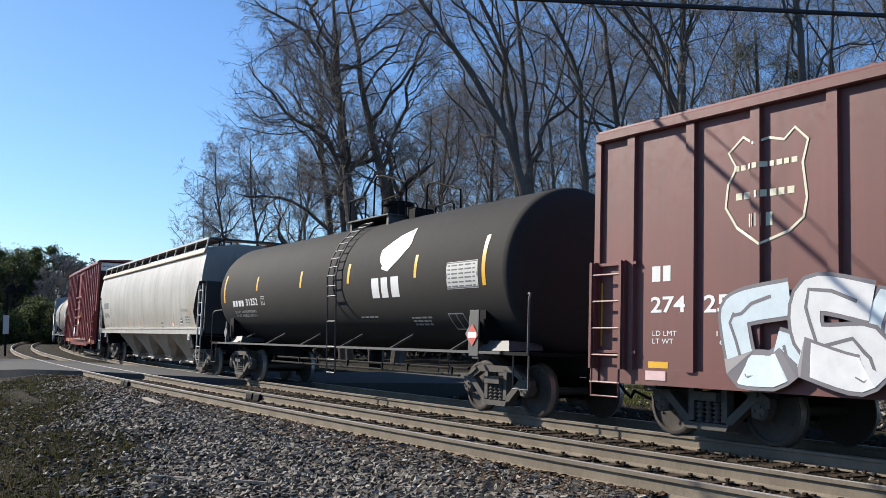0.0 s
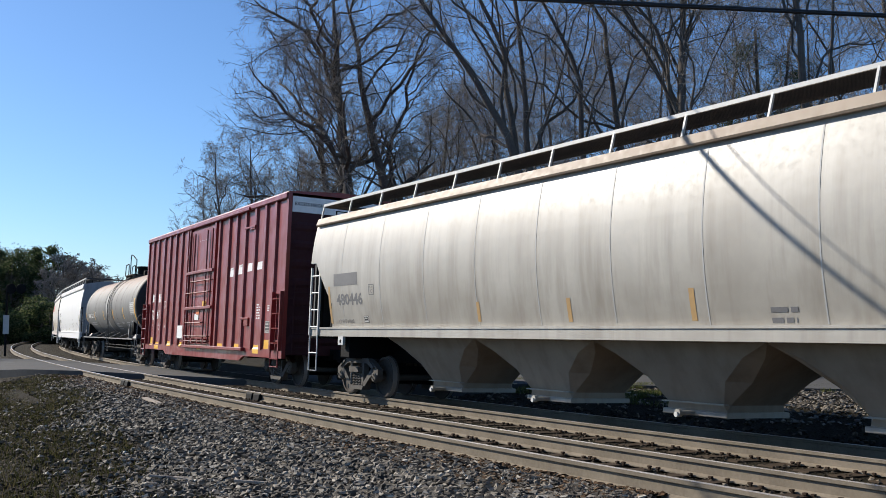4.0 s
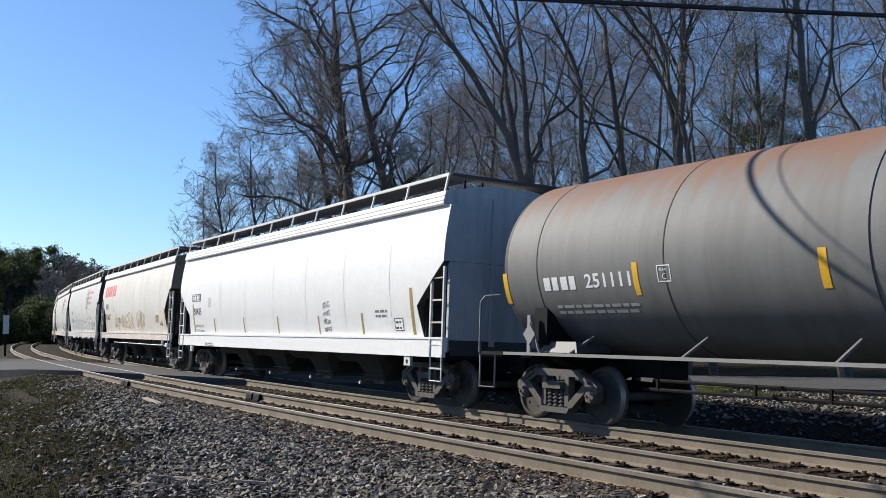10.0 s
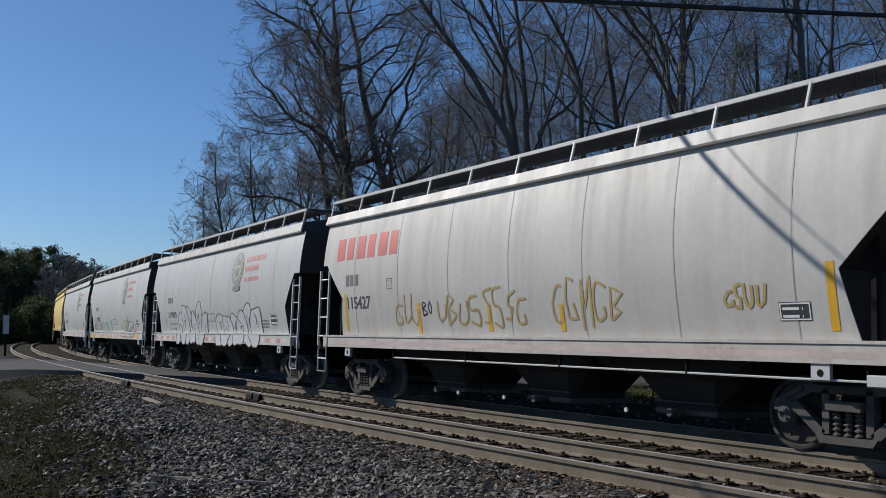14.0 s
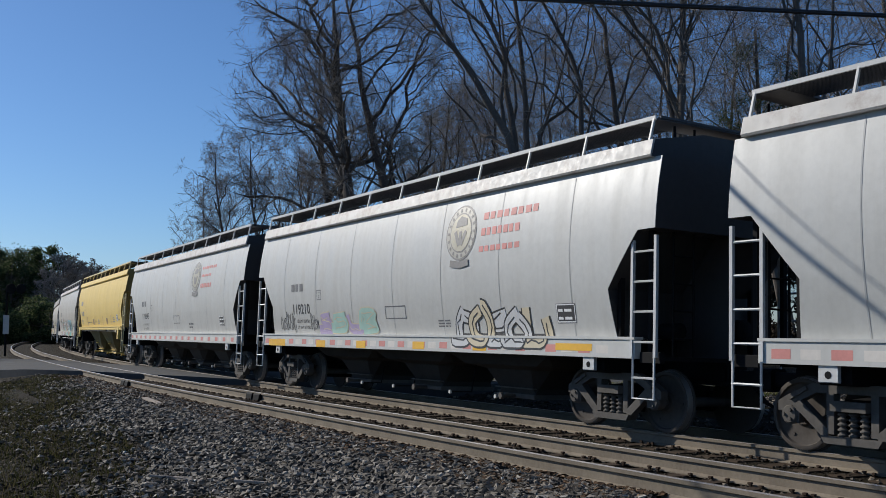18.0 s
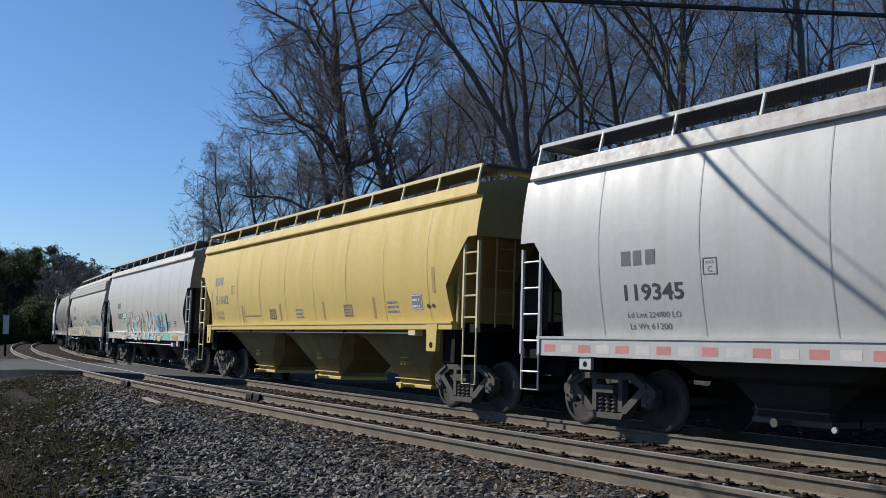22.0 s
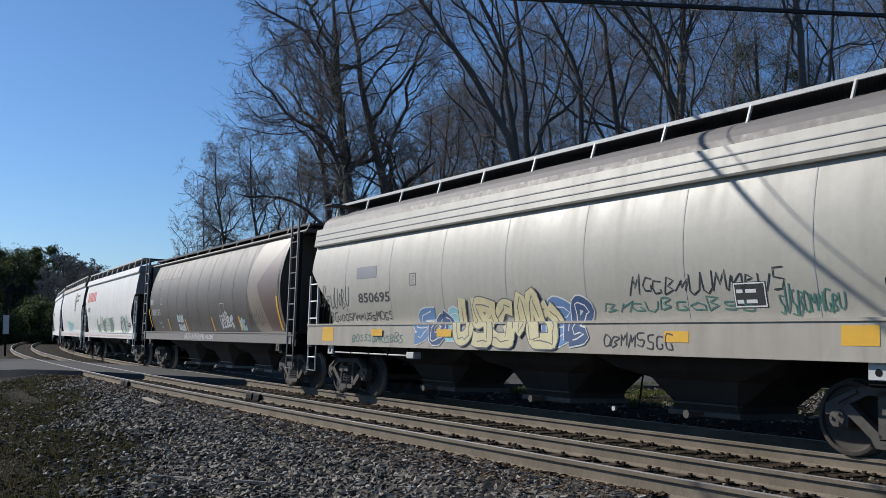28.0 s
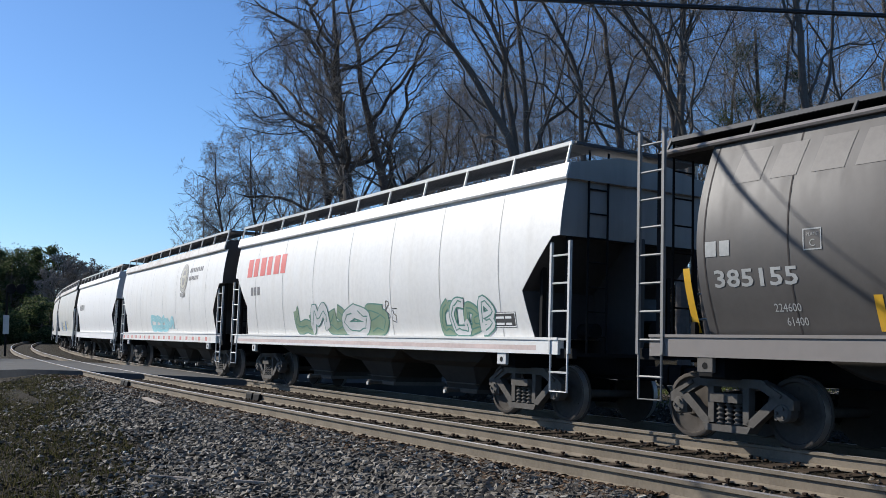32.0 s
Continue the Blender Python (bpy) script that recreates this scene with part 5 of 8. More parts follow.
# ties, plates, spikes, joint bars
tie = Mesh()
tie.box(-0.115, 0.115, -1.3, 1.3, -0.375, -0.19, 0.02)
TIE_MESH = mesh_of("tie", tie, M_TIE)
for which, (lat0, rise) in TRACKS.items():
    tr = TRACK_OBS[which]
    plates, spikes = Mesh(), Mesh()
    rng = random.Random(5)
    for k in range(250):
        s = -118.0 + k * 0.52
        p = on_line(s, lat0, rise)
        if -54 < s < 7:
            part("tie", TIE_MESH, None, tr, at=pose(p.x, p.y, p.z, math.degrees(-CANT), 0, heading(s) + rng.gauss(0, 0.7)))
        turn = Matrix.Rotation(radians(heading(s)), 4, "Z")
        for sg in (-1, 1):
            c = on_line(s, lat0 + sg * HALF, rise + sg * HALF * tilt)
            base = Matrix.Translation(c) @ turn
            box = Mesh()
            box.box(-0.10, 0.10, -0.19, 0.19, -0.20, -0.184)
            plates.add([base @ Vector(v) for v in box.v], box.f)
            if s > -60:
                for y in (-0.10, 0.10):
                    for dx in (-0.06, 0.06, 0.17 + rng.uniform(-0.03, 0.03)):
                        if rng.random() < 0.2:
                            continue
                        b2 = Mesh()
                        hh = rng.uniform(0.008, 0.03)
                        lean = rng.uniform(-0.02, 0.02)
                        b2.loft([[(dx - 0.013, y - 0.013, -0.19), (dx + 0.013, y - 0.013, -0.19), (dx + 0.013, y + 0.013, -0.19), (dx - 0.013, y + 0.013, -0.19)],
                                 [(dx - 0.013 + lean, y - 0.013, -0.19 + hh), (dx + 0.013 + lean, y - 0.013, -0.19 + hh), (dx + 0.013 + lean, y + 0.013, -0.19 + hh), (dx - 0.013 + lean, y + 0.013, -0.19 + hh)],
                                 [(dx - 0.021 + lean, y - 0.02, -0.19 + hh), (dx + 0.021 + lean, y - 0.02, -0.19 + hh), (dx + 0.021 + lean, y + 0.02, -0.19 + hh), (dx - 0.021 + lean, y + 0.02, -0.19 + hh)],
                                 [(dx - 0.02 + lean, y - 0.018, -0.17 + hh), (dx + 0.02 + lean, y - 0.018, -0.17 + hh), (dx + 0.02 + lean, y + 0.018, -0.17 + hh), (dx - 0.02 + lean, y + 0.018, -0.17 + hh)]])
                        spikes.add([base @ Vector(v) for v in b2.v], b2.f)
    tagged(part("tie_plates", plates, M_RUSTY, tr), kind="stuff")
    tagged(part("spikes_and_anchors", spikes, M_RUSTY, tr), kind="stuff")
for s, sg in ((-27.0, 1), (-21.0, -1)):
    j = Mesh()
    for a in (-0.42, 0.05):
        sweep(j, [(0.012, -0.17), (0.10, -0.17), (0.085, -0.05), (0.05, -0.02), (0.012, -0.04)], s + a, s + a + 0.36, 0.09, SPACING + sg * HALF, RISE + sg * HALF * tilt)
    part("joint_bar", j, M_BLACK, TRACK_OBS["near"])


# ---- the road over the crossing ----
def road_z(lat):
    return float(np.interp(lat, [-60, -14, -6, -1.5, -0.8, 0.8, 2.0, 3.2, 4.7, 6.2, 9.0, 14, 60], [0.3, 0.06, 0.04, -0.03, -0.04, 0.02, 0.09, 0.135, 0.19, 0.17, -0.14, -0.18, -0.15]))


ROAD = curve_points([(-230.0, 84.0), (-180.0, 64.0), (-100.0, 31.0), (-60.0, 14.0), (-44.0, 6.0), (-34.5, 1.5), (-26.0, -6.2), (-17.0, -13.5), (-4.0, -20.5), (40.0, -27.0), (140.0, -30.0), (300.0, -32.0)], 14)
m = Mesh()
rings = []
for i, (s, lat) in enumerate(ROAD):
    a, b = ROAD[max(i - 1, 0)], ROAD[min(i + 1, len(ROAD) - 1)]
    d = math.hypot(b[0] - a[0], b[1] - a[1])
    os, ol = (b[1] - a[1]) / d, -(b[0] - a[0]) / d
    top = [(s + os * w, lat + ol * w) for w in (-3.1, -2.0, -1.0, 0.0, 1.0, 2.0, 3.1)]
    ring = [on_line(p[0], p[1], road_z(p[1])) for p in top] + [on_line(p[0], p[1], road_z(p[1]) - 0.4) for p in (top[-1], top[0])]
    rings.append(ring)
m.loft(rings)
tagged(part("road", m, M_ASPHALT), "grey asphalt road over the level crossing", "road", kind="structure")


# ---- ballast, litter, grass ----
M_CLOD = by_piece("earth_clod", [(0.0, (0.012, 0.010, 0.007)), (0.6, (0.035, 0.028, 0.02)), (1.0, (0.11, 0.09, 0.065))], 0.95)


def scatter(name, n, s_range, lat_range, size, mat, label, seed, near=True, dz=0.0, flat=0.7, keep=None):
    rng = np.random.default_rng(seed)
    base = np.array([(1, 0, 0), (0, 1, 0), (-1, 0, 0), (0, -1, 0), (0, 0, 1), (0, 0, -1)], float)
    tri = np.array([(0, 1, 4), (1, 2, 4), (2, 3, 4), (3, 0, 4), (1, 0, 5), (2, 1, 5), (3, 2, 5), (0, 3, 5)])
    V, F = [], []
    made = 0
    while made < n:
        u = rng.random()
        s = s_range[1] - (s_range[1] - s_range[0]) * (u ** 1.7 if near else u)
        lat = rng.uniform(*lat_range)
        if keep and not keep(s, lat, rng):
            continue
        c = on_line(s, lat, ground_at(s, lat) + dz)
        r = rng.uniform(*size) / 2
        sc = r * np.array([rng.uniform(0.8, 1.35), rng.uniform(0.7, 1.1), rng.uniform(0.6, 1.0) * flat])
        q = np.array(Euler((rng.uniform(-0.6, 0.6), rng.uniform(-0.6, 0.6), rng.uniform(0, 6.28))).to_matrix())
        pts = (base * rng.uniform(0.65, 1.2, (6, 1)) * sc) @ q.T + np.array(c) + np.array((0, 0, r * 0.35))
        k = len(V)
        V.extend(map(tuple, pts))
        F.extend(map(tuple, tri + k))
        made += 1
    m = Mesh()
    m.v, m.f = V, F
    me = bpy.data.meshes.new(name)
    me.from_pydata(V, [], F)
    me.materials.append(mat)
    return tagged(new(name, me), label, name.replace("_", " "), kind="stuff")


def off_road(s, lat, rng):
    return not (-1.0 < (lat - 6.9) / 0.408 + (s + 40.0) < -17.0) and not (lat > 6.9 - (s + 40.0) * 0.408 - 0.4 - 6.6 and lat < 6.9 - (s + 40.0) * 0.408 and s < -27)


def edge_line(s):
    """Where the gravel gives way to dirt."""
    return 6.9 + float(np.interp(s, [-36, -27, -20, -13], [-2.6, -1.3, -0.4, 0.5]))


def edge_of_gravel(s, lat, rng):
    return off_road(s, lat, rng) and rng.random() < np.interp(lat + 0.5 * math.sin(s * 0.7) + 0.3 * math.sin(s * 2.3), np.array([5.9, 6.6, 7.2, 8.0]) + np.interp(s, [-36, -27, -20, -13], [-2.6, -1.3, -0.4, 0.5]), [1.0, 0.9, 0.25, 0.03])


scatter("ballast", 30000, (-36.0, -6.5), (4.95, 9.0), (0.055, 0.145), M_STONE, "loose grey crushed-stone ballast along the track", 3, True, 0.0, 0.75, edge_of_gravel)
scatter("ballast", 12000, (-36.0, 3.0), (-1.9, 4.95), (0.04, 0.09), M_FOULSHADE, "grey ballast between the rails and ties", 4, True, 0.0, 0.75, off_road)
# this heap's stone is darkened to stand for the train's shadow on it
scatter("ballast", 5000, (-34.0, 6.0), (-7.0, -1.9), (0.06, 0.15), M_FOULSHADE, "heap of grey stone beyond the track", 5, False, 0.0, 0.8, lambda s, lat, rng: off_road(s, lat, rng) and (lat > -4.2 or s > -11))
scatter("rubble", 20000, (-26.0, 8.0), (-13.5, -4.3), (0.05, 0.15), M_BANK, "sunlit rubble and twigs on the bank beyond the track", 12, False, 0.0, 0.6, lambda s, lat, rng: off_road(s, lat, rng) and not (s < -16.5 and rng.random() < 0.75))
scatter("clods", 14000, (-36.0, -7.5), (4.8, 15.0), (0.03, 0.12), M_CLOD, "dark clods of earth among the grass", 9, True, -0.01, 0.5, lambda s, lat, rng: off_road(s, lat, rng) and lat > edge_line(s))
scatter("leaf_litter", 5000, (-34.0, -6.5), (4.75, 5.75), (0.03, 0.09), M_DEAD, "brown dead leaves blown against the rail", 16, True, 0.03, 0.3, off_road)
scatter("leaf_litter", 9000, (-36.0, -7.5), (6.6, 16.0), (0.03, 0.09), M_LITTER, "brown dead leaves and bits on the dirt", 6, True, 0.01, 0.15, off_road)


def blades(name, n, s_range, lat_range, h, seed, label, mat):
    rng = np.random.default_rng(seed)
    V, F = [], []
    while len(F) < n:
        s, lat = rng.uniform(*s_range), rng.uniform(*lat_range)
        if not off_road(s, lat, rng) or (lat > 0 and lat < edge_line(s) + 0.2) or noise.noise(Vector((s * 0.5, lat * 0.6, seed))) < (-0.08 if seed == 2 else -0.75):
            continue
        c = on_line(s, lat, ground_at(s, lat))
        a, k = rng.uniform(0, 6.28), rng.uniform(0.4, 1.0) * h
        w, lean = 0.012, rng.normal(0, 0.3, 2) * k
        n0 = len(V)
        V += [(c.x - math.cos(a) * w, c.y - math.sin(a) * w, c.z - 0.02), (c.x + math.cos(a) * w, c.y + math.sin(a) * w, c.z - 0.02), (c.x + lean[0], c.y + lean[1], c.z + k)]
        F.append((n0, n0 + 1, n0 + 2))
    me = bpy.data.meshes.new(name)
    me.from_pydata(V, [], F)
    me.materials.append(mat)
    return tagged(new(name, me), label, "grass", kind="stuff")


blades("grass", 26000, (-26.0, -16.0), (-12.5, -4.6), 0.15, 2, "sunlit green grass verge beyond the track", M_GRASS)
blades("grass", 110000, (-35.0, -8.0), (5.2, 16.5), 0.075, 3, "thin winter grass on the dirt", M_DRY)


def board(name, label, s, lat, turn, size, mat, z=0.0):
    m = Mesh()
    m.box(-size[0] / 2, size[0] / 2, -size[1] / 2, size[1] / 2, 0.0, size[2], 0.006)
    c = on_line(s, lat, ground_at(s, lat) + 0.03 + z)
    return tagged(part(name, m, mat, at=pose(c.x, c.y, c.z, 4, 3, heading(s) + turn)), label, name.replace("_", " "))


M_STICK = plain("weathered_wood", (0.34, 0.29, 0.24), 0.85, 0.0, 0.4)
board("wooden_board", "weathered pale board lying beside the rail", -20.4, 5.65, 2, (1.3, 0.12, 0.04), M_STICK)
board("wooden_stick", "pale broken stick on the gravel", -10.6, 7.05, 53, (0.62, 0.035, 0.03), M_STICK)
board("wooden_stick", "grey broken stick on the gravel", -12.2, 7.6, 58, (0.55, 0.03, 0.03), M_STICK)
board("wooden_stick", "grey broken stick on the gravel", -11.9, 7.5, 35, (0.4, 0.03, 0.03), M_STICK)

# ---- trees ----
def tree_mesh(rng, height, r0, lean, spread=0.6, dense=1.0, fork=0.35, twig=0.012, crown=None, bend=None):
    """A bare broad-leaved tree: a tapered trunk, limbs, branches and twigs. Returns the wood and the twigs."""
    wood, fine = Mesh(), Mesh()

    def stick(m, pts, radii, n):
        rings = []
        a = None
        for i, p in enumerate(pts):
            d = pts[min(i + 1, len(pts) - 1)] - pts[max(i - 1, 0)]
            if a is None:
                a = d.orthogonal().normalized()
            b = d.cross(a).normalized()
            a = b.cross(d).normalized()
            base = len(m.v)
            for k in range(n):
                q = k * math.tau / n
                v = p + (a * math.cos(q) + b * math.sin(q)) * radii[i]
                m.v.append((v.x, v.y, v.z))
            if i:
                for k in range(n):
                    k2 = (k + 1) % n
                    m.f.append((base - n + k, base - n + k2, base + k2, base + k))

    def grow(p, d, length, r, level):
        n = (16, 11, 7, 4, 1)[level]
        pts, radii, dirs = [p], [r], [d]
        end = r * (0.12 if level == 0 else 0.22)
        wob = (0.07, 0.23, 0.28, 0.28, 0.25)[level]
        was, d0, full = 9.0, d, n
        for i in range(n):
            d = (d * 0.72 + d0 * 0.28 + Vector((rng.gauss(0, wob), rng.gauss(0, wob), rng.gauss(0, wob) + (0.0 if not level else 0.035 if crown else 0.06)))).normalized()
            p = p + d * (length / n)
            if bend and level == 0:
                # the trunk leans and bends with its height
                z = length * (i + 1) / n - 0.3
                p = Vector((float(np.interp(z, [h for h, _ in bend], [x for _, x in bend])) + rng.gauss(0, 0.04), p.y * 0.5, z))
                d = (p - pts[-1]).normalized()
            if crown and level:
                # the crown's rounded, uneven outline
                far = ((p.x - crown[0]) / crown[2]) ** 2 + (p.y / crown[2]) ** 2 + ((p.z - crown[1]) / crown[3]) ** 2 + 0.5 * noise.noise(p * 0.5)
                if far > 1.1 and far > was and i > 0:
                    n = i
                    break
                was = far
            pts.append(p)
            dirs.append(d)
            radii.append(max(twig * 0.6, r + (end - r) * (i + 1) / n))
        radii[-1] = min(radii[-1], twig)
        if level == 4:
            # a last twig runs out to a point
            d = pts[-1] - pts[0]
            a = d.orthogonal().normalized() * twig * 0.9
            b = d.cross(a).normalized() * twig * 0.9
            base = len(fine.v)
            fine.v += [tuple(pts[0] + a), tuple(pts[0] - a * 0.5 + b * 0.87), tuple(pts[0] - a * 0.5 - b * 0.87), tuple(pts[-1])]
            fine.f += [(base, base + 1, base + 3), (base + 1, base + 2, base + 3), (base + 2, base, base + 3)]
            return
        stick(wood if level < 3 else fine, pts, radii, (9, 6, 4, 3)[level])
        kids = int(((12, 10, 9, 9)[level]) * n / full * dense * rng.uniform(0.85, 1.2))
        for k in range(kids):
            f = fork + (1 - fork) * (k + rng.random()) / kids if level == 0 else 0.2 + 0.8 * (k + rng.random()) / kids
            i = min(n - 1, int(f * n))
            q = pts[i].lerp(pts[i + 1], f * n - i)
            side = dirs[i].orthogonal().normalized()
            side.rotate(Matrix.Rotation(rng.uniform(0, math.tau), 3, dirs[i]))
            out = (spread if level == 0 else 1.0) * rng.uniform(0.7, 1.4)
            nd = (dirs[i] + side * out).normalized()
            rr = radii[i] * ((0.68 if crown else 0.55 if k < 3 else 0.42) if level == 0 else 0.5) * rng.uniform(0.7, 1.05)
            grow(q, nd, length * (0.62 if k < 3 else 0.5, 0.55, 0.5, 0.5)[level] * rng.uniform(0.65, 1.15) * (1.15 - 0.5 * f), max(rr, twig * 0.7), level + 1)
    grow(Vector((0, 0, -0.3)), Vector((lean[0], lean[1], 1)).normalized(), height * 0.9, r0, 0)
    return wood, fine


def at_view(px, depth, z=-0.4):
    return Vector(((px - 784.0) / 1741.7 * depth, depth, z))


def tree(seed, px, depth, height, r0, lean=(0, 0), spread=0.6, dense=1.0, fork=0.35, label="tall bare winter tree with spreading limbs", crown=None, twig=0.009, bend=None):
    rng = random.Random(seed)
    wood, fine = tree_mesh(rng, height, r0, lean, spread, dense, fork, twig, crown, bend)
    ob = tagged(new("tree"), label, "tree", "trees behind the railway")
    ob.location = at_view(px, depth)
    part("trunk", wood, M_BARK, ob, "grey-brown bark", True)
    part("crown", fine, M_TWIG, ob, "leafless twigs")
    return ob


# (seed, bearing, distance, height, trunk radius, lean, spread, density, lowest fork)
for seed, px, depth, height, r0, lean, spread, dense, fork, crown in (
        (1, 668, 46, 22, 0.40, (-0.16, 0), 1.25, 1.27, 0.2, (-2.6, 12.4, 5.1, 6.9)), (2, 700, 47, 22, 0.38, (-0.02, 0), 1.15, 1.22, 0.22, (-0.6, 12.2, 3.8, 7.2)),
        (21, 610, 50, 20, 0.28, (-0.12, 0), 1.2, 1.22, 0.22, (-2.4, 11.5, 4.2, 6.0)), (22, 560, 60, 14, 0.2, (-0.05, 0), 0.8, 1.1, 0.2, (0.0, 9.0, 3.2, 4.2)),
        (3, 445, 66, 17, 0.2, (-0.03, 0), 0.9, 1.21, 0.2, (-0.4, 10.8, 2.9, 4.8)), (23, 405, 66, 16, 0.17, (-0.06, 0), 0.9, 1.21, 0.2, (-1.0, 10.0, 2.9, 4.4)),
        (24, 500, 66, 17, 0.18, (0.02, 0), 0.9, 1.19, 0.2, (0.0, 11.0, 2.9, 4.8)), (26, 365, 68, 14, 0.14, (-0.05, 0), 0.9, 1.21, 0.15, (-0.2, 8.6, 2.3, 4.2)),
        (41, 622, 49, 21, 0.22, (-0.05, 0), 1.15, 1.2, 0.2, (-0.9, 13.0, 4.4, 5.6)), (13, 800, 58, 20, 0.2, (0.0, 0), 0.8, 1.15, 0.2, (0.2, 10.6, 3.2, 5.8)), (14, 862, 58, 22, 0.2, (0.02, 0), 0.8, 1.15, 0.2, (0.0, 12.0, 3.4, 6.8)), (20, 745, 62, 16, 0.18, (0.0, 0), 0.8, 1.15, 0.15, (0.0, 9.0, 3.0, 4.8))):
    tree(seed, px, depth, height, r0, lean, spread, dense, fork, "bare winter tree with a rounded crown of fine twigs", crown, 0.0085 if depth < 55 else 0.0095)
# tall trees beside the line; some trunks lean and bend: (height, sideways)
for row, bend in (((4, 936, 37, 19, 0.30, (0, 0), 0.6, 0.8, 0.42), ((0, 0.3), (6.7, 0.0), (9.3, -0.75), (11.9, -2.2), (14.2, -3.9), (19, -6.5))),
                  ((5, 928, 37.6, 21, 0.24, (0, 0), 0.55, 0.8, 0.5), ((0, 0.2), (8.5, -0.25), (11.6, -0.6), (13.1, -0.75), (14.6, -1.7), (20, -3.0))),
                  ((6, 949, 39, 22, 0.21, (-0.02, 0), 0.55, 0.8, 0.45), None),
                  ((7, 1047, 38, 21, 0.20, (0, 0), 0.55, 0.8, 0.4), ((0, 0.0), (7, -0.2), (12.2, -0.4), (13.5, -1.0), (14.6, -1.7), (20, -4.0))),
                  ((8, 1108, 40, 22, 0.23, (0, 0), 0.6, 0.8, 0.4), ((0, 0.0), (6, 0.1), (9.9, -0.16), (12.2, -0.55), (14.4, -0.7), (16, -1.4), (21, -2.0))),
                  ((9, 1207, 36, 22, 0.30, (0, 0), 0.65, 0.85, 0.4), ((0, 0.0), (9.8, 0.0), (14, 0.3), (21, 0.6))),
                  ((30, 1204, 36.3, 18, 0.2, (0, 0), 0.6, 0.8, 0.5), ((0, 0.0), (9.0, -0.05), (11.2, -0.45), (12.6, -1.2), (13.8, -2.4), (17, -4.5))),
                  ((10, 1264, 35, 22, 0.17, (-0.03, 0), 0.55, 0.8, 0.4), None), ((11, 1497, 32, 22, 0.25, (-0.04, 0), 0.6, 0.85, 0.4), None),
                  ((12, 1400, 44, 22, 0.2, (0.0, 0), 0.6, 0.85, 0.35), None), ((27, 950, 60, 21, 0.18, (0.0, 0), 0.7, 0.88, 0.2), None),
                  ((28, 1080, 62, 22, 0.18, (0.0, 0), 0.7, 0.88, 0.2), None), ((29, 1250, 58, 22, 0.18, (0.0, 0), 0.7, 0.88, 0.2), None),
                  ((15, 1000, 56, 22, 0.2, (0.0, 0), 0.7, 0.95, 0.2), None), ((16, 1160, 55, 22, 0.18, (0.05, 0), 0.7, 0.95, 0.2), None),
                  ((17, 1330, 52, 22, 0.2, (-0.03, 0), 0.7, 0.95, 0.2), None), ((18, 1450, 50, 22, 0.18, (0.0, 0), 0.7, 0.9, 0.2), None),
                  ((19, 1560, 46, 22, 0.2, (-0.03, 0), 0.7, 0.9, 0.2), None), ((25, 1640, 36, 22, 0.23, (-0.05, 0), 0.6, 0.8, 0.4), None)):
    tree(*row, bend=bend)
# the wood goes on behind them
for k in range(20):
    rng = random.Random(1200 + k)
    tree(1300 + k, 735 + k * 47 + rng.uniform(-16, 16), rng.uniform(64, 84), rng.uniform(17, 22), rng.uniform(0.13, 0.2), (rng.uniform(-0.05, 0.05), 0), 0.75, 0.9, 0.12, "slender bare tree deep in the wood", None, 0.012)


def leafy_tree(seed, px, depth, height, width, label, boughs=34, low=0.12, name="evergreen_tree", group="dark trees along the curve", mat=None, leaf=1.0):
    """An evergreen: a trunk with boughs, and a crown of small leaf clumps with gaps."""
    rng = random.Random(seed)
    ob = tagged(new(name), label, name.split("_")[-1], group)
    ob.location = at_view(px, depth, 0.0)
    w = Mesh()
    w.tube([(0, 0, -0.5), (0.1, 0, height * 0.5), (0.0, 0.1, height * 0.95)], 0.25, 7, 0.06)
    leaves = Mesh()
    for k in range(boughs):
        f = rng.uniform(low, 1.0)
        a = rng.uniform(0, math.tau)
        reach = width * (0.35 + 0.65 * math.sin(math.pi * min(1.0, 0.25 + 0.72 * f))) * rng.uniform(0.35, 1.0)
        c = Vector((math.cos(a) * reach, math.sin(a) * reach, height * f))
        w.tube([(0, 0, height * f * 0.85), tuple(c)], 0.06, 4, 0.02)
        rad = width * rng.uniform(0.22, 0.42)
        for _ in range(int(210 / leaf)):
            d = Vector((rng.gauss(0, 1), rng.gauss(0, 1), rng.gauss(0, 0.7)))
            p = c + d * rad * 0.5
            u = Vector((rng.gauss(0, 1), rng.gauss(0, 1), rng.gauss(0, 1))).normalized() * rng.uniform(0.08, 0.2) * min(1.0, leaf * 1.6)
            v = u.orthogonal().normalized() * rng.uniform(0.06, 0.13) * leaf ** 1.5
            leaves.add([p - u, p + v, p + u, p - v], [(0, 1, 2, 3)])
    part("trunk", w, M_BARK, ob)
    part("crown", leaves, mat or M_PINE, ob, "dense brown brush" if mat else "dense dark green foliage")
    return ob


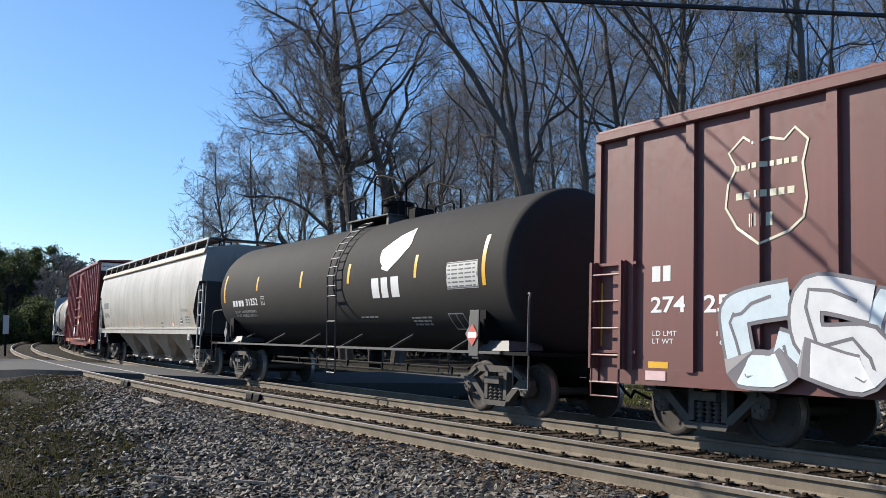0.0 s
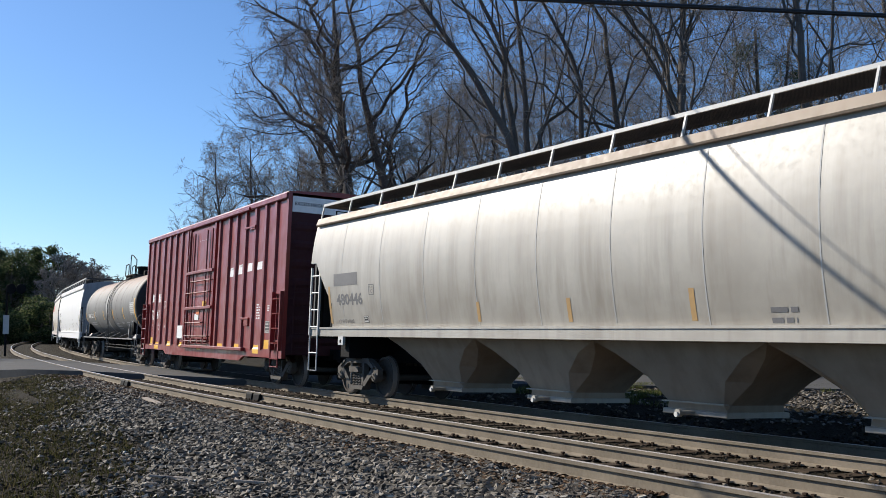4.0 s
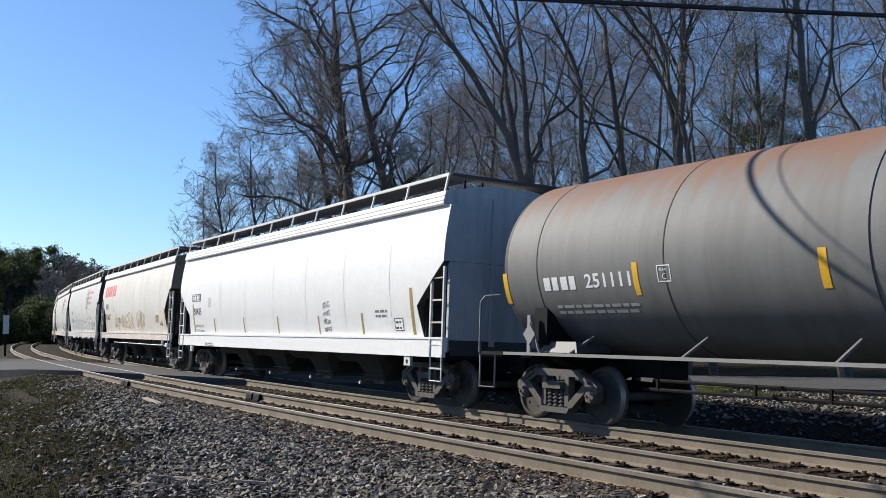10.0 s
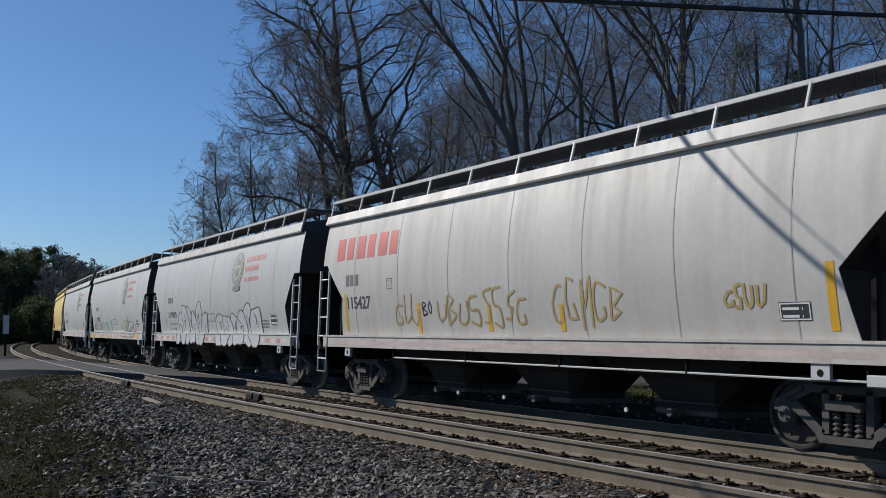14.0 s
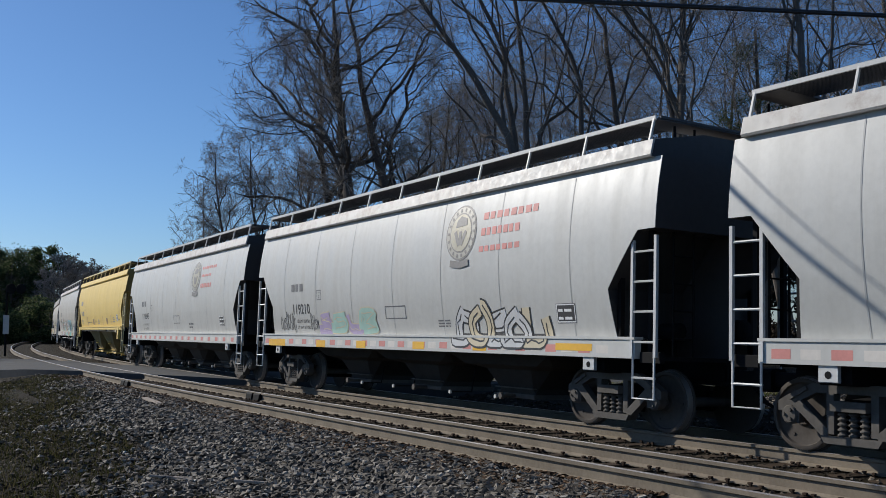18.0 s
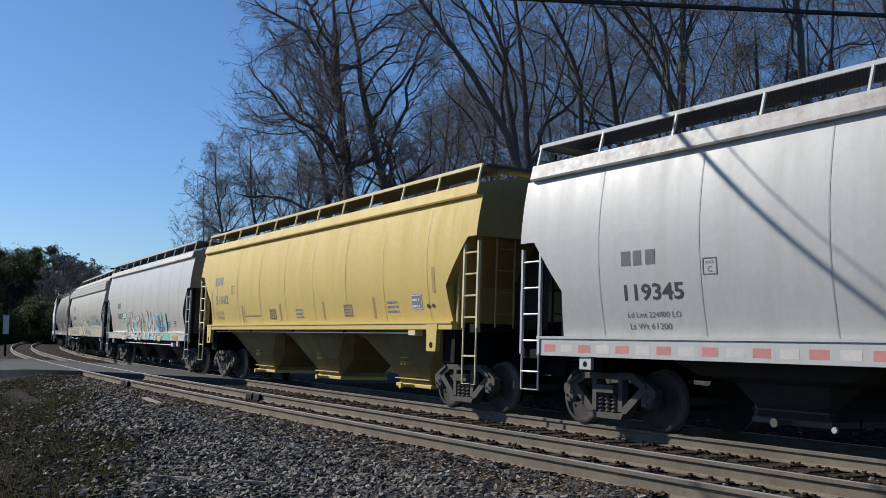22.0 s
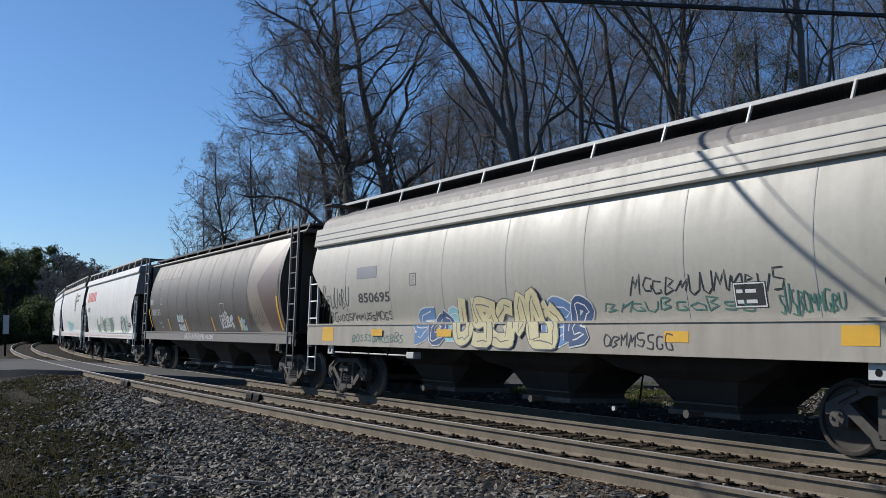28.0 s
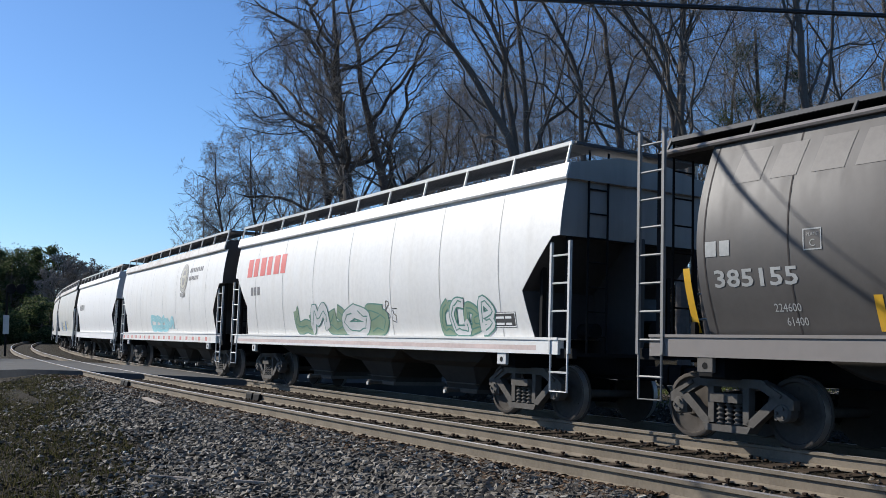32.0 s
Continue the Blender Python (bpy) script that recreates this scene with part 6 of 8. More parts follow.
for k in range(11):
    rng = random.Random(100 + k)
    leafy_tree(300 + k, -60 + k * 15 + rng.uniform(-5, 5), rng.uniform(135, 165), rng.uniform(11.0, 14.5) * (1.0 if k < 13 else 0.85), rng.uniform(2.6, 4.0), "dark green evergreen tree beyond the crossing")
for k in range(8):
    rng = random.Random(200 + k)
    leafy_tree(330 + k, -330 + k * 38, rng.uniform(120, 150), rng.uniform(10, 13), 4.0, "dark green evergreen tree beyond the crossing")
for seed, px, depth, height in ((51, 20, 150, 12), (52, 100, 145, 12.5), (53, 128, 150, 12.5), (54, 150, 160, 12.5), (55, 175, 165, 11.5), (56, 200, 170, 11), (57, 225, 175, 10.5), (58, 115, 135, 11), (59, 160, 140, 10.5)):
    tree(seed, px, depth, height * 1.15, 0.2, (0, 0), 0.7, 0.95, 0.1, "grey bare tree beside evergreens", (0.0, height * 0.5, 4.2, height * 0.52), 0.045)
tree(60, -275, 52, 11, 0.25, (0, 0), 0.6, 0.7, 0.3, "bare tree beside the road crossing")
for k in range(16):
    rng = random.Random(700 + k)
    leafy_tree(500 + k, -30 + k * 15, rng.uniform(118, 130), rng.uniform(3.0, 5.5), rng.uniform(2.2, 3.2), "low dark evergreen bush along the curve", 22, 0.02)
M_BRUSH = by_piece("dead_brush", [(0.0, (0.03, 0.023, 0.016)), (0.7, (0.075, 0.058, 0.042)), (1.0, (0.15, 0.12, 0.085))], thin=0.3)
for k in range(26):
    rng = random.Random(900 + k)
    leafy_tree(600 + k, 560 + k * 48 + rng.uniform(-15, 15), rng.uniform(50, 62), rng.uniform(3.6, 6.0), rng.uniform(1.6, 2.4), "brown bare thicket under the trees", 13, 0.05, "brush_thicket", "thickets under the trees", M_BRUSH)
leafy_tree(400, 1350, 47, 17.0, 2.3, "thin dark pine among bare trees", 14, 0.5, leaf=0.35)
leafy_tree(401, 1440, 50, 15.0, 1.8, "thin dark pine among bare trees", 9, 0.55, leaf=0.35)


# ---- overhead cables and the crossing signal ----
def cable(a, b, r, sag, label):
    a, b = Vector(a), Vector(b)
    m = Mesh()
    m.tube([a.lerp(b, k / 40) - Vector((0, 0, sag * 4 * (k / 40) * (1 - k / 40))) for k in range(41)], r, 6)
    return tagged(part("overhead_cable", m, M_WIRE), label, "cable", "overhead cables")


def along(p, q, f):
    return tuple(Vector(p) + (Vector(q) - Vector(p)) * f)


W1, W2 = ((2.14, 16.84, 7.30), (7.40, 17.59, 7.31)), ((2.02, 15.93, 6.98), (7.38, 17.55, 7.30))
cable(along(*W1, -3.0), along(*W1, 5.0), 0.042, 0.0, "black overhead cable above the railway")
cable(along(*W1, -3.0), along(*W2, 0.0), 0.013, 0.0, "thin black service wire above the railway")
cable(along(*W2, 0.0), along(*W1, 5.0), 0.013, 0.0, "thin black service wire above the railway")

for f in (-3.0, 5.0):
    pole = Mesh()
    x, y, z = along(*W1, f)
    pole.tube([(x, y, -0.6), (x, y, z + 0.5)], 0.15, 10, 0.1)
    tagged(part("utility_pole", pole, M_BARK, None, "", True), "weathered wooden utility pole carrying cables", "utility pole")
sig = tagged(new("crossing_signal"), "dark crossing signal mast with a pale sign", "signal")
sig.location = at_view(13, 58, -0.2)
m = Mesh()
m.tube([(0, 0, -0.2), (0, 0, 4.4)], 0.07, 8)
part("mast", m, M_BLACK, sig)
m = Mesh()
m.tube([(-0.1, 0, 4.15), (1.0, 0, 4.15)], 0.05, 6)
part("arm", m, M_BLACK, sig)
for x in (0.25, 0.85):
    m = Mesh()
    m.lathe([(-0.12, 0.28), (-0.1, 0.3), (-0.08, 0.3), (0.1, 0.16)], 16, "y", (x, 0, 4.15))
    part("signal_lamp", m, M_BLACK, sig)
m = Mesh()
m.box(-0.12, 0.22, -0.14, -0.1, 1.5, 2.6, 0.01)
part("sign", m, M_PALE, sig, "pale narrow sign")


# ---- the train's cars ----
P_WC = paint("faded_oxide_brown", (0.185, 0.055, 0.047), 0.55, 0.6, (0.10, 0.042, 0.033), 0.6)
P_ROD = paint("dull_oxide_red", (0.17, 0.045, 0.038), 0.6, 0.3, (0.08, 0.03, 0.025), 0.2)
P_BLACKTANK = plain("satin_black_tank", (0.036, 0.034, 0.032), 0.8, 0.0, 0.22, 5.0, 0.03, 0.004)
P_GREYH = paint("dirty_pale_grey", (0.40, 0.375, 0.325), 0.5, 0.75, (0.19, 0.16, 0.12), 0.85, coat=0.2)
P_BROWN = paint("glossy_oxide_red", (0.245, 0.030, 0.029), 0.37, 0.35, (0.16, 0.025, 0.02), 0.3, 0.0, 0.0, 0.75, True, 0.0, 0.24)
def tank_paint(nt, nodes, links, b):
    """Grey tank paint, rust-stained along the top, streaked downwards."""
    run = noise_node(nt, 2.0, 5.0, 0.6, (1.6, 0.5, 0.10))
    fine = noise_node(nt, 8.0, 6.0, 0.65)
    col = mixed(nt, ramp(nt, run, [(0.42, grey(0.0)), (0.72, grey(0.55))]), (0.15, 0.152, 0.148), (0.08, 0.076, 0.07))
    col = mixed(nt, ramp(nt, fine, [(0.3, grey(0.25)), (0.6, grey(0.0))]), col, (0.10, 0.095, 0.09))
    sep = nodes.new("ShaderNodeSeparateXYZ")
    links.new(nodes.new("ShaderNodeTexCoord").outputs["Object"], sep.inputs[0])
    add = nodes.new("ShaderNodeMath")
    add.operation = "MULTIPLY_ADD"
    links.new(run, add.inputs[0])
    add.inputs[1].default_value = 1.9
    links.new(sep.outputs["Z"], add.inputs[2])
    scaled = nodes.new("ShaderNodeMath")
    scaled.operation = "MULTIPLY"
    links.new(add.outputs[0], scaled.inputs[0])
    scaled.inputs[1].default_value = 0.2
    col = mixed(nt, ramp(nt, scaled.outputs[0], [(0.86, grey(0.0)), (0.98, grey(0.85))]), col, (0.21, 0.10, 0.05))
    # a pale run-off stain beside the ladder
    wet = nodes.new("ShaderNodeMath")
    wet.operation = "MULTIPLY_ADD"
    links.new(noise_node(nt, 1.1, 5.0, 0.6), wet.inputs[0])
    wet.inputs[1].default_value = 0.5
    links.new(sep.outputs["X"], wet.inputs[2])
    half = nodes.new("ShaderNodeMath")
    half.operation = "MULTIPLY_ADD"
    links.new(wet.outputs[0], half.inputs[0])
    half.inputs[1].default_value = 0.25
    half.inputs[2].default_value = 0.5
    col = mixed(nt, ramp(nt, half.outputs[0], [(0.46, grey(0.0)), (0.485, grey(0.75)), (0.52, grey(0.5)), (0.56, grey(0.0))]), col, (0.46, 0.45, 0.43))
    col = mixed(nt, ramp(nt, half.outputs[0], [(0.53, grey(0.0)), (0.57, grey(0.55)), (0.8, grey(0.55)), (0.86, grey(0.0))]), col, (0.075, 0.07, 0.065))
    links.new(col, b.inputs["Base Color"])
    b.inputs["Roughness"].default_value = 0.7
    bumped(nt, b, noise_node(nt, 1.2, 3.0), 0.12, 0.03)


P_GTANK = material("weathered_grey_tank", tank_paint)
M_VIOLET = plain("violet_emblem_paint", (0.23, 0.20, 0.42), 0.5, 0.0, 0.3)
# bay yellow, darkened for grime and for the shade under the sill
P_YELBAY = paint("grimy_shaded_mustard", (0.34, 0.255, 0.085), 0.7, 0.7, (0.09, 0.067, 0.03), 0.5)
# the yellow car's ends: dirt, and shade mixed into the paint
P_YELEND = paint("sooty_shaded_mustard_end", (0.38, 0.28, 0.085), 0.65, 0.6, (0.12, 0.088, 0.035), 0.4)
P_WHITE = paint("clean_white", (0.72, 0.72, 0.71), 0.55, 0.12, (0.45, 0.42, 0.36), 0.1)
P_OFFWHITE = paint("off_white_roof", (0.62, 0.62, 0.61), 0.55, 0.3, (0.4, 0.38, 0.34), 0.2)
P_CP = paint("chalky_off_white", (0.60, 0.575, 0.525), 0.6, 0.35, (0.32, 0.285, 0.24), 0.35, even=True)
P_SOO = paint("pale_silver_grey", (0.545, 0.54, 0.505), 0.5, 0.2, (0.30, 0.28, 0.24), 0.3, even=True)
P_YEL = paint("mustard_yellow", (0.68, 0.495, 0.125), 0.75, 0.2, (0.40, 0.28, 0.10), 0.15, even=True)
P_SMW = paint("light_warm_grey", (0.46, 0.435, 0.37), 0.52, 0.25, (0.25, 0.23, 0.195), 0.25, even=True)
P_CYL = paint("dark_brown_grey", (0.078, 0.070, 0.064), 0.60, 0.35, (0.12, 0.107, 0.095), 0.45, even=True)

M_DARKRAIL = plain("dull_dark_rail", (0.075, 0.072, 0.068), 0.6)
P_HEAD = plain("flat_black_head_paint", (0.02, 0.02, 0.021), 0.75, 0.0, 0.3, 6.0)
# end paints, darker than the sides: dirt plus shade put into the colour
P_DARKEND = paint("sooty_shaded_black_end", (0.034, 0.033, 0.033), 0.6, 0.5, (0.05, 0.045, 0.04), 0.4)
P_GREYEND = paint("sooty_shaded_grey_end", (0.09, 0.09, 0.095), 0.6, 0.5, (0.04, 0.036, 0.032), 0.4)
# the red boxcar's ends: body red darkened to stand for their shade
P_MAROON = paint("shaded_maroon_end", (0.05, 0.012, 0.015), 0.9, 0.3, (0.02, 0.01, 0.01), 0.3)
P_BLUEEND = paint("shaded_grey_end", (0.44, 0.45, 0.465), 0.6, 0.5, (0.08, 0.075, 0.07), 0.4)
P_CPW = paint("chalky_white", (0.72, 0.71, 0.68), 0.55, 0.2, (0.42, 0.39, 0.33), 0.2, even=True)
P_CPSILL = paint("rust_specked_sill", (0.60, 0.565, 0.51), 0.6, 0.6, (0.30, 0.22, 0.17), 0.6, 0.45)
P_SMSILL = paint("grimy_warm_sill", (0.44, 0.41, 0.345), 0.55, 0.6, (0.24, 0.19, 0.145), 0.6, 0.25)
# silver ends, dimmed in the colour because they face away from the sun
P_SILEND = paint("sooty_shaded_silver_end", (0.30, 0.285, 0.26), 0.6, 0.5, (0.10, 0.09, 0.08), 0.4)
P_SILVER = paint("satin_silver", (0.60, 0.56, 0.49), 0.4, 0.2, (0.38, 0.33, 0.27), 0.3, metal=0.12, even=True, coat=0.2)
P_GREYBAY = paint("rust_stained_grey", (0.42, 0.34, 0.26), 0.65, 0.5, (0.09, 0.06, 0.04), 0.4)
# cylindrical car's roof, near black to hold the shade of its overhang
P_SHADEROOF = paint("shaded_black_roof", (0.028, 0.026, 0.024), 0.75, 0.4, (0.06, 0.055, 0.05), 0.3)
P_TAUPE = paint("dull_taupe_roof", (0.20, 0.18, 0.165), 0.6, 0.4, (0.11, 0.095, 0.085), 0.3)
P_RUSTROOF = paint("rust_stained_eave", (0.33, 0.26, 0.19), 0.6, 0.5, (0.17, 0.10, 0.06), 0.3)
P_CYLSILL = paint("dull_grey_sill", (0.20, 0.18, 0.165), 0.55, 0.35, (0.16, 0.13, 0.11), 0.3)
P_RUSTTRIM = paint("rust_flecked_silver", (0.50, 0.49, 0.46), 0.55, 0.4, (0.33, 0.28, 0.22), 0.3, 0.75)
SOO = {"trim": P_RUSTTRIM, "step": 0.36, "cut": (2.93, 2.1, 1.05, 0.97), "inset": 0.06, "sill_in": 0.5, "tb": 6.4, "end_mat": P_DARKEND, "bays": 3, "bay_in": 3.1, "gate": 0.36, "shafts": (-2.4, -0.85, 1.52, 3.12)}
SPRAY["slate"] = plain("slate_spray_paint", (0.16, 0.15, 0.16), 0.5, 0.0, 0.3, 5.0)
SPRAY["plum"] = plain("plum_spray_paint", (0.16, 0.10, 0.16), 0.5, 0.0, 0.3, 5.0)
for key, fills, edge, thin in (("PALEBLUE", ("ice", "white"), "slate", 0.10), ("OCHRE", ("ochre",), None, 0), ("OUTLINE", ("silver",), "black", 0.028), ("PASTEL", ("lilac", "mint"), "sand", 0.05),
                               ("OUTLINE2", ("silver", "sand", "silver"), "black", 0.07), ("RAINBOW", ("white", "peach", "sand", "white"), "plum", 0.05), ("CLOUD", ("mint", "aqua", "sand"), None, 0), ("CYANS", ("ice",), None, 0), ("TEALG", ("aqua", "navy"), "mint", 0.06),
                               ("BLUEYEL", ("blue", "cream", "cream"), "navy", 0.05), ("BLUES", ("blue", "navy", "aqua"), "white", 0.05), ("CREAMS", ("cream",), "slate", 0.045), ("WHITEG", ("white",), None, 0), ("CYAN", ("aqua",), "white", 0.03), ("GREEN", ("moss", "silver"), "pine", 0.06),
                               ("INK", ("black",), None, 0), ("INKF", ("black",), None, 0), ("TEALS", ("pine",), None, 0), ("WHITE", ("white",), None, 0)):
    STYLES[key] = ([SPRAY[f] for f in fills], SPRAY[edge] if edge else None, thin)

c, H, sd = boxcar("boxcar", "faded oxide-brown boxcar with pale blue graffiti along its side", 91.94, 108.19, P_WC, 0.72, 4.50, [-7.4, -6.24, -5.14, -4.01, -2.8, -1.6, 1.6, 2.8, 4.01, 5.14, 6.24, 7.4], tb=6.35)
shape(c, "company_mark", [(-5.61, 3.81), (-5.37, 3.99), (-5.16, 3.87), (-4.96, 3.92), (-4.73, 3.86), (-4.57, 3.99), (-4.38, 3.81), (-4.46, 3.53), (-4.40, 3.10), (-4.45, 2.86), (-4.66, 2.71), (-4.97, 2.62), (-5.07, 2.57), (-5.19, 2.65), (-5.47, 2.81), (-5.66, 3.09), (-5.62, 3.39), (-5.48, 3.60)], M_CREAMT, sd, 0.006, 0.035)
graffiti(c, 5, -5.46, -0.36, 0.74, 2.22, "PALEBLUE", lambda z: sd(z) + 0.09, 0.40)
blocks(c, 9, -5.52, -4.51, 3.55, 3.62, M_CREAMT, sd)
blocks(c, 7, -5.49, -4.55, 3.17, 3.26, M_CREAMT, sd)
blocks(c, 3, -5.28, -4.88, 2.80, 2.97, M_CREAMT, sd)
blocks(c, 2, -7.00, -6.57, 2.17, 2.39, M_WHITE, sd)
letters(c, "274", -7.02, -6.36, 1.73, 1.96, M_WHITE, sd)
letters(c, "25", -6.03, -5.60, 1.72, 1.96, M_WHITE, sd)
letters(c, "LD LMT", -6.98, -6.52, 1.41, 1.48, M_WHITE, sd)
letters(c, "LT WT", -6.98, -6.58, 1.30, 1.37, M_WHITE, sd)
letters(c, "158100", -5.81, -5.34, 1.41, 1.48, M_WHITE, sd)
letters(c, "61900", -5.76, -5.34, 1.30, 1.37, M_WHITE, sd)
mark(c, "reflector", -7.06, -6.68, 0.96, 1.05, M_YELLOW, sd)
mark(c, "reflector", -8.16, -8.03, 1.25, 2.20, M_YELLOW, sd)
mark(c, "paint_patch", -7.08, -6.69, 0.79, 0.92, M_PINKW, sd)

c, H, sd = tank("tank_car", "satin black tank car with yellow reflective dashes", 72.83, 90.35, P_BLACKTANK, rail_mat=M_DARKRAIL, ladder_x=0.75)
plate_box(c, -4.32, -4.06, 2.18, 2.42, "C", M_WHITE, sd)
shape(c, "company_mark", [(2.95, 3.22), (3.0, 2.98), (3.18, 2.86), (3.08, 2.74), (3.45, 2.73), (3.89, 2.97), (4.23, 3.26), (4.14, 3.48), (4.03, 3.65), (3.52, 3.51)], M_WHITE, sd, 0.01)
shape(c, "company_mark", [(3.0, 3.2), (3.6, 3.28), (3.62, 3.0), (3.88, 3.02), (4.17, 3.27), (4.09, 3.46), (4.0, 3.6), (3.54, 3.46)], M_VIOLET, sd, 0.014)
shape(c, "company_mark", [(3.1, 3.18), (3.5, 3.26), (3.66, 3.12), (3.84, 3.1), (3.95, 3.4), (3.86, 3.5), (3.55, 3.4)], M_WHITE, sd, 0.018)
warning_placard(c, 6.99, 1.40, 0.2, 0.2, "1987")
letters(c, "LD LMT 198700LB 90100KG", -6.7, -4.9, 1.99, 2.06, M_GREYW, sd)
letters(c, "LT WT 64300LB 29200KG", -6.7, -4.95, 1.88, 1.95, M_GREYW, sd)
mark(c, "reflector", -7.56, -7.44, 2.32, 3.14, M_YELLOW, sd)
mark(c, "reflector", -4.68, -4.57, 2.59, 2.99, M_YELLOW, sd)
mark(c, "reflector", -1.45, -1.33, 2.56, 2.98, M_YELLOW, sd)
mark(c, "reflector", 1.42, 1.54, 2.55, 3.00, M_YELLOW, sd)
mark(c, "reflector", 4.62, 4.73, 2.54, 3.01, M_YELLOW, sd)
mark(c, "reflector", 7.17, 7.29, 2.29, 3.21, M_YELLOW, sd)
blocks(c, 4, -6.76, -5.72, 2.18, 2.35, M_WHITE, sd)
letters(c, "31252", -5.59, -4.64, 2.19, 2.39, M_WHITE, sd)
blocks(c, 3, 2.69, 4.06, 2.18, 2.61, M_WHITE, sd)
stencil(c, 5.92, 7.03, 2.26, 2.77, M_PALE, M_FADED, sd, 6)
small_print(c, 3, 4.13, 5.01, 1.60, 1.80, M_GREYW, sd)
small_print(c, 1, 1.76, 2.61, 1.77, 1.83, M_GREYW, sd)
frame_mark(c, 5.64, 6.21, 1.51, 1.82, M_GREYW, sd)
mark(c, "frame_bar", 5.92, 5.94, 1.52, 1.81, M_GREYW, sd)

c, H, sd = hopper("covered_hopper", "dirty pale grey covered hopper car with streaked sides", 51.64, 72.0, P_GREYH, 1.34, 1.54, 4.02, 4.2, 4, 11, 0.28, wb=1.33, sill_y=1.53, step=0.3, inset=0.12, cut=(3.1, 2.1, 1.15, 1.0), bay_mat=P_GREYBAY, gate_mat=P_GREYH, sill_in=0.1, tb=8.4, end_mat=P_SILEND, low_mat=P_DARKEND, full_end=True, trim=P_RUSTROOF)
plate_box(c, -6.99, -6.75, 2.25, 2.48, "C", M_FADED, sd)
letters(c, "LT WT 69000", -8.62, -7.85, 1.64, 1.73, M_FADED, sd)
for x, za, zb in ((8.52, 1.62, 2.58), (5.94, 1.62, 2.08), (2.46, 1.62, 2.06), (-0.2, 1.62, 2.0), (-2.8, 1.64, 2.0), (-9.05, 1.64, 2.5)):
    mark(c, "reflector", x, x + 0.1, za, zb, M_TAN, sd)
mark(c, "paint_patch", 5.66, 5.86, 1.62, 1.74, M_WHITE, sd)
mark(c, "paint_patch", 5.66, 5.86, 1.755, 1.79, M_FRED, sd)
scrawl(c, 9, 7.2, 8.2, 2.1, 2.24, "INKF", sd, 0.012)
stencil(c, -7.35, -7.11, 1.65, 1.80, M_INK, M_PALE, sd, 2)
letters(c, "480446", -8.63, -7.32, 2.05, 2.32, M_FADED, sd)
mark(c, "paint_patch", -8.74, -7.53, 2.5, 2.78, M_FADED, sd)
stencil(c, 6.92, 7.33, 1.65, 1.92, M_INK, M_WHITE, sd, 2)
small_print(c, 3, 7.74, 8.47, 1.72, 2.00, M_FADED, sd)
small_print(c, 2, 3.81, 4.25, 1.58, 1.84, M_FADED, sd)

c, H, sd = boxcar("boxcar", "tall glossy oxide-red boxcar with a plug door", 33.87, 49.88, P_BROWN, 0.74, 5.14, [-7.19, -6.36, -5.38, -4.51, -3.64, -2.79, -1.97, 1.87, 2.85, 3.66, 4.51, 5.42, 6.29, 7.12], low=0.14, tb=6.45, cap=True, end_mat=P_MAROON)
plug_door(c, -1.47, 1.52, 0.86, 5.0)
letters(c, "LD LMT", -6.85, -6.44, 1.63, 1.72, M_WHITE, sd)
letters(c, "LT WT", -6.85, -6.48, 1.47, 1.56, M_WHITE, sd)
letters(c, "212600", -5.97, -5.57, 1.63, 1.72, M_WHITE, sd)
letters(c, "73400", -5.93, -5.57, 1.47, 1.56, M_WHITE, sd)
letters(c, "286K", -4.99, -4.70, 1.57, 1.66, M_WHITE, sd)
plate_box(c, -5.15, -4.91, 2.30, 2.56, "F", M_WHITE, sd)
blocks(c, 1, 3.03, 3.66, 3.10, 3.37, M_WHITE, sd, 0.25)
blocks(c, 1, 3.87, 4.51, 3.14, 3.42, M_WHITE, sd, 0.25)
blocks(c, 1, 4.73, 5.33, 3.18, 3.42, M_WHITE, sd, 0.25)
blocks(c, 1, 5.60, 6.18, 3.19, 3.41, M_WHITE, sd, 0.25)
blocks(c, 2, -7.02, -6.45, 2.57, 2.87, M_WHITE, sd)
blocks(c, 2, -6.05, -5.56, 2.54, 2.86, M_WHITE, sd)
letters(c, "726", -7.01, -6.50, 1.88, 2.26, M_WHITE, sd)
letters(c, "411", -6.24, -5.60, 1.92, 2.26, M_WHITE, sd)
mark(c, "reflector", 5.62, 6.13, 0.83, 1.07, M_YELLOW, sd)
mark(c, "reflector", 6.49, 7.00, 0.97, 1.22, M_YELLOW, sd)
mark(c, "reflector", 3.82, 4.33, 0.95, 1.08, M_YELLOW, sd)
mark(c, "reflector", 2.07, 2.59, 0.94, 1.07, M_YELLOW, sd)
mark(c, "reflector", -0.21, 0.28, 0.84, 0.93, M_YELLOW, sd)
mark(c, "reflector", -2.53, -2.02, 0.91, 1.07, M_YELLOW, sd)
mark(c, "reflector", -4.32, -3.76, 0.90, 1.07, M_YELLOW, sd)
mark(c, "reflector", -6.22, -5.60, 0.77, 1.03, M_YELLOW, sd)
mark(c, "reflector", -7.05, -6.60, 0.90, 1.20, M_YELLOW, sd)
stencil(c, 6.51, 6.99, 1.40, 1.73, M_INK, M_GREYW, sd, 3)
stencil(c, -2.77, -2.04, 1.19, 1.64, M_WHITE, M_FADED, sd, 3)
small_print(c, 6, 5.72, 6.05, 1.80, 2.25, M_WHITE, sd)
small_print(c, 3, 6.64, 6.88, 2.01, 2.19, M_WHITE, sd)
small_print(c, 2, -0.35, 0.89, 4.46, 4.47, M_WHITE, lambda z: sd(z) + 0.075)
mark(c, "reflector", 0.38, 0.74, 2.17, 2.43, M_YELLOW, lambda z: sd(z) + 0.075)
